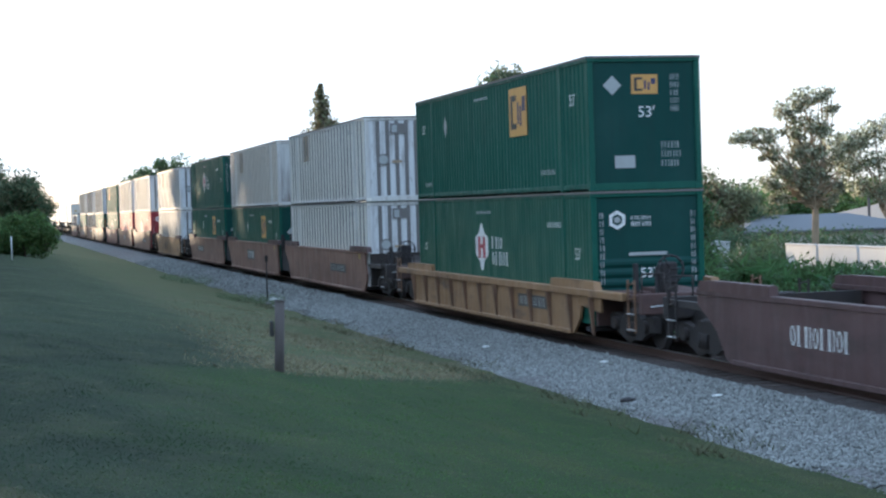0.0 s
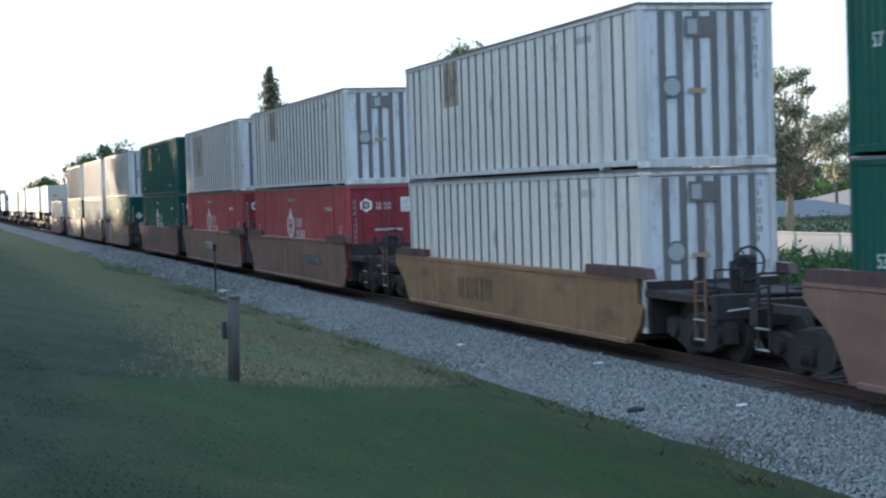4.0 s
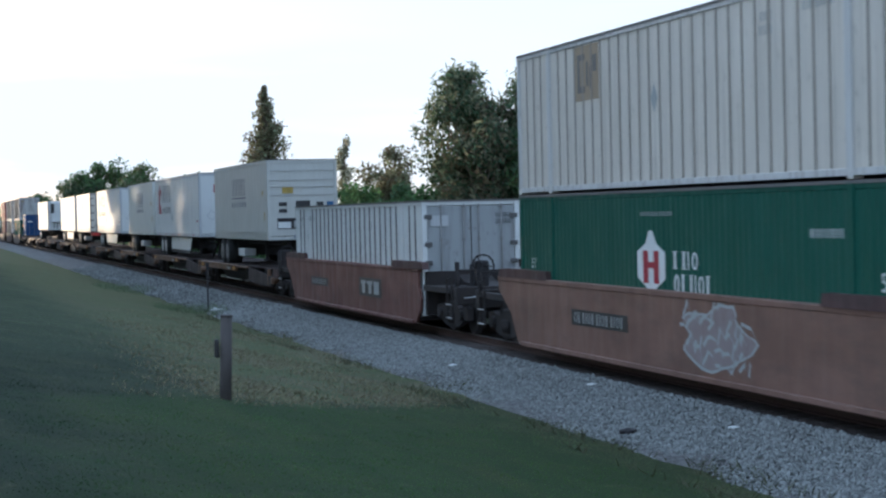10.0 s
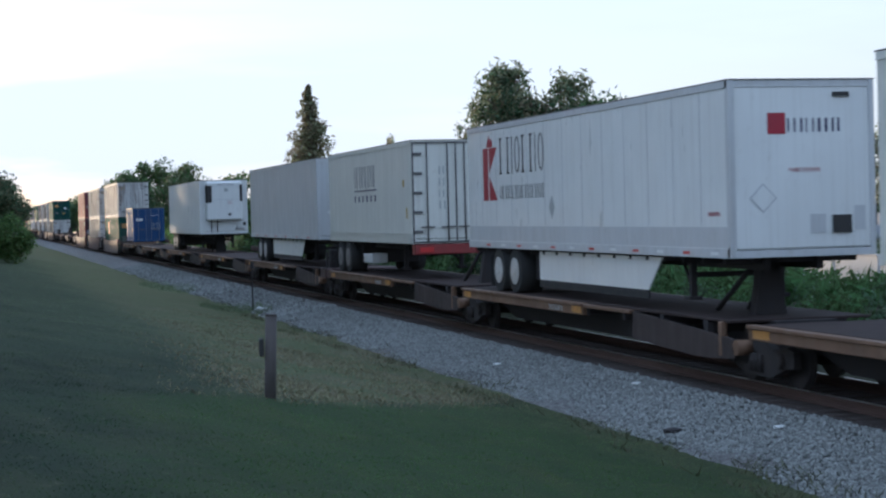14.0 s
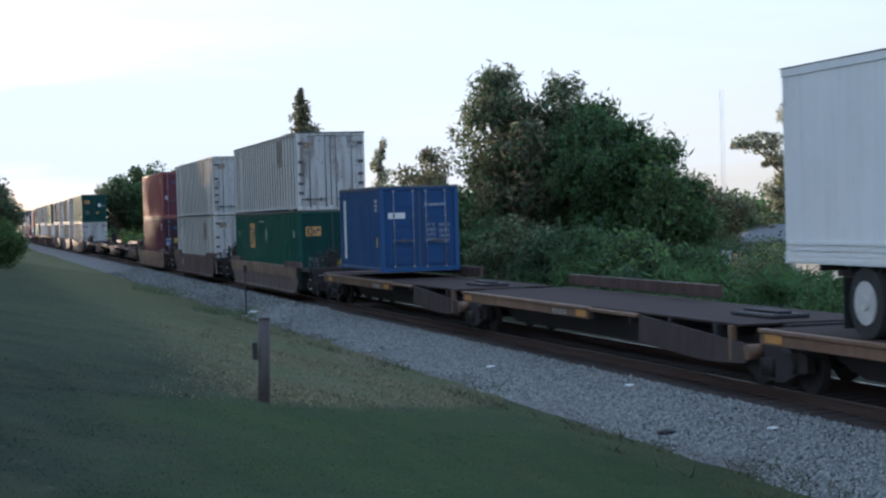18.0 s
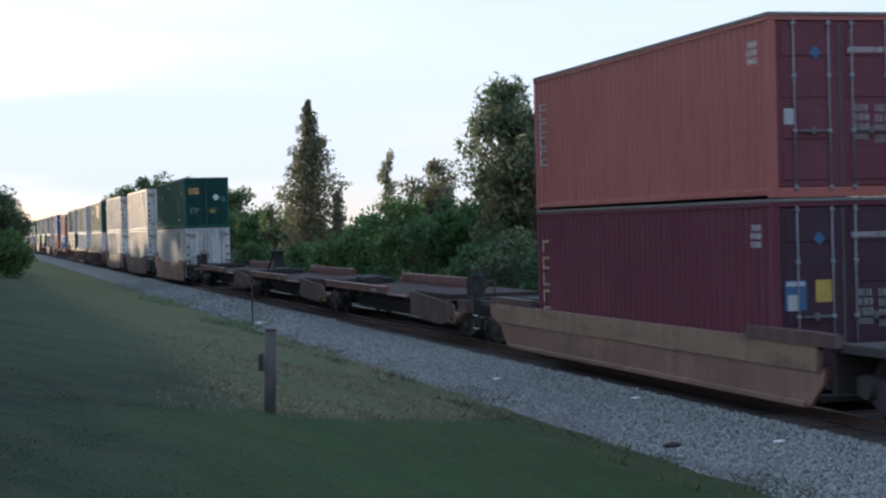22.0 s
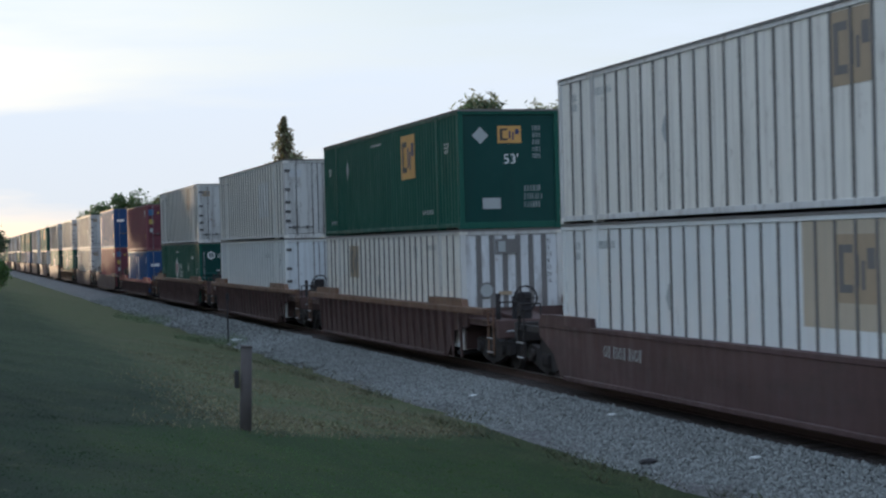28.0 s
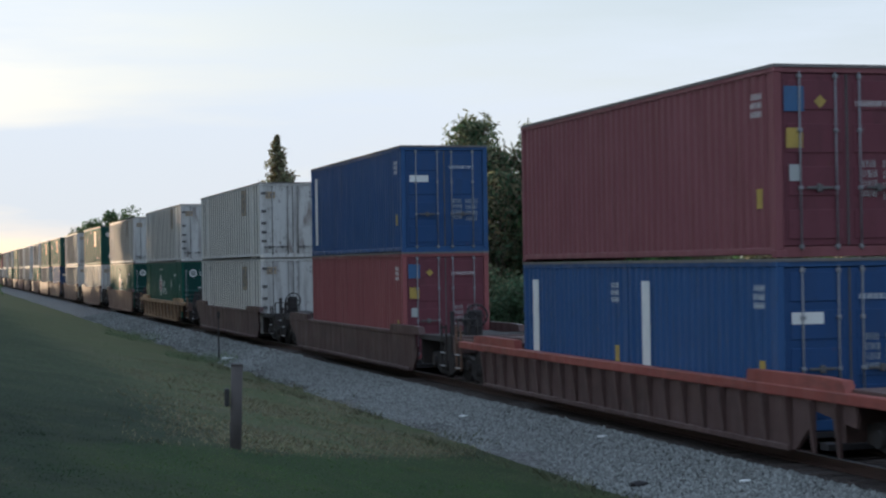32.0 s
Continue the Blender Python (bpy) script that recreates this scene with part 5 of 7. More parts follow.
def container(label, a, z, L, H, colour, style, end, marks=(), group="containers", far=False, width=2.59, post_colour=None, end_colour=None):
    """A box container: body, steel frame, end wall or doors with their gear, castings, markings."""
    hw = width / 2
    t = rolling("shipping_container", label, "container", group, a, z)
    mat = M[colour]

    def body(s):
        pts = corrugated(L, 0.14, L - 0.14, hw, style)
        n = len(pts)
        v = [(-hw + d + e, y, zz) for e in (0.0, 0.02) for zz in (0.12, H - 0.08) for d, y in pts]
        s.add(v, [(i, i + 1, n + i + 1, n + i) for i in range(n - 1)] + [(2 * n + i, 3 * n + i, 3 * n + i + 1, 2 * n + i + 1) for i in range(n - 1)])
        s.add([v[0], v[n], v[2 * n], v[3 * n], v[n - 1], v[2 * n - 1], v[3 * n - 1], v[4 * n - 1]], [(0, 1, 3, 2), (4, 6, 7, 5)])
    part("side_wall", cached(("body", L, H, colour, style, width), "side_wall", mat, body), t)
    part("side_wall", cached(("farside", L, H, colour, width), "side_wall", mat, lambda s: s.box(hw - 0.05, hw - 0.03, 0.14, L - 0.14, 0.12, H - 0.08)), t)
    part("roof_panel", cached(("roofp", L, H, colour, width), "roof_panel", mat, lambda s: s.box(-hw + 0.07, hw - 0.07, 0.13, L - 0.13, H - 0.06, H - 0.03)), t)
    part("floor_panel", cached(("floorp", L, H, colour, width), "floor_panel", M["dark"], lambda s: s.box(-hw + 0.07, hw - 0.07, 0.13, L - 0.13, 0.05, 0.13)), t)
    part("rear_wall", cached(("rearp", L, H, colour, width), "rear_wall", mat, lambda s: s.box(-hw + 0.13, hw - 0.13, L - 0.09, L - 0.05, 0.16, H - 0.12)), t)

    def steel(s):
        for sx in (-1, 1):
            x0, x1 = (-hw, -hw + 0.13) if sx < 0 else (hw - 0.13, hw)
            s.box(x0, x1, 0, 0.15, 0.11, H - 0.11, 0.012)
            s.box(x0, x1, L - 0.15, L, 0.11, H - 0.11, 0.012)
            xr0, xr1 = (-hw + 0.004, -hw + 0.07) if sx < 0 else (hw - 0.07, hw - 0.004)
            s.box(xr0, xr1, 0.15, L - 0.15, H - 0.11, H - 0.01, 0.008)
            s.box(xr0, xr1, 0.15, L - 0.15, 0.045, 0.15, 0.008)
            if L > 15:
                for yy in (1.98, L - 1.98):
                    xm0, xm1 = (-hw - 0.012, -hw + 0.05) if sx < 0 else (hw - 0.05, hw + 0.012)
                    s.box(xm0, xm1, yy - 0.085, yy + 0.085, 0.02, H - 0.005, 0.01)
        for y0, y1 in ((0.01, 0.13), (L - 0.13, L - 0.01)):
            s.box(-hw + 0.13, hw - 0.13, y0, y1, H - 0.12, H - 0.005, 0.01)
            s.box(-hw + 0.13, hw - 0.13, y0, y1, 0.0, 0.16, 0.01)
    part("steel_frame", cached(("steel", L, H, colour, width), "steel_frame", M["whiteframe"] if colour in ("white", "cream") else mat, steel), t)
    cast = cached(("casting", colour), "corner_casting", mat, lambda s: s.box(-0.089, 0.089, -0.081, 0.081, -0.059, 0.059, 0.012))
    for sx in (-1, 1):
        for yy in ((0.078, L - 0.078) if L < 15 else (0.078, 1.98, L - 1.98, L - 0.078)):
            for zz in (0.057, H - 0.057):
                if (sx < 0 or yy < 0.1) and a < 800:
                    part("corner_casting", cast, t, at=(sx * (hw - 0.082), yy, zz))
    part("roof_edge", cached(("roofedge", L, H, width), "roof_edge", M["post"], lambda s: s.box(-hw - 0.012, hw + 0.012, -0.012, L - 0.02, H - 0.035, H + 0.012)), t, "dark roof sheet edge")
    off = -hw + 0.026 if style == "flat" else -hw + 0.008
    if style == "flat":
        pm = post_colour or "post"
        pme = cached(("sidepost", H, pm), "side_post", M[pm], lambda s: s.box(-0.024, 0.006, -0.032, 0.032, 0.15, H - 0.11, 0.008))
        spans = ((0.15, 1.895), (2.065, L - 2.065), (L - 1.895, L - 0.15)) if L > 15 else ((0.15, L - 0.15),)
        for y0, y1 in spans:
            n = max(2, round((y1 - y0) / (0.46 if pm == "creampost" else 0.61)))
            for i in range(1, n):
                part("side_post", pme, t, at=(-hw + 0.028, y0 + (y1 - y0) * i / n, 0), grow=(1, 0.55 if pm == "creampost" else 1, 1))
    # leading ends take darkened copies of the side colours, shade included
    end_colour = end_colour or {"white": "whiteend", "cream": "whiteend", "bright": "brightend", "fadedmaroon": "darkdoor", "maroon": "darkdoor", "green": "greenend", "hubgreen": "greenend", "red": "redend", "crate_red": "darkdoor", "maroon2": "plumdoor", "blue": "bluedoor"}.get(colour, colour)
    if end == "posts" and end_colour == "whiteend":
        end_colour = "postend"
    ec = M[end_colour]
    if end in ("doors", "isodoors"):
        iso = end == "isodoors"
        rod_m = "rodwhite" if iso else "hinge"

        def leaf(s):
            s.box(0.012, hw - 0.135, 0.03, 0.075, 0.17, H - 0.13, 0.012)
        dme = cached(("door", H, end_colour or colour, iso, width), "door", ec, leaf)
        rod = cached(("rod", H, iso, end_colour), "lock_rod", M["rodwhite"] if iso and end_colour in ("bluedoor", "darkdoor", "plumdoor", "crate_red") else (ec if iso else M["rodgrey"]), lambda s: [s.tube((0, 0, 0.10), (0, 0, H - 0.10), 0.014 if iso else 0.02, 8)] + [s.box(-0.035, 0.035, -0.025, 0.03, zz - 0.03, zz + 0.03, 0.008) for zz in (0.16, H * 0.36, H * 0.66, H - 0.17)])
        hang = cached(("hang", rod_m), "handle", M["hinge"], lambda s: s.box(-0.02, 0.42, -0.035, -0.005, -0.02, 0.02, 0.006).box(0.16, 0.24, -0.045, 0.0, -0.06, 0.06, 0.008))
        hin = cached("hinge", "hinge", M["hinge"], lambda s: s.box(0, 0.20, -0.04, 0.0, -0.055, 0.055, 0.01))
        for sx in (-1, 1):
            dr = part("door", dme, t, "", grow=(sx, 1, 1))
            if iso:
                dp = cached(("doorpanel", H, end_colour, width), "door_panel", ec, lambda s: s.box(0.10, hw - 0.22, 0.014, 0.03, -0.22, 0.22, 0.007))
                for k in range(4):
                    part("door_panel", dp, dr, at=(0, 0, 0.17 + (H - 0.3) * (k + 0.5) / 4))
            for xr in (0.20, 0.80):
                r = part("lock_rod", rod, dr, "upright locking rod", at=(xr, -0.005, 0))
            part("handle", hang, dr, at=(0.30 if iso else 0.22, -0.01, H * (0.36 if iso else 0.14)))
            if not iso:
                part("handle", hang, dr, at=(0.72, -0.01, H * 0.14))
            for k in range(5):
                if not iso and a < 800:
                    part("hinge", hin, dr, at=(hw - 0.26, 0.02, H * (0.06 + (0.22, 0.34, 0.46, 0.62, 0.86)[k] - 0.06)))
        part("door_seal", cached(("seal", H), "door_seal", M["hinge"], lambda s: s.box(-0.012, 0.012, 0.02, 0.05, 0.17, H - 0.13)), t)
    else:
        def wallp(s):
            if end == "ribs":
                s.box(-hw + 0.13, hw - 0.13, 0.05, 0.09, H * 0.5, H - 0.12)
                n, strip = 6, []
                for k in range(n):
                    z0 = 0.16 + (H * 0.5 - 0.16) * k / n
                    dz = (H * 0.5 - 0.16) / n
                    strip += [(0.055, z0), (0.015, z0 + dz * 0.36), (0.015, z0 + dz * 0.64)]
                strip.append((0.055, H * 0.5))
                m_ = len(strip)
                s.add([(x, y, z) for x in (-hw + 0.13, hw - 0.13) for y, z in strip], [(i, i + 1, m_ + i + 1, m_ + i) for i in range(m_ - 1)])
            else:
                s.box(-hw + 0.13, hw - 0.13, 0.05, 0.09, 0.16, H - 0.12)
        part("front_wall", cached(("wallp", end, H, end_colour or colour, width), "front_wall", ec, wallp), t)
        if end == "posts":
            pm = cached(("endpost", H), "end_post", M["post"], lambda s: s.box(-0.065, 0.065, 0.02, 0.05, 0.18, H - 0.14, 0.01))
            for k in range(1, 7):
                part("end_post", pm, t, at=(-hw + 0.13 + (width - 0.26) * k / 7, 0, 0))
    fo = 0.012 if end in ("doors", "isodoors") else (0.048 if end == "posts" else (0.012 if end == "ribs" else 0.048))
    for mk in marks:
        k = mk[0]
        if k == "orange":
            orange_logo(t, *mk[1:6], off if mk[1] == "s" else fo)
        elif k == "faded":
            orange_logo(t, *mk[1:6], off if mk[1] == "s" else fo, True)
        elif k == "patch":
            rect(t, "repaint_patch", "tanpatch", "s", *mk[1:5], off + 0.002, "larger tan repainted patch")
        elif k == "arch":
            arch_logo(t, *mk[1:5], off)
        elif k == "rect":
            rect(t, "label_panel", mk[1], mk[2], *mk[3:7], off if mk[2] == "s" else fo - (0.032 if end == "posts" else 0.0) - (0.004 if mk[1] == "dimmark" else 0.0))
        elif k == "text":
            marking(t, mk[1], mk[2], *mk[3:7], off if mk[2] == "s" else fo, mk[7] if len(mk) > 7 else 1, mk[8] if len(mk) > 8 else 1)
        elif k == "diamond":
            diamond(t, mk[1], mk[2], *mk[3:7], off if mk[2] == "s" else fo)
        elif k == "word":
            block_word(t, mk[1], *mk[2:7], off, 0.2)
        elif k == "column":
            column_word(t, *mk[1:7], off)
        elif k == "hexagon":
            polygon_mark(t, "mark", mk[1], *mk[2:5], off if mk[1] == "s" else fo, 6, 0.62)
            polygon_mark(t, "dimmark", mk[1], mk[2], mk[3], mk[4] * 0.36, off if mk[1] == "s" else fo, 6)
        elif k == "disc":
            polygon_mark(t, mk[5], mk[1], *mk[2:5], fo - 0.03, 16, 0.0, "round metal placard holder")
            polygon_mark(t, "post", mk[1], *mk[2:5], fo - 0.034, 16, 0.8, "dark rim")
        elif k == "53":
            words53(t, *mk[1:5], (off if mk[1] == "s" else fo) - 0.002)
    return t


# running gear, shared by all cars
def side_frame(s):
    prof = [(-1.32, 0.36), (-1.32, 0.62), (-1.05, 0.68), (-0.55, 0.60), (-0.35, 0.74), (0.35, 0.74), (0.55, 0.60), (1.05, 0.68), (1.32, 0.62), (1.32, 0.36), (1.05, 0.34), (0.50, 0.16), (-0.50, 0.16), (-1.05, 0.34)]
    s.prism(prof, "x", -0.07, 0.07)
    for yy in (-0.16, 0.0, 0.16):
        s.tube((-0.09, yy, 0.24), (-0.09, yy, 0.52), 0.055, 8)
    for yy in (-0.89, 0.89):
        s.tube((-0.16, yy, 0.46), (0.0, yy, 0.46), 0.13, 12)


def wheelset(s):
    for sx in (-1, 1):
        x = sx * 0.755
        s.tube((x - 0.045, 0, 0), (x + 0.065 * 1, 0, 0), 0.455, 24)
        s.tube((x - sx * 0.02, 0, 0), (x - sx * 0.07, 0, 0), 0.485, 24)
        s.tube((x + sx * 0.05, 0, 0), (x + sx * 0.08, 0, 0), 0.17, 14)
    s.tube((-0.75, 0, 0), (0.75, 0, 0), 0.085, 10)


def bogie(car, y):
    b = part("truck", cached("bolster", "truck", M["truck"], lambda s: s.box(-1.05, 1.05, -0.2, 0.2, 0.42, 0.78, 0.03).tube((0, 0, 0.7), (0, 0, 0.86), 0.3, 14)), car, "rusty two-axle truck", at=(0, y, 0))
    sf = cached("sideframe", "side_frame", M["truck"], side_frame)
    wsm = cached("wheelset", "wheelset", M["truck"], wheelset)
    for sx in (-1, 1):
        part("side_frame", sf, b, at=(sx * 1.0, 0, 0), grow=(-sx if sx > 0 else 1, 1, 1))
    for yy in (-0.89, 0.89):
        part("wheelset", wsm, b, at=(0, yy, 0.46))


def coupler(car, y, way):
    me = cached("coupler", "coupler", M["truck"], lambda s: s.box(-0.09, 0.09, -1.1, 0, 0.72, 0.92, 0.02).box(-0.16, 0.13, -0.28, 0.02, 0.68, 0.97, 0.04))
    part("coupler", me, car, at=(0, y, 0), turn=(0, 0, 0 if way > 0 else 180))
    hose = cached("hose", "air_hose", M["rubber"], lambda s: s.tube((0.35, 0.25, 0.75), (0.38, 0.05, 0.42), 0.03, 8).tube((0.38, 0.05, 0.42), (0.30, -0.25, 0.38), 0.03, 8))
    part("air_hose", hose, car, at=(0, y, 0), turn=(0, 0, 180 if way > 0 else 0))


def well_car(label, a, colour, top=1.55, kind="smooth", front="coupler", rear="coupler", chord=None, marks=(), lip=None):
    """A double-stack well car; its own zero is the front of a 53-foot load."""
    L = 16.154
    t = rolling("well_car", label, "well car", "freight cars", a, 0)
    hw = 1.40
    mat = M[colour]
    y0b, y0t = (-0.12, 0.10) if kind == "smooth" else (0.55, -0.75)
    y1b, y1t = (16.1, 17.40) if kind == "smooth" else (16.7, 16.7)

    def plate(s):
        zb = 0.15
        s.prism([(y0b, zb), (y1b, zb), (y1b + 0.35 * (y1t - y1b), zb + 0.45 * (top - zb)), (y1t, top - 0.25), (y1t, top), (y0t, top), (y0t, top - 0.45), *([(y0b, zb + 0.62), (y0b + 0.10, zb + 0.34), (y0b + 0.52, zb)] if front == "coupler" else [(y0b, zb + 0.30), (y0b + 0.12, zb)])], "x", -0.03, 0.03)
        s.box(-0.09, 0.05, y0b + 0.65, y1b - 0.3, zb - 0.03, zb + 0.06, 0.01)
        if kind == "smooth":
            s.box(-0.05, 0.10, y0t, y1t, top - 0.07, top + 0.03, 0.012)
    pl = cached(("plate", colour, top, kind, front), "side_wall", mat, plate)
    for sx in (-1, 1):
        sw = part("side_wall", pl, t, at=(sx * (hw - 0.03), 0, 0), grow=(-sx if sx > 0 else 1, 1, 1))
        if kind == "ribbed":
            ch = cached(("chord", chord, top), "top_chord", M[chord], lambda s: s.box(-0.10, 0.10, -2.3, 18.4, top - 0.14, top + 0.02, 0.015))
            part("top_chord", ch, sw)
            rb = cached(("rib", colour, top), "rib", M["tan"] if colour == "yellow" else mat, lambda s: s.prism([(-0.15, top - 0.14), (-0.03, top - 0.14), (-0.03, 0.16), (-0.06, 0.16)], "y", -0.045, 0.045))
            n = 22 if colour != "yellow" else 11
            for i in range(n + 1):
                part("rib", rb, sw, at=(0, -0.3 + 16.75 * i / n, 0))
        elif lip:
            lp = cached(("lip", lip, top, front), "top_band", M[lip], lambda s: s.box(-0.056, -0.031, y0t + 0.02, y1t - 0.5, top - 0.38, top + 0.034, 0.004))
            part("top_band", lp, sw, "rubbed paler upper band")
    # floor beams seen under the load
    fl = cached("wellfloor", "floor_beam", M["dark"], lambda s: s.box(-1.3, 1.3, -0.12, 0.12, 0.20, 0.30, 0.01))
    for yy in (0.4, 2.1, 4.6, 8.0, 11.5, 14.0, 15.8):
        part("floor_beam", fl, t, at=(0, yy, 0))
    # end bulkheads, raised guard plates, platforms, running gear
    capm = "plum" if kind == "smooth" else chord
    cap = cached(("cap", capm), "guard_plate", M[capm], lambda s: s.prism([(0.0, 0.0), (0.04, 0.16), (2.4, 0.17), (3.05, 0.15), (3.15, -0.03), (0, -0.03)], "x", -0.07, 0.10))
    for yy, way in ((2.6, -1), (14.2, 1)):
        for sx in (-1, 1):
            part("guard_plate", cap, t, "raised guard plate on the car's side", at=(sx * (hw - 0.05), yy, top + 0.035), turn=(0, 0, 0 if way > 0 else 180))
    for yy, way, style in ((0.0, -1, front), (L, 1, rear)):
        reach = 3.15 if style == "coupler" else 1.50
        key = ("end", colour, style, round(top, 2), kind)

        def endp(s):
            s.box(-1.25, 1.25, 0.02, 0.16, 0.35, top - 0.05)
            s.prism([(0.10, top - 0.12), (0.10, 0.55), (0.55, 0.82), (reach, 0.82), (reach, 1.12), (0.7, 1.18)], "x", -0.42, 0.42)
        end_m = M["dark"] if style != "coupler" else M["truck" if kind == "smooth" else "darkwell"]
        way_turn = (0, 0, 0 if way > 0 else 180)
        if style == "coupler":
            def beam_(s):
                s.box(-1.35, 1.35, reach - 0.22, reach, 0.74, 1.16, 0.02)
                for sx in (-1, 1):
                    s.box(sx * 1.28 - 0.05, sx * 1.28 + 0.05, 0.1, reach - 0.21, 0.98, 1.12, 0.01)
            part("end_beam", cached(("endbeam", reach, end_m.name), "end_beam", end_m, beam_), t, at=(0, yy, 0), turn=way_turn)
        part("walkway", cached(("walkway", min(reach, 1.2), end_m.name), "walkway", end_m, lambda s: s.box(-1.22, 1.22, 0.15, min(reach, 1.2), 1.02, 1.10, 0.01)), t, at=(0, yy, 0), turn=way_turn)
        part("end_platform", cached(key, "end_platform", M["dark"] if style != "coupler" else M["truck" if kind == "smooth" else "darkwell"], endp), t, at=(0, yy, 0), turn=(0, 0, 0 if way > 0 else 180))
        if style == "coupler":
            bogie(t, yy + way * 1.75)
            coupler(t, yy + way * 3.72, way)
            ladder = cached(("ladder", colour), "ladder", M["tan" if colour == "yellow" else "chordrust" if kind == "ribbed" else "truck"], lambda s: [s.tube((0, 0, 0.42 + 0.32 * k), (0, 0.42, 0.42 + 0.30 * k), 0.016, 6) for k in range(4)] + [s.box(-0.02, 0.02, e, e + 0.045, 0.36, 1.42) for e in (0.0, 0.40)])
            for sx in (-1, 1):
                part("ladder", ladder, t, at=(sx * 1.36, yy + way * 2.6 - 0.2, 0))
            hold = cached("grab", "grab_iron", M["truck"], lambda s: s.tube((-1.27, 0, 1.1), (-1.27, 0, 1.55), 0.02, 6).tube((-1.27, 0, 1.55), (-0.80, 0, 1.55), 0.02, 6).tube((-0.80, 0, 1.55), (-0.80, 0, 1.1), 0.02, 6))
            part("grab_iron", hold, t, at=(0, yy + way * 2.95, 0))
            step_ = cached("sidestep", "side_step", M["chrome"], lambda s: s.box(-0.03, 0.03, 0.0, 0.44, 0.0, 0.025, 0.006))
            for rise in (0.40, 0.72):
                part("side_step", step_, t, "worn bright step", at=(-1.38, yy + way * 2.6 - 0.2, rise))
            cut = cached("cutlever", "cut_lever", M["chrome"], lambda s: s.tube((-1.2, 0, 0.9), (-0.1, 0.05, 0.98), 0.018, 6))
            part("cut_lever", cut, t, at=(0, yy + way * 3.25, 0))
            if way < 0:
                bw = cached("brakewheel", "brake_wheel", M["dark"], lambda s: [s.tube((0.28 * math.cos(k * 0.5236), 0, 0.28 * math.sin(k * 0.5236)), (0.28 * math.cos((k + 1) * 0.5236), 0, 0.28 * math.sin((k + 1) * 0.5236)), 0.022, 6) for k in range(12)] + [s.tube((0, 0, 0), (0.28 * math.cos(k * 2.094), 0, 0.28 * math.sin(k * 2.094)), 0.014, 5) for k in range(3)] + [s.box(-0.17, 0.17, 0.02, 0.28, -0.50, 0.14, 0.04), s.box(-0.30, -0.22, 0.05, 0.13, -0.52, 0.05, 0.01), s.box(-0.42, 0.42, 0.0, 0.34, -0.54, -0.50, 0.01)])
                part("brake_wheel", bw, t, "hand-brake wheel and gear box", at=(-0.55, -2.7, 1.62))
                pst = cached("endpost_dark", "end_stanchion", M["dark"], lambda s: s.box(-0.05, 0.05, -0.05, 0.05, 1.1, 1.7, 0.01))
                part("end_stanchion", pst, t, at=(-0.75, -1.2, 0))
        elif way > 0:
            bogie(t, yy + 1.70)
            # joint cover and posts, plus black plates filling in the gap's shade
            jn = cached("joint", "joint_cover", M["gapshade"], lambda s: s.box(-1.15, 1.15, 0.5, 2.7, 1.12, 1.30, 0.03).box(-0.5, 0.5, 0.9, 2.4, 0.8, 1.95, 0.05).box(-1.2, -1.05, 0.9, 1.2, 1.1, 2.0, 0.02).box(-1.22, -1.10, 1.15, 3.25, 0.35, 1.45, 0.01).box(-1.32, -1.20, 2.75, 2.87, 1.35, 1.95, 0.01).box(-1.32, -1.20, 2.4, 2.48, 1.35, 1.8, 0.01))
            part("joint_cover", jn, t, "joint cover with black infill for the shade between two wells", at=(0, yy, 0))
    off = -hw
    for mk in marks:
        if mk[0] == "plate":
            p = rect(t, "number_panel", "black", "s", *mk[1:5], off, "dark panel with white marking")
            u0, u1, z0, z1 = mk[1:5]
            block_word(t, "dimmark", u0 + 0.12, u1 - 0.12, z0 + 0.05, z1 - 0.05, 11, off - 0.005, 0.15)
        elif mk[0] == "big":
            u0, u1, z0, z1 = mk[1:5]
            rect(t, "logo_panel", "black", "s", u0, u1, z0, z1, off, "dark panel with large white letters shapes")
            h, w = (z1 - z0), (u1 - u0)
            for a, b, c, d in ((0.10, 0.32, 0.66, 0.84), (0.15, 0.27, 0.16, 0.66), (0.38, 0.62, 0.66, 0.84), (0.44, 0.56, 0.16, 0.66), (0.68, 0.90, 0.16, 0.84)):
                rect(t, "logo_shape", "dimmark", "s", u1 - b * w, u1 - a * w, z0 + c * h, z0 + d * h, off - 0.005)
        elif mk[0] == "text":
            block_word(t, mk[1], *mk[2:6], 8, off - 0.001, 0.16)
        elif mk[0] == "label":
            rect(t, "label_panel", mk[1], "s", *mk[2:6], off - 0.001)
        elif mk[0] == "scrawl":
            u0, u1, z0, z1 = mk[1:5]
            tall = z1 - z0 > 0.5
            if tall:
                um, zm, hu, hz = (u0 + u1) / 2, (z0 + z1) / 2, (u1 - u0) / 2, (z1 - z0) / 2
                g0 = random.Random(int(u0 * 100))
                lump = [(um + hu * (0.80 + 0.16 * math.sin(5 * q + u0) + g0.uniform(-0.04, 0.04)) * math.cos(q), zm + hz * (0.80 + 0.14 * math.sin(4 * q) + g0.uniform(-0.05, 0.05)) * math.sin(q)) for q in (k * math.pi / 20 for k in range(40))]

                def blob(s):
                    s.prism(lump, "x", -0.002, 0)

                def ring(s):
                    big = [(um + (p[0] - um) * 1.06, zm + (p[1] - zm) * 1.10) for p in lump]
                    s.add([(0, *p) for p in lump] + [(0, *p) for p in big], [(i, (i + 1) % 40, 40 + (i + 1) % 40, 40 + i) for i in range(40)])
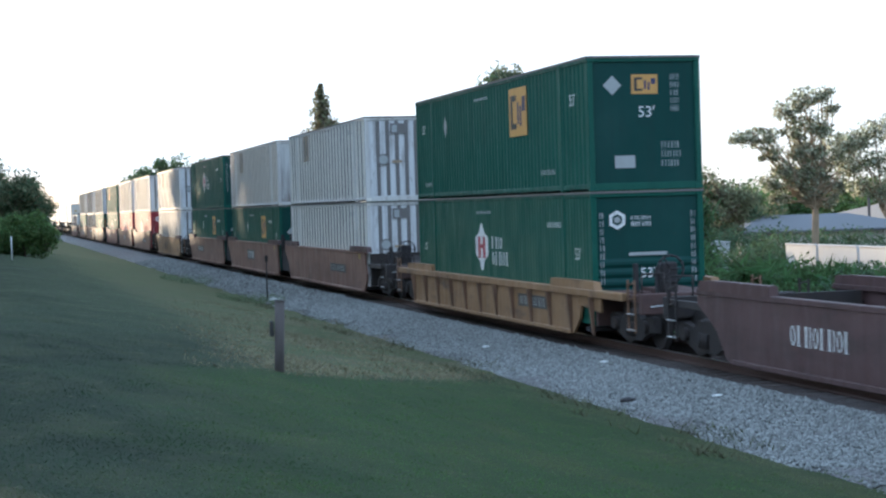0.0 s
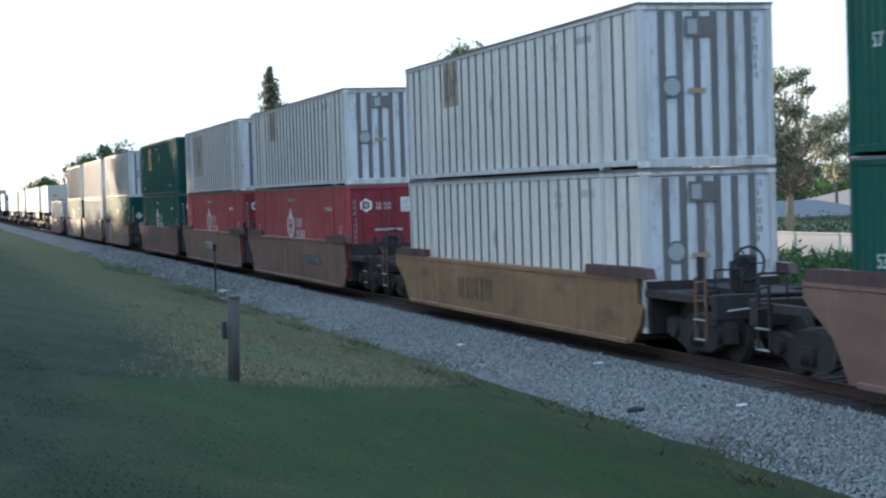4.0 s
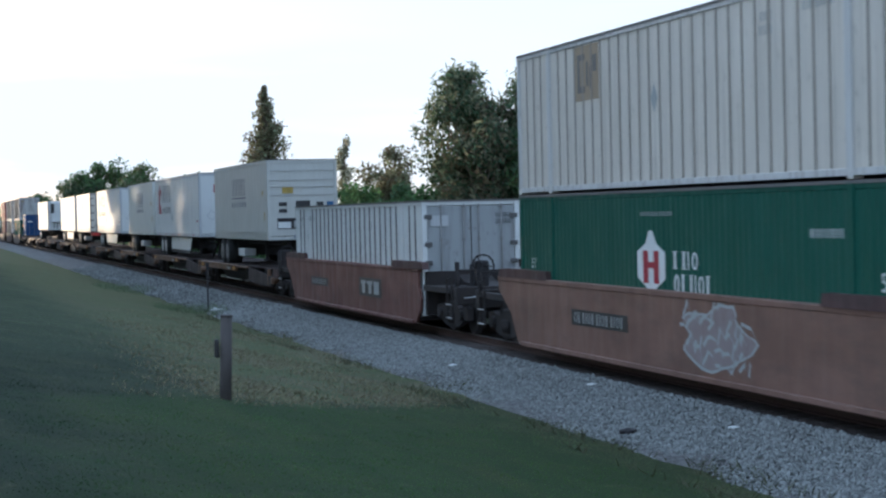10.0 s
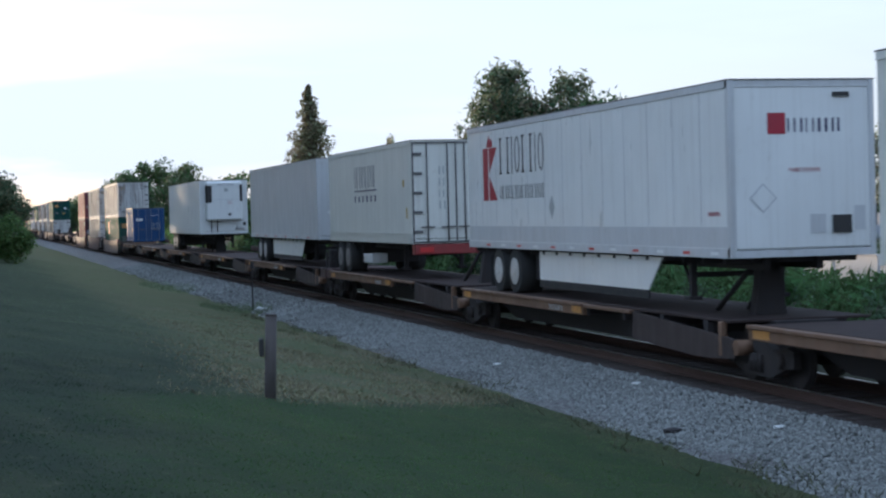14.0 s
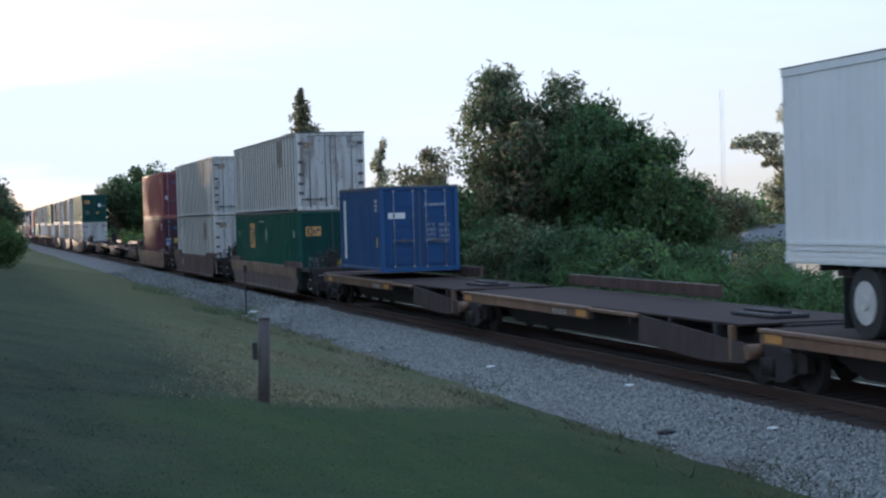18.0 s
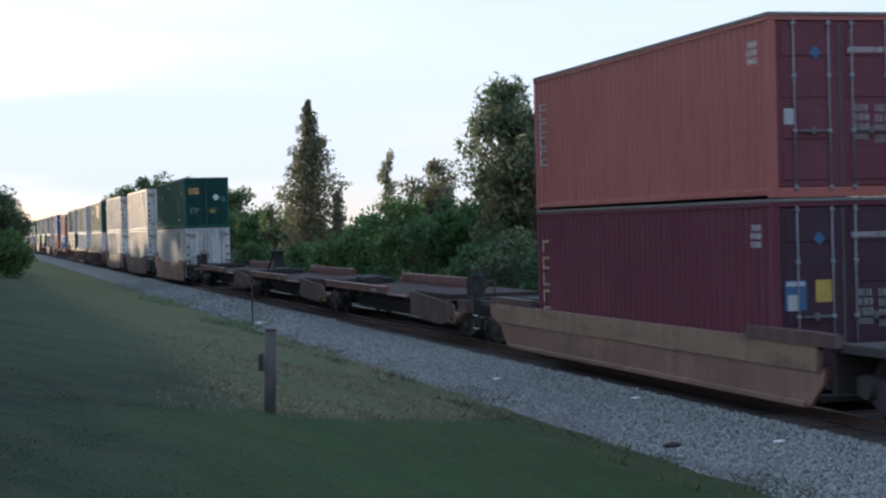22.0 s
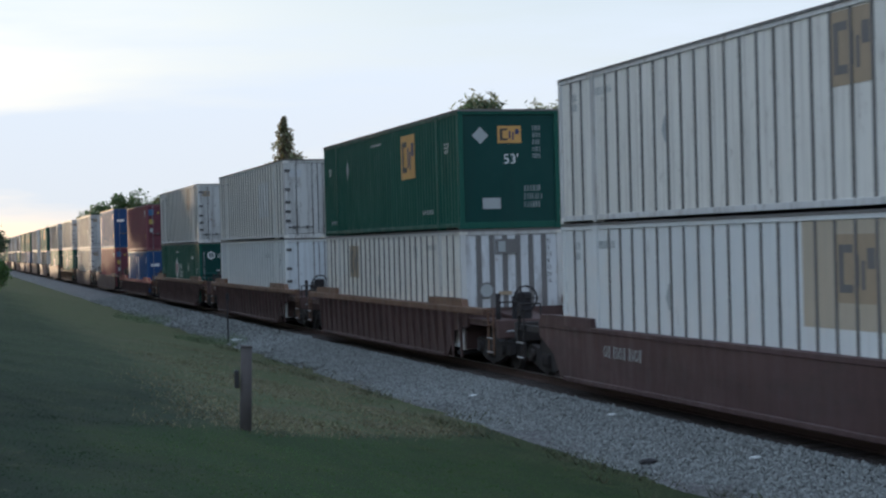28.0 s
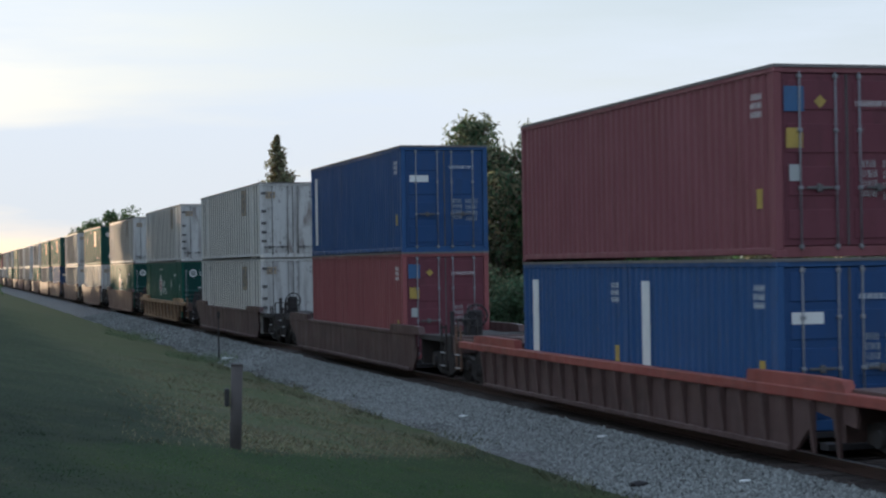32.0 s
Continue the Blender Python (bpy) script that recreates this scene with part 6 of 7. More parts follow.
                part("scrawl", cached(("blob", round(u0, 2)), "scrawl", M["spraypink"], blob), t, "faded sprayed fill", at=(off, 0, 0))
                part("scrawl", cached(("ring", round(u0, 2)), "scrawl", M["dimmark"], ring), t, "pale sprayed outline", at=(off - 0.003, 0, 0))
            for r in range(8 if tall else 3):
                def fill(s, r=r):
                    g = random.Random(int(u0 * 100) + r)
                    mid = z0 + (z1 - z0) * (0.15 + (0.1 if tall else 0.28) * r)
                    u, pts = u0 + g.uniform(0.0, 0.5) * (u1 - u0), []
                    stop = min(u1, u + g.uniform(0.3, 0.55) * (u1 - u0))
                    while u < stop:
                        pts.append((u, max(z0, min(z1, mid + g.uniform(-0.5, 0.5) * (z1 - z0) * 0.32))))
                        u += g.uniform(0.06, 0.2)
                    v = [(0, q[0] + dx, q[1] + dz) for q in pts for dx, dz in ((-0.02, -0.03), (0.02, 0.03))]
                    s.add(v, [(2 * i, 2 * i + 1, 2 * i + 3, 2 * i + 2) for i in range(len(pts) - 1)])
                key = ("scrawl", round(u0, 2), round(z0, 2), r)
                part("scrawl", cached(key, "scrawl", M["dimmark"], fill), t, "pale sprayed scrawl", at=(off - 0.005, 0, 0))
    return t


def flat_car(label, a, length, front, rear, colour="tan", stand=True, rz=(0.77, 1.005), sill=0.54):
    """One platform of an articulated flat car, from truck centre to truck centre."""
    t = rolling("flat_car", label, "flat car", "freight cars", a, 0)

    def beam(s):
        s.prism([(0.4, 1.0), (length - 0.4, 1.0), (length - 0.4, 0.78), (length - 2.2, 0.32), (2.2, 0.32), (0.4, 0.78)], "x", -0.55, 0.55)
    part("centre_beam", cached(("beam", round(length, 2)), "centre_beam", M["dark"], beam), t)
    xb = cached("crossbeam", "cross_beam", M["dark"], lambda s: s.box(-1.3, 1.3, -0.07, 0.07, 0.78, 0.98, 0.01))
    for k in range(8):
        part("cross_beam", xb, t, at=(0, 1.6 + (length - 3.2) * k / 7, 0))
    part("deck", cached(("deck", round(length, 2)), "deck", M["deck"], lambda s: s.box(-1.28, 1.28, 0.6, length - 0.6, 0.985, 1.03, 0.01)), t)
    if not stand and colour != "tan":
        part("front_deck", cached(("fdeck", round(length, 2)), "front_deck", M["deck"], lambda s: s.box(-1.22, 1.22, 1.0, length * 0.29, 1.03, 1.16, 0.02)), t)
        hs = cached("hitchbits", "hitch_gear", M["dark"], lambda s: s.box(-0.3, 0.3, -0.9, 0.9, 1.03, 1.30, 0.04).box(-0.9, 0.9, 0.2, 0.5, 1.03, 1.22, 0.03).tube((-0.6, -0.8, 1.2), (0.6, -0.8, 1.2), 0.05, 8))
        part("hitch_gear", hs, t, "rusty folded hitch gear", at=(0, length - 1.2, 0))
    rl = cached(("rub", colour, rz, round(length, 2)), "side_rail", M[colour], lambda s: s.box(-0.05, 0.07, length * 0.445, length - 0.35, rz[0], rz[1], 0.015).box(-0.09, 0.07, length * 0.445, length - 0.35, rz[1] - 0.05, rz[1] + 0.012, 0.01))
    rl2 = cached(("rub2", colour, rz, round(length, 2)), "side_rail", M[colour], lambda s: s.box(-0.05, 0.05, length * 0.29, length * 0.445, 0.93, 1.0, 0.012))
    sk = cached(("skirt", sill, colour, round(length, 2)), "side_sill", M["darksill" if colour == "tan" else "sill"], lambda s: s.prism([(0.35, sill), (0.5, sill + 0.2), (length * 0.29, sill + 0.44), (length * 0.29, 0.47), (2.2, 0.36), (1.5, 0.36), (0.35, sill - 0.12)], "x", -0.03, 0.03))
    for sx in (-1, 1):
        part("side_rail", rl, t, "rubbed rusty side rail", at=(sx * 1.34, 0, 0), grow=(1 if sx < 0 else -1, 1, 1))
        part("side_rail", rl2, t, at=(sx * 1.34, 0, 0))
        part("side_sill", sk, t, at=(sx * 1.30, 0, 0))
    if not stand:
        part("guard_rail", cached(("grail", colour, round(length, 2)), "guard_rail", M["sill" if colour == "tan" else "redbrown"], lambda s: s.box(-0.05, 0.05, length * 0.42, length - 0.8, 1.1, 1.36, 0.015)), t, "raised dark rail on the far edge" if colour == "tan" else "raised red-brown rail on the far edge", at=(1.30, 0, 0))
    for u in () if colour != "tan" else (length * 0.45, length - 1.15):
        rect(t, "label_panel", "deckyellow", "s", u, u + 0.6, rz[0] + 0.04, rz[1] - 0.06, -1.392)
    marking(t, "dimmark", "s", length * 0.52, length * 0.52 + 0.9, rz[0] + 0.03, rz[1] - 0.05, -1.391, 9)
    bogie(t, 0.0)
    pv = cached("pivot", "bearing_end", M["tan"], lambda s: s.tube((-1.33, 0, 0.60), (-1.05, 0, 0.60), 0.13, 14))
    part("bearing_end", pv, t, "rust-coloured bearing end at the joint", at=(0, 0.3, 0))
    part("joint_bracket", cached("pivotbracket", "joint_bracket", M["tan"], lambda s: s.box(-1.34, -1.22, 0.55, 0.68, 0.42, 1.0, 0.02)), t, at=(0, 0.3, 0))
    if rear:
        bogie(t, length)
        coupler(t, length + 1.55, 1)
        part("end_sill", cached("flatend", "end_sill", M["plum"], lambda s: s.box(-1.3, 1.3, 0, 0.9, 0.72, 1.05, 0.02)), t, at=(0, length - 0.1, 0))
    if front:
        coupler(t, -1.55, -1)
        part("end_sill", cached("flatend", "end_sill", M["plum"], lambda s: s.box(-1.3, 1.3, 0, 0.9, 0.72, 1.05, 0.02)), t, at=(0, -0.8, 0))
        part("brake_wheel", MESHES["brakewheel"], t, "hand-brake wheel and gear box", at=(-0.9, -0.6, 1.57))
    if stand:
        st = cached("hitch", "hitch_stand", M["dark"], lambda s: s.prism([(-0.30, 1.03), (0.30, 1.03), (0.16, 2.0), (-0.16, 2.0)], "y", -0.12, 0.12).box(-0.32, 0.32, -0.3, 0.3, 1.98, 2.06, 0.02).tube((-0.3, 1.5, 1.05), (-0.2, 0.1, 1.9), 0.05, 8).tube((0.3, 1.5, 1.05), (0.2, 0.1, 1.9), 0.05, 8))
        part("hitch_stand", st, t, "raised trailer hitch stand", at=(0, 1.9, 0))
    else:
        st = cached("hitchdown", "hitch_stand", M["dark"], lambda s: s.box(-0.35, 0.35, -0.8, 0.9, 1.03, 1.10, 0.02).box(-0.12, 0.12, -0.6, 0.9, 1.10, 1.15, 0.02))
        part("hitch_stand", st, t, "folded trailer hitch", at=(0, 2.2, 0))
    return t


def trailer(label, a, L, colour, nose, skirt=False, low_band=None, logo=None, ribs=False, chassis=False):
    """A road trailer riding on a flat car: zero at its front, height zero at the deck."""
    t = rolling("semi_trailer", label, "trailer", "trailers", a, 1.03)
    hw, z0, z1 = 1.295, 1.02, 3.95
    mat = M[colour]

    def body(s):
        c = 0.05
        s.box(-hw, hw, 0, L, z0 + 0.13, z1 - 0.06, 0.03)
    part("body", cached(("tbody", L, colour), "body", mat, body), t)
    rails = cached(("trail", L, nose, colour), "rub_rail", M[colour if ribs else "bright" if nose == "unit" else "greywhite"], lambda s: [s.box(sx * hw - 0.018, sx * hw + 0.018, 0.02, L - 0.02, zz0, zz1, 0.006) for sx in (-1, 1) for zz0, zz1 in ((z0, z0 + 0.16), (z1 - 0.13, z1))] + [s.box(-hw, hw, -0.012, 0.03, z1 - 0.13, z1 - 0.01, 0.006), s.box(-hw, hw, -0.012, 0.03, z0, z0 + 0.12, 0.006)])
    part("rub_rail", rails, t, "metal edge rails")
    part("roof_edge", cached(("troof", L), "roof_edge", M["post"], lambda s: s.box(-hw - 0.022, hw + 0.022, -0.026, L, z1 - 0.012, z1 + 0.014, 0.004)), t, "thin dark roof edge")
    # slider frame as a dark block, added to fill in shade under the floor
    part("suspension", cached("tsusp", "suspension", M["dark"], lambda s: s.box(-0.85, 0.85, -1.25, 1.25, 0.52, 0.98, 0.04).box(-0.95, 0.95, -1.5, -1.25, 0.3, 0.95, 0.03)), t, "dark slider frame block filling in the shade over the axles", at=(0, (L - 3.1) if L > 14 else (L - 2.3), 0))
    part("gear_brace", cached("tbrace", "gear_brace", M["dark"], lambda s: s.box(-0.85, 0.85, -0.05, 0.05, 0.62, 0.72, 0.01).tube((-0.85, 0.05, 0.45), (-0.55, 1.3, 1.0), 0.035, 6).tube((0.85, 0.05, 0.45), (0.55, 1.3, 1.0), 0.035, 6)), t, at=(0, 2.75, 0))
    corner = cached(("tcorner", colour, nose), "corner_post", M["greywhite" if nose == "plain" else colour], lambda s: s.box(-0.03, 0.08, -0.022, 0.14, z0, z1, 0.015))
    part("corner_post", corner, t, at=(-hw + 0.012, 0, 0))
    part("corner_post", corner, t, at=(hw - 0.012, 0, 0), grow=(-1, 1, 1))
    if not ribs and nose == "plain":
        seam = cached("seam", "panel_seam", M["greywhite"], lambda s: s.box(-0.004, 0, -0.012, 0.012, z0 + 0.55, z1 - 0.14))
        n = int(L / 1.22)
        for k in range(1, n):
            part("panel_seam", seam, t, at=(-hw - 0.0005, L * k / n, 0))
    else:
        for k in range(4):
            rect(t, "sill_rib", colour, "s", 0.1, L - 0.1, z0 + 0.03 + 0.085 * k, z0 + 0.08 + 0.085 * k, -hw - 0.008, thick=0.02)
    if low_band:
        rect(t, "lower_panel", low_band, "s", 0.16, L - 0.1, z0 + 0.17, z0 + 0.52, -hw - 0.001, "grey scuff panel along the bottom")
    fr_ = cached(("tframe", L), "underframe", M["dark"], lambda s: [s.box(x - 0.06, x + 0.06, 0.4, L - 0.2, z0 - 0.22, z0 + 0.02) for x in (-0.48, 0.48)] + [s.box(-1.2, 1.2, yy, yy + 0.08, z0 - 0.1, z0 + 0.02) for yy in np.arange(0.5, L - 0.3, 0.9)])
    part("underframe", fr_, t)
    tyre = cached("tyre", "tyre", M["rubber"], lambda s: s.tube((-0.28, 0, 0), (0.28, 0, 0), 0.50, 22))
    rim = cached("rim", "rim", M["rim"], lambda s: s.tube((-0.30, 0, 0), (-0.22, 0, 0), 0.31, 18, 0.27).tube((-0.33, 0, 0), (-0.25, 0, 0), 0.11, 10))
    axles = (L - 3.75, L - 2.45) if L > 14 else (L - 2.9, L - 1.65)
    for yy in axles:
        for sx in (-1, 1):
            w = part("wheel", cached("hub", "wheel", M["dark"], lambda s: s.tube((-0.2, 0, 0), (0.2, 0, 0), 0.2, 12)), t, at=(sx * 0.98, yy, 0.505), grow=(1 if sx < 0 else -1, 1, 1))
            part("tyre", tyre, w)
            part("rim", rim if not ribs else cached("darkrim", "rim", M["post"], lambda s: s.tube((-0.30, 0, 0), (-0.22, 0, 0), 0.31, 18, 0.27).tube((-0.33, 0, 0), (-0.25, 0, 0), 0.11, 10)), w, "white painted rim" if not ribs else "dull grey rim")
        part("axle", cached("taxle", "axle", M["dark"], lambda s: s.tube((-0.9, 0, 0), (0.9, 0, 0), 0.07, 8).box(-0.6, -0.4, -0.6, 0.6, 0.1, 0.25).box(0.4, 0.6, -0.6, 0.6, 0.1, 0.25)), t, at=(0, yy, 0.505))
    fl = cached("mudflap", "mud_flap", M["rubber"], lambda s: s.box(0, 0.6, 0, 0.015, 0.12, 0.85))
    part("mud_flap", fl, t, at=(-1.28, axles[1] + 0.62, 0))
    leg = cached("gearleg", "landing_leg", M["dark"], lambda s: s.box(-0.06, 0.06, -0.06, 0.06, 0.28, z0, 0.01).box(-0.13, 0.13, -0.12, 0.12, 0.22, 0.29, 0.01))
    for sx in (-1, 1):
        part("landing_leg", leg, t, at=(sx * 0.85, 2.75, 0))
    if skirt:
        part("side_skirt", cached(("tskirt", colour), "side_skirt", M["bright"], lambda s: s.prism([(0.0, 0.98), (0.75, 0.36), (7.4, 0.36), (7.4, 0.98)], "x", -0.012, 0.012)), t, "white aerodynamic side skirt", at=(-1.16, L - 12.75, 0))
        part("skirt_edge", cached("tskirtedge", "skirt_edge", M["rubber"], lambda s: s.box(-0.014, 0.014, 0.72, 7.4, 0.20, 0.36)), t, "dark flexible lower edge", at=(-1.16, L - 12.75, 0))
    else:
        tk = cached("sidetank", "side_box", M["greywhite"], lambda s: s.box(-0.5, 0, 0, 0.82, 0.30, 0.60, 0.02).box(-0.5, 0.0, 0.86, 1.25, 0.30, 0.60, 0.02))
        if ribs:
            part("side_box", tk, t, "white box under the floor", at=(-0.7, 5.9, 0.05))
    if nose == "plain":
        rect(t, "label_panel", "crimson", "f", -0.62, -0.30, 3.05, 3.40, -0.004)
        marking(t, "ink", "f", -0.26, 0.72, 3.08, 3.40, -0.004, 3)
        marking(t, "crimson", "f", -0.25, 0.3, 2.42, 2.52, -0.004, 8)
        diamond(t, "greywhite", "f", -0.72, 2.0, 0.5, 0.5, -0.004)
        diamond(t, "bright", "f", -0.72, 2.0, 0.42, 0.42, -0.008)
        rect(t, "label_panel", "greywhite", "f", 0.12, 0.40, 1.40, 1.72, -0.004)
        rect(t, "connector_box", "grille", "f", 0.52, 0.86, 1.40, 1.70, -0.004, "dark connector box", 0.03)
        rect(t, "label_panel", "greywhite", "f", 0.92, 1.12, 1.45, 1.85, -0.004)
        rect(t, "vent", "grille", "f", 0.55, 0.85, 3.66, 3.74, -0.012, "small vent", 0.02)
        for k in range(12):
            rect(t, "reflector", "reflector" if k % 2 else "mark", "s", 0.5 + k * (L - 1.2) / 12, 0.82 + k * (L - 1.2) / 12, z0 + 0.05, z0 + 0.10, -hw - 0.019)
    elif nose == "unit":
        part("reefer_unit", cached("unit", "cooling_unit", M["bright"], lambda s: s.box(-0.98, 0.98, -0.42, 0.0, 1.75, 3.88, 0.09)), t, "white front cooling unit with rounded corners")
        part("unit_grille", cached("unitg", "unit_grille", M["grille"], lambda s: s.box(-1.0, -0.60, -0.435, -0.05, 2.66, 3.74, 0.09)), t, "black side intake grille")
        part("unit_grille", cached("unitg2", "unit_grille", M["grille"], lambda s: s.box(0.80, 1.0, -0.432, -0.06, 2.76, 3.72, 0.05)), t)
        marking(t, "ink", "f", -0.34, 0.56, 3.66, 3.76, -0.424, 12)
        rect(t, "label_panel", "dimmark", "f", 0.0, 0.2, 3.32, 3.5, -0.424)
        for zz in (3.60, 2.88):
            rect(t, "panel_line", "greywhite", "f", -0.75, 0.78, zz, zz + 0.02, -0.424)
        rect(t, "panel_line", "greywhite", "f", 0.12, 0.14, 1.8, 2.88, -0.424)
        marking(t, "crimson", "f", 0.22, 0.42, 2.62, 2.84, -0.424, 5, 2)
        part("port", cached("port", "filler_port", M["grille"], lambda s: s.tube((0, 0.02, 0), (0, -0.02, 0), 0.085, 12)), t, at=(0.28, -0.42, 2.08))
        part("port", cached("port2", "filler_port", M["grille"], lambda s: s.tube((0, 0.02, 0), (0, -0.03, 0), 0.09, 12)), t, at=(1.12, 0, 1.55))
        part("air_coupling", cached("glad", "air_coupling", M["chrome"], lambda s: s.box(0, 0.5, -0.06, 0, 0, 0.12, 0.02).tube((0.1, -0.05, 0.05), (0.1, -0.05, 0.28), 0.03, 8).tube((0.3, -0.05, 0.05), (0.3, -0.05, 0.22), 0.03, 8)), t, at=(0.62, 0, 1.22))
        for xx in (-0.7, -0.38):
            part("drain_hose", cached("drain", "drain_hose", M["rubber"], lambda s: s.tube((0, -0.2, 1.15), (0, -0.2, 1.77), 0.028, 6)), t, at=(xx, 0, 0))
    elif nose == "flush":
        for zz in (3.55, 3.2, 2.95, 2.65):
            rect(t, "panel_line", "silver", "f", -1.2, 1.2, zz, zz + 0.03, -0.006, "", 0.02)
        for u0, u1, a0, a1, m in ((-0.25, 0.28, 1.98, 2.45, "grille"), (0.52, 0.78, 2.10, 2.40, "grille"), (-0.88, -0.58, 2.02, 2.16, "grille"), (-0.88, -0.58, 2.26, 2.40, "grille"), (-0.95, 0.85, 1.42, 1.82, "dark"), (0.9, 1.15, 2.24, 2.40, "signblue"), (-0.75, -0.35, 2.72, 2.98, "signyellow")):
            rect(t, "unit_panel", m, "f", u0, u1, a0, a1, -0.008, "cooling unit opening" if m in ("grille", "dark") else "", 0.015)
        rect(t, "unit_panel", "bright", "f", -0.93, -0.45, 1.45, 1.68, -0.024)
        part("unit_motor", cached("umotor", "unit_motor", M["chrome"], lambda s: s.box(-0.35, 0.35, -0.05, 0.0, 1.47, 1.72, 0.03).tube((0.4, -0.04, 1.55), (0.75, -0.04, 1.6), 0.07, 8)), t, "exposed motor of the cooling unit")
        marking(t, "signblue", "f", -0.35, 0.25, 1.06, 1.24, -0.02, 4)
    elif nose == "doors":
        part("door_seal", cached("tseal", "door_seal", M["hinge"], lambda s: s.box(-0.02, 0.02, -0.03, 0, z0 + 0.05, z1 - 0.08).box(-1.29, -1.24, -0.03, 0, z0 + 0.05, z1 - 0.05).box(1.24, 1.29, -0.03, 0, z0 + 0.05, z1 - 0.05).box(-1.29, 1.29, -0.03, 0, z1 - 0.1, z1 - 0.05).box(-1.29, 1.29, -0.03, 0, z0 + 0.02, z0 + 0.07)), t, "black seal round the double doors")
        for xx in (-0.85, -0.25, 0.25, 0.85):
            part("lock_rod", cached("trod", "lock_rod", M["hinge"], lambda s: s.tube((0, -0.04, z0 + 0.05), (0, -0.04, z1 - 0.08), 0.022, 8).box(-0.2, 0.2, -0.07, -0.03, z0 + 0.45, z0 + 0.49)), t, at=(xx, 0, 0))
        for k in range(5):
            for sx in (-1, 1):
                rect(t, "hinge", "hinge", "f", sx * 1.12 - 0.12, sx * 1.12 + 0.12, z0 + 0.3 + 0.55 * k, z0 + 0.38 + 0.55 * k, -0.004, "", 0.035)
        marking(t, "dimmark", "f", -0.5, -0.3, 2.0, 3.3, -0.004, 6, 4)
        rect(t, "label_panel", "signyellow", "f", 0.65, 0.95, 2.75, 2.98, -0.004)
        part("chassis_end", cached("chend", "chassis_end", M["chassisred"], lambda s: s.box(-1.25, 1.25, -0.05, 0.3, 0.72, 1.0, 0.02)), t, "red chassis cross member")
        for sx in (-0.9, 0.9):
            part("tail_lamp_panel", cached("tlp", "tail_lamp_panel", M["reflector"], lambda s: s.box(-0.2, 0.2, -0.07, -0.05, 0.78, 0.92, 0.006)), t, at=(sx, 0, 0))
    if logo == "k":
        y1 = L - 1.4
        key = "kshape"

        def kfill(s):
            s.box(-0.004, 0, 0.72, 1.15, 0, 1.25)
            s.prism([(0.62, 0.66), (0.62, 1.25), (-0.05, 1.25)], "x", -0.004, 0)
            s.prism([(0.62, 0.58), (-0.05, 0), (0.62, 0)], "x", -0.004, 0)
        part("logo_shape", cached(key, "logo_shape", M["crimson"], kfill), t, "crimson emblem shape", at=(-hw - 0.002, y1 - 1.15, 2.15))
        part("logo_shape", cached("kflame", "logo_shape", M["crimson"], lambda s: s.prism([(0.85, 0), (0.30, 0), (0.42, 0.22), (0.55, 0.12), (0.62, 0.3), (0.75, 0.14)], "x", -0.004, 0)), t, at=(-hw - 0.002, y1 - 1.15, 3.42))
        block_word(t, "black", y1 - 4.9, y1 - 1.35, 2.75, 3.60, 6, -hw - 0.002)
        block_word(t, "black", y1 - 4.9, y1 - 1.35, 2.17, 2.48, 14, -hw - 0.002)
        diamond(t, "dimmark", "s", L - 6.7, 1.95, 0.4, 0.5, -hw - 0.002)
        marking(t, "crimson", "s", 0.45, 0.95, 1.72, 1.82, -hw - 0.002, 23)
    elif logo == "s":
        block_word(t, "ink", 4.6, 7.95, 2.74, 3.40, 8, -hw - 0.002, 0.10)
        rect(t, "logo_shape", "ink", "s", 4.6, 7.9, 2.62, 2.66, -hw - 0.002)
        for k in range(6):
            rect(t, "logo_shape", "ink", "s", 4.7 + k * 0.6, 4.88 + k * 0.6, 2.28, 2.48, -hw - 0.002)
        rect(t, "label_panel", "signyellow", "s", 0.55, 0.72, 1.75, 2.05, -hw - 0.002)
        rect(t, "label_panel", "signyellow", "s", 0.9, 1.1, 2.65, 2.85, -hw - 0.002)
    elif logo == "box":
        marking(t, "dimmark", "s", 5.2, 7.2, 2.35, 3.1, -hw - 0.002, 33, 2)
    return t

# ---- the roster: loads and cars, front to rear ----
ZB, ZT, HC, L53, L40, L20 = 0.33, 3.25, 2.895, 16.154, 12.192, 6.058
BACK, FORE = (11.42, 12.66), (3.25, 4.50)      # where the side panels sit, by which end leads


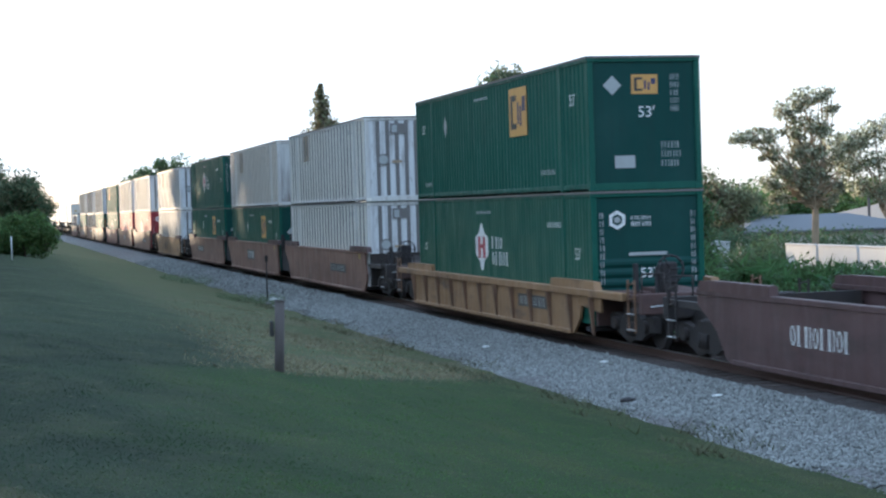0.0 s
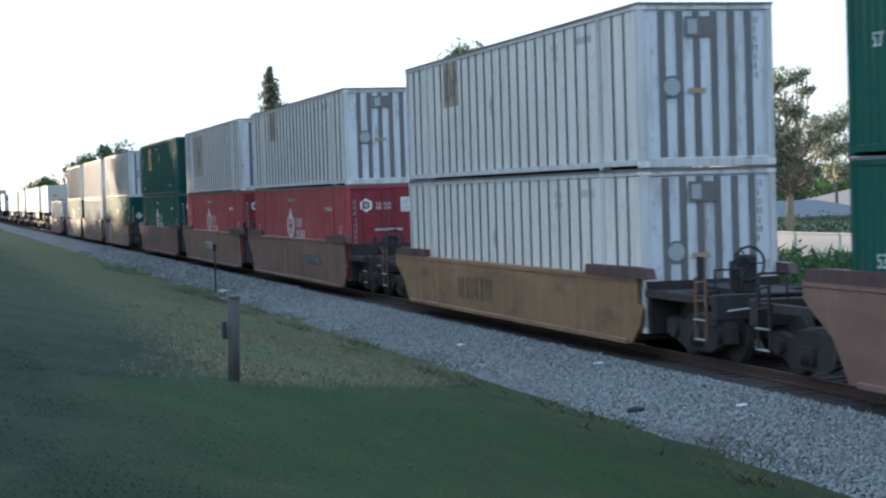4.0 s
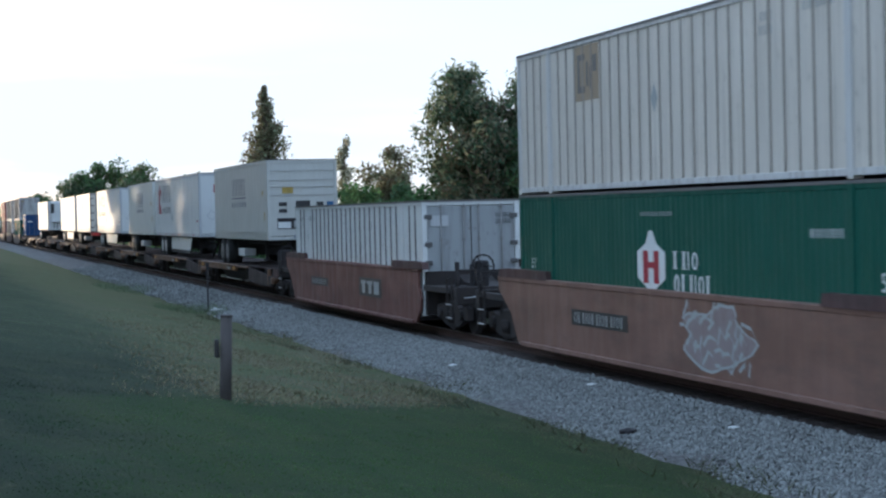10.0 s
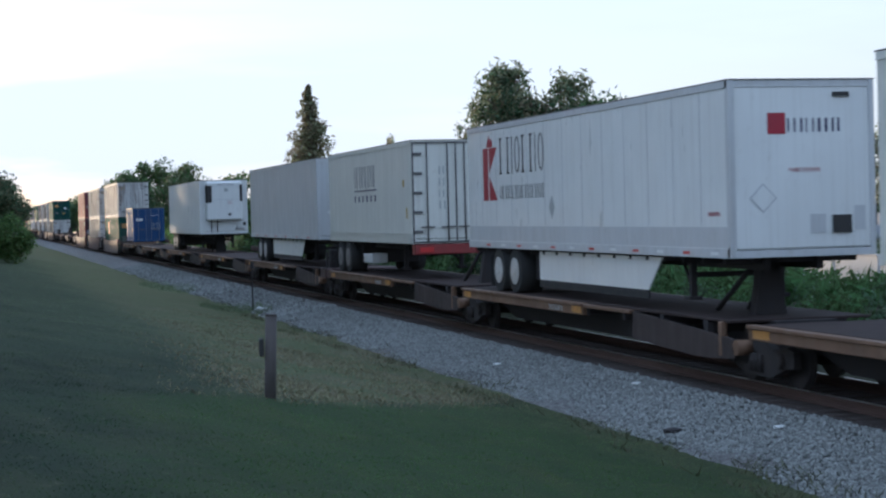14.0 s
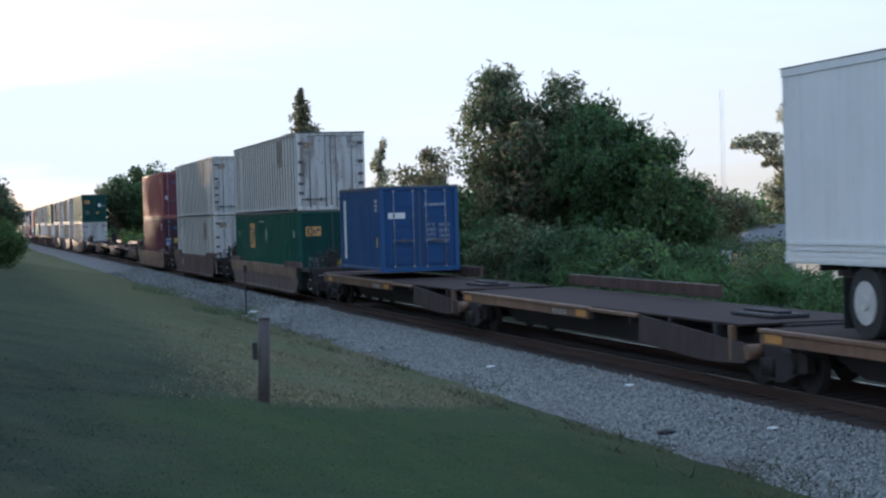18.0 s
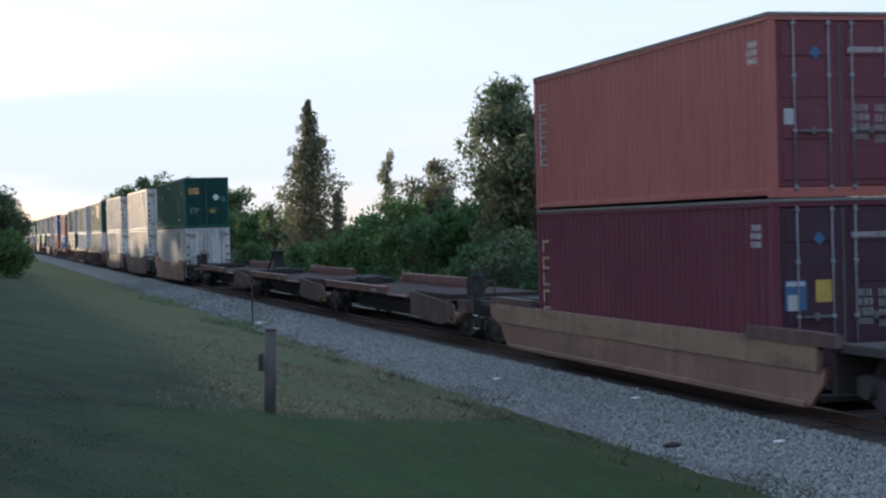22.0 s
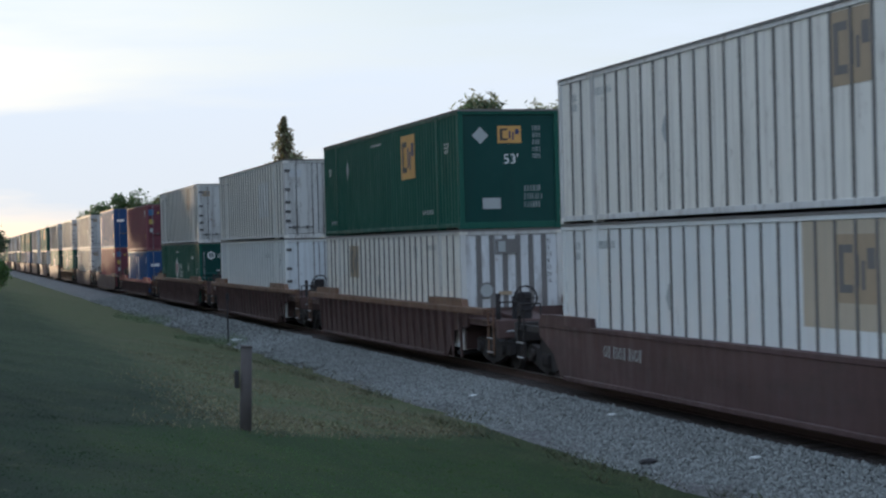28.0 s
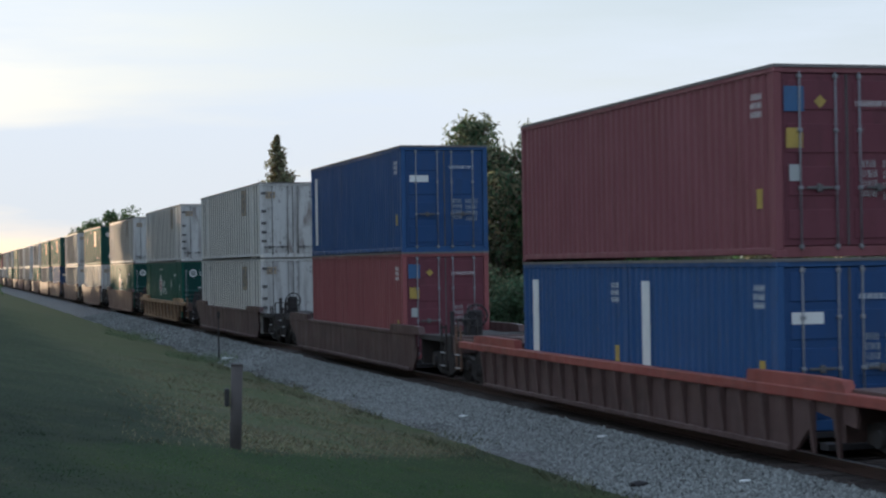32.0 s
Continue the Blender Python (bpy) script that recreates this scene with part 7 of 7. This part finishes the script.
def white53(a, upper, end, panel=None, tone="white", seed=1, end_colour=None):
    marks = []
    if panel:
        y = BACK if end != "doors" else FORE
        if seed in (57, 78):
            marks.append(("patch", y[0] - 1.0, y[1] + 1.0, 0.75 if upper else 1.25, 2.62 if upper else 2.84))
        marks.append((panel, "s", 11.35, 12.2, 1.12, 2.08) if seed == 57 else (panel, "s", y[0], y[1], 1.72, 2.76) if upper else (panel, "s", y[0], y[1], 1.62, 2.58))
    y_ = 2.4 if end != "doors" else 13.2
    marks.append(("text", "dimmark", "s", y_, y_ + 0.9, 2.42, 2.62, seed))
    marks.append(("diamond", "dimmark", "s", 8.8 if end != "doors" else 10.6, 1.55, 0.3, 0.5))
    marks.append(("text", "dimmark", "s", y_ + 1.9, y_ + 2.3, 2.2, 2.6, seed + 1, 2))
    if end == "doors":
        marks += [("faded" if panel else "rect", "f", -1.06, -0.68, 2.28, 2.55) if panel else ("rect", "greywhite", "f", -1.06, -0.60, 2.25, 2.52),
                  ("text", "black", "f", 0.66, 1.08, 2.28, 2.62, seed + 3, 2)]
    elif end == "posts":
        marks += [("rect", "post", "f", -0.40, 0.16, 2.30, 2.66), ("rect", "dimmark", "f", -0.34, -0.16, 2.35, 2.61), ("text", "black", "f", 0.82, 1.02, 1.55, 2.70, seed + 4, 7), ("disc", "f", -0.66, 1.42, 0.2, "dimmark"), ("rect", "faded", "f", -0.36, -0.02, 1.30, 1.39)]
    else:
        marks += [("rect", "dimmark", "f", 0.3, 0.9, 1.9, 2.1)]
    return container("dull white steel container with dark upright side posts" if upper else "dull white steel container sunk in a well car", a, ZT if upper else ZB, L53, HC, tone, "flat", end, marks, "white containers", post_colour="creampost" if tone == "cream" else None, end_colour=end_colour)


def green53(a, upper, end="plain", back=False, panel=True):
    y = (11.2, 12.55) if back else ((4.25, 5.75) if a > 640 else (4.6, 6.1))
    marks = []
    if panel:
        marks.append(("orange", "s", *y, 1.42, 2.60) if upper else ("orange", "s", y[0] - (0.6 if back else 0.4), y[1] - (0.6 if back else 0.4), 1.42, 2.46))
    marks += [("text", "dimmark", "s", 2.5, 3.6, 0.42, 0.58, 2), ("text", "dimmark", "s", 14.4, 15.2, 0.35, 0.5, 3), ("diamond", "dimmark", "s", 12.6 if not back else 7.6, 2.0, 0.35, 0.6), ("text", "dimmark", "s", 8.1, 9.4, 2.50, 2.60, 4),
              ("53", "s", 1.1, 1.9, 0.26), ("53", "s", 15.2, 1.9, 0.24)]
    if end == "isodoors":
        marks += [("orange", "f", -1.02, -0.45, 1.95, 2.3), ("diamond", "mark", "f", 0.55, 1.75, 0.42, 0.42), ("text", "dimmark", "f", 0.72, 1.1, 1.5, 1.85, 5, 2), ("text", "dimmark", "f", -0.95, -0.5, 0.8, 1.2, 6, 3), ("rect", "signyellow", "f", 0.15, 0.5, 0.85, 1.08)]
    else:
        marks += [("orange", "f", *((-0.20, 0.28, 1.78, 2.08) if back else (-0.28, 0.32, 2.08, 2.50))), ("diamond", "redbrown" if back else "dimmark", "f", -0.72, 1.93 if back else 2.27, 0.42, 0.42), ("text", "dimmark", "f", 0.62, 0.82, 1.7, 2.55, 7, 5), *([] if back else [("53", "f", 0.05, 1.58, 0.24)]),
                  *([] if back else [("rect", "dimmark", "f", -0.70, -0.24, 0.48, 0.75)]), ("text", "dimmark", "f", 0.38, 0.82, 0.5, 1.1, 8, 3)]
    return container("dark green corrugated container with an orange side panel", a, ZT if upper else ZB, L53, HC, "green", "corr", end, marks, "green containers")


def hub53(a, upper=False, colour="hubgreen", end="ribs", emblem=True, panel=(4.15, 5.55, 1.42, 2.46), gem=10.2):
    marks = [("text", "dimmark", "s", 8.1, 9.5, 2.45, 2.56, 11), ("text", "mark", "s", 2.2, 3.2, 2.12, 2.30, 12), ("53", "s", 1.0, 1.42, 0.26), ("53", "s", 15.3, 1.42, 0.2), ("rect", "mark", "s", 1.92, 2.04, 2.66, 2.84), ("rect", "mark", "s", 14.12, 14.24, 2.66, 2.84)]
    if emblem:
        marks += [("arch", 8.42, 9.66, 1.12, 2.2), ("word", "mark", 7.0, 8.1, 1.56, 1.86, 3), ("word", "mark", 6.45, 8.1, 1.14, 1.48, 5)]
    else:
        marks += [("orange", "s", *panel), ("diamond", "mark", "s", gem, 1.95, 0.35, 0.6)]
    marks += [("orange", "f", -0.32, 0.30, 2.10, 2.54), ("diamond", "dimmark", "f", -0.72, 1.72, 0.48, 0.48), ("text", "dimmark", "f", 0.62, 0.95, 1.6, 2.2, 18, 4), *([("rect", "deckyellow", "f", -1.13, -1.08, 1.3, 2.3)] if gem < 5 else [])] if not emblem else [("hexagon", "f", -0.70, 2.28, 0.21), ("text", "mark", "f", -0.38, 0.08, 2.14, 2.40, 15, 2), ("53", "f", -0.02, 1.02, 0.22), ("rect", "dimmark", "f", -0.45, 0.42, 1.50, 1.57), ("text", "dimmark", "f", -1.10, -1.0, 0.9, 2.5, 16, 9), ("text", "dimmark", "f", 1.0, 1.10, 0.9, 2.5, 17, 9)]
    if a > 690:
        marks.append(("diamond", "mark", "s", 4.3, 1.7, 0.32, 0.5))
    if end == "isodoors":
        marks += [("rect", "mark", "f", 0.38, 1.02, 2.06, 2.50), ("text", "black", "f", 0.44, 0.96, 2.09, 2.50, 19, 2), ("rect", "signyellow", "f", -0.85, -0.6, 0.95, 1.1)]
    tone = "faded red" if colour == "red" else "dark green"
    return container(f"{tone} flat-sided container with a white pointed emblem" if emblem else f"{tone} flat-sided container with an orange panel", a, ZT if upper else ZB, L53, HC, colour, "fine", end, marks, "flat-sided containers")


def iso40(a, z, colour, L=L40, H=HC, stripe=False, label=None, word=False):
    marks = [("text", "mark", "f", 0.15, 0.85, H - 0.62, H - 0.5, 41), ("text", "dimmark", "f", 0.25, 0.5, 0.9, 1.5, 42, 4), ("text", "dimmark", "f", 0.6, 0.95, 0.85, 1.5, 43, 4), ("text", "mark", "s", 0.45, 0.85, H - 0.75, H - 0.35, 44, 3), *([] if word else [("rect", "signyellow", "s", 0.45, 0.65, 0.75, 1.05)])]
    if stripe:
        marks += [("rect", "mark", "s", L - 1.0, L - 0.62, 0.35, H - 0.35), ("rect", "mark", "f", -0.98, -0.45, H - 0.98, H - 0.80)]
    else:
        marks += [("rect", "dimmark", "f", -0.98, -0.80, H - 1.75, H - 1.5)]
        marks += [("diamond", "signblue", "f", -0.42, H - 0.62, 0.2, 0.22)] if word else [("rect", "signblue", "f", -1.05, -0.72, H - 0.70, H - 0.32), ("rect", "signyellow", "f", -1.02, -0.75, H - 1.25, H - 0.95), ("diamond", "signyellow", "f", -0.45, H - 0.55, 0.2, 0.2)]
    if word:
        low = colour == "maroon2"
        marks += [("column", "faded" if low else "dimmark", L - 0.82, L - 0.36, 0.55 if low else 0.95, H - 0.55, 5 if low else 7)]
        if low:
            marks += [("rect", "signblue", "f", -1.02, -0.66, 1.15, 1.62), ("rect", "dimmark", "f", -1.0, -0.68, 1.53, 1.60), ("rect", "signyellow", "f", -0.50, -0.22, 1.27, 1.62)]
    names = {"fadedmaroon": "faded maroon", "maroon": "oxide-red", "maroon2": "plum-red", "blue": "strong blue", "red": "faded red", "crate_red": "dull red"}
    return container(label or f"{names[colour]} corrugated steel sea container with double doors", a, z, L, H, colour, "iso", "isodoors", marks, "sea containers", width=2.438)


PANEL, BIG = ("plate", 3.6, 6.72, 0.70, 1.00), ("big", 7.45, 9.88, 0.66, 1.14)
BROWN = "brown three-unit well car with plain steel sides"

# leading empty car
well_car("empty plum-brown well car with white number blocks", -13.15, "plum", 1.35, marks=[("text", "mark", 11.3, 13.5, 0.62, 0.95), ("text", "dimmark", 3.0, 4.4, 0.5, 0.7)])
# double stacks
well_car("faded yellow well car with ribbed sides and rusty runs", 10.45, "yellow", 1.12, "ribbed", chord="yellow", marks=[("plate", 3.0, 5.4, 0.55, 0.85), ("label", "orange", 1.0, 1.9, 1.0, 1.1)])
green53(10.45, True)
hub53(10.45)
for a, col, fr_, re_, mk in ((34.31, "brown", "coupler", "joint", [PANEL, ("label", "signyellow", 0.9, 1.2, 1.25, 1.42)]), (53.84, "brown", "joint", "joint", [BIG, ("label", "signyellow", 0.8, 1.1, 1.25, 1.42)]), (73.36, "brown", "joint", "coupler", [("plate", 9.6, 12.6, 0.7, 1.0)]),
                             (120.64, "brown", "coupler", "joint", [PANEL]), (140.01, "brown", "joint", "joint", [BIG]), (159.51, "redbrown", "joint", "coupler", [("plate", 9.8, 12.6, 0.7, 1.0)]),
                             (183.17, "brown", "coupler", "joint", [PANEL, ("scrawl", 11.3, 13.6, 0.28, 1.42), ("label", "orange", 0.25, 0.7, 1.1, 1.42), ("label", "black", 0.25, 0.65, 0.75, 1.05), ("scrawl", 1.0, 3.3, 0.9, 1.25)]),
                             (202.64, "brown", "joint", "joint", [("scrawl", 2.5, 8.5, 0.95, 1.3)]), (221.83, "brown", "joint", "coupler", [("plate", 9.9, 12.8, 0.72, 1.02), ("scrawl", 4.65, 7.7, 0.25, 1.42)])):
    well_car(BROWN, a, col, 1.50, "smooth", fr_, re_, marks=mk)
white53(34.31, True, "posts", "faded", "white", 51)
white53(34.31, False, "posts", None, "white", 52)
white53(53.84, True, "plain", "faded", "cream", 53)
hub53(53.84, emblem=False, end="plain")
hub53(73.36, True, "hubgreen", "plain")
hub53(73.36, emblem=False, end="plain")
well_car("faded yellow well car with plain sides", 97.02, "yellow", 1.30, marks=[("text", "black", 8.5, 11.5, 0.45, 0.95)])
white53(97.02, True, "posts", "faded", "white", 54)
white53(97.02, False, "posts", None, "white", 55)
white53(120.64, True, "posts", "faded", "white", 56)
hub53(120.64, colour="red", end="isodoors")
white53(140.01, True, "posts", "faded", "white", 57)
hub53(140.01, colour="red")
green53(159.51, True, "plain", True)
hub53(159.51)
white53(183.17, True, "posts", "faded", "white", 58)
hub53(183.17, emblem=False, end="plain", panel=(7.2, 8.65, 1.18, 2.12), gem=3.9)
white53(202.64, True, "posts", "faded", "white", 59)
white53(202.64, False, "plain", "faded", "white", 60)
white53(221.83, True, "plain", "faded", "cream", 61)
hub53(221.83)
well_car("red-brown single well car with a dark letter panel", 245.8, "redbrown", 1.50, marks=[("big", 3.98, 6.6, 0.62, 1.14), ("plate", 10.8, 13.3, 0.72, 0.98)])
white53(245.8, False, "doors", None, "bright", 62, "greydoor")

# trailers on articulated flats
FLAT = "rusty articulated flat car platform"
for a0, load in ((266.3, (1, 1, 1, 1, 1)), (355.3, (1, 0, 1, 0, 0))):
    for k, up_ in enumerate(load):
        flat_car(FLAT + (" carrying a trailer" if up_ else " with folded hitch"), a0 + 17.42 * k, 17.42, k == 0, k == 4, "tan", bool(up_))
trailer("dull cream refrigerated trailer with dark blue print", 267.1, 12.5, "trailcream", "flush", logo="s", ribs=True)
trailer("white box trailer with a crimson emblem and dark lettering", 284.3, L53, "bright", "plain", True, logo="k")
trailer("dull cream ribbed-sill trailer with dark blue print", 301.6, 12.4, "trailwhite", "flush", logo="s", ribs=True)
trailer("white box trailer with a grey scuff band and crimson emblem", 319.0, L53, "bright", "plain", True, "greywhite", "k")
trailer("white refrigerated box with black-edged double doors", 341.2, 12.2, "trailwhite", "doors", logo="s", ribs=True)
trailer("plain grey-white box trailer with a white skirt", 355.7, L53, "greywhite", "plain", True, logo=None)
trailer("plain white refrigerated trailer with a front cooling unit", 390.5, 15.9, "bright", "unit")
iso40(434.4, 1.24, "blue", L20, 2.591, True, "strong blue short sea container on a flat car")

# second run of stacks
well_car("grey-brown well car with a rubbed tan upper band", 447.87, "greybrown", 1.12, lip="chordtan")
white53(447.87, True, "doors", "faded", "white", 71)
green53(447.87, False, "isodoors", True)
well_car("plum-brown well car with pale scuffs", 471.45, "plum", 1.15, marks=[("scrawl", 12.6, 15.2, 0.5, 1.0)])
white53(471.45, True, "doors", "faded", "white", 72)
white53(471.45, False, "doors", "faded", "white", 73)
well_car("tan-banded brown well car with a short load", 494.95, "brown", 1.05, lip="chordtan")
iso40(496.92, ZT, "fadedmaroon", word=True)
iso40(496.92, ZB, "maroon2", word=True)
for k in range(3):
    flat_car("rusty red empty articulated flat car platform", 515.7 + 17.9 * k, 17.9, k == 0, k == 2, "redbrown", False, (0.96, 1.18), 0.72)
part("hitch_stand", MESHES["hitch"], MOVING[-1][0], "raised dark hitch stand", at=(0, 0.2, 0))
well_car("brown single well car with plain sides", 576.94, "brown", 1.15)
green53(576.94, True, "isodoors", False, False)
white53(576.94, False, "doors", "faded", "white", 74)
well_car("plum-brown single well car with plain sides", 600.45, "plum", 1.2, marks=[("text", "dimmark", 11.5, 13.6, 0.7, 0.92)])
white53(600.45, True, "doors", "faded", "white", 75)
white53(600.45, False, "doors", "faded", "white", 76)
well_car("plum-brown single well car with faint print", 623.97, "plum", 1.2, marks=[("text", "dimmark", 11.5, 13.6, 0.7, 0.92)])
white53(623.97, True, "doors", "faded", "white", 77)
white53(623.97, False, "doors", "faded", "bright", 78)
RIB = "dark ribbed well car with a rubbed tan top chord"
for a in (647.59, 671.29, 694.82):
    well_car(RIB, a, "darkwell", 1.38, "ribbed", chord="chordrust")
green53(647.59, True, "plain")
white53(647.59, False, "posts", "faded", "white", 79)
patched = white53(671.29, True, "doors", None, "white", 80)
rect(patched, "repair_panel", "bright", "s", 3.25, 5.75, 0.85, 2.2, -1.295 + 0.027, "lighter repair panel")
container("plain white flat-sided container with double doors", 671.29, ZB, L53, HC, "bright", "flat", "doors", [("text", "dimmark", "s", 3.2, 4.6, 2.2, 2.4, 81), ("text", "dimmark", "s", 1.0, 1.4, 1.9, 2.4, 82, 3), ("text", "black", "f", 0.66, 1.08, 2.2, 2.55, 83, 2)], "white containers", post_colour="greywhite")
white53(694.82, True, "doors", "faded", "white", 84)
hub53(694.82)
well_car("dark ribbed well car with a red-orange top chord", 717.85, "darkwell", 1.05, "ribbed", chord="chordred", marks=[])
iso40(719.81, 2.93, "maroon")
iso40(719.81, 0.31, "blue", L20, 2.591, True, "strong blue short sea container in a well car")
iso40(719.81 + 6.13, 0.31, "blue", L20, 2.591, True, "strong blue short sea container in a well car")
well_car("plum-brown well car with a short load", 740.5, "plum", 1.1)
iso40(742.5, 3.22, "blue", stripe=True)
iso40(742.5, ZB, "crate_red")
well_car("plum-brown well car with plain sides", 764.39, "plum", 1.15)
white53(764.39, True, "doors", "faded", "white", 85)
white53(764.39, False, "doors", "faded", "white", 86)
tail = [(788.0, "yellow", "w", "h"), (811.7, "brown", "w", "h"), (835.6, "brown", "g", "w"), (859.4, "brown", "w", "w"), (883.2, "brown", "g", "b"), (902.9, "brown", "g", "w"), (922.6, "brown", "w", "g"), (946.4, "brown", "w", "w"), (966.0, "redbrown", "w", "w"),
        (985.6, "brown", "g", "g"), (1009.4, "brown", "w", "h"), (1033.1, "plum", "w", "w"), (1056.8, "brown", "r", "w"), (1080.5, "brown", "g", "w"), (1104.2, "plum", "w", "g")]
for i, (a, col, up_, lo_) in enumerate(tail):
    if col == "yellow":
        well_car("faded yellow well car with ribbed sides", a, col, 1.12, "ribbed", chord="yellow")
    else:
        well_car("brown well car far back in the train", a, col, 1.4)
    for kind_, upper in ((up_, True), (lo_, False)):
        if kind_ == "w":
            white53(a, upper, "doors", "faded", "cream" if i % 2 else "white", 90 + i)
        elif kind_ == "g":
            green53(a, upper, "plain")
        elif kind_ == "h":
            hub53(a, upper)
        elif kind_ == "b":
            iso40(a + 2, ZT if upper else ZB, "blue", stripe=True)
        else:
            iso40(a + 2, ZT if upper else ZB, "maroon")


def motions():
    """The train runs past at one steady speed."""
    for t, a, z in MOVING:
        walk(t, [(s, pose(TRACK_X, a - SPEED * (s - 1.0), z)) for s in (0.0, 8.0, 16.0, 24.0, 32.0)])


motions()
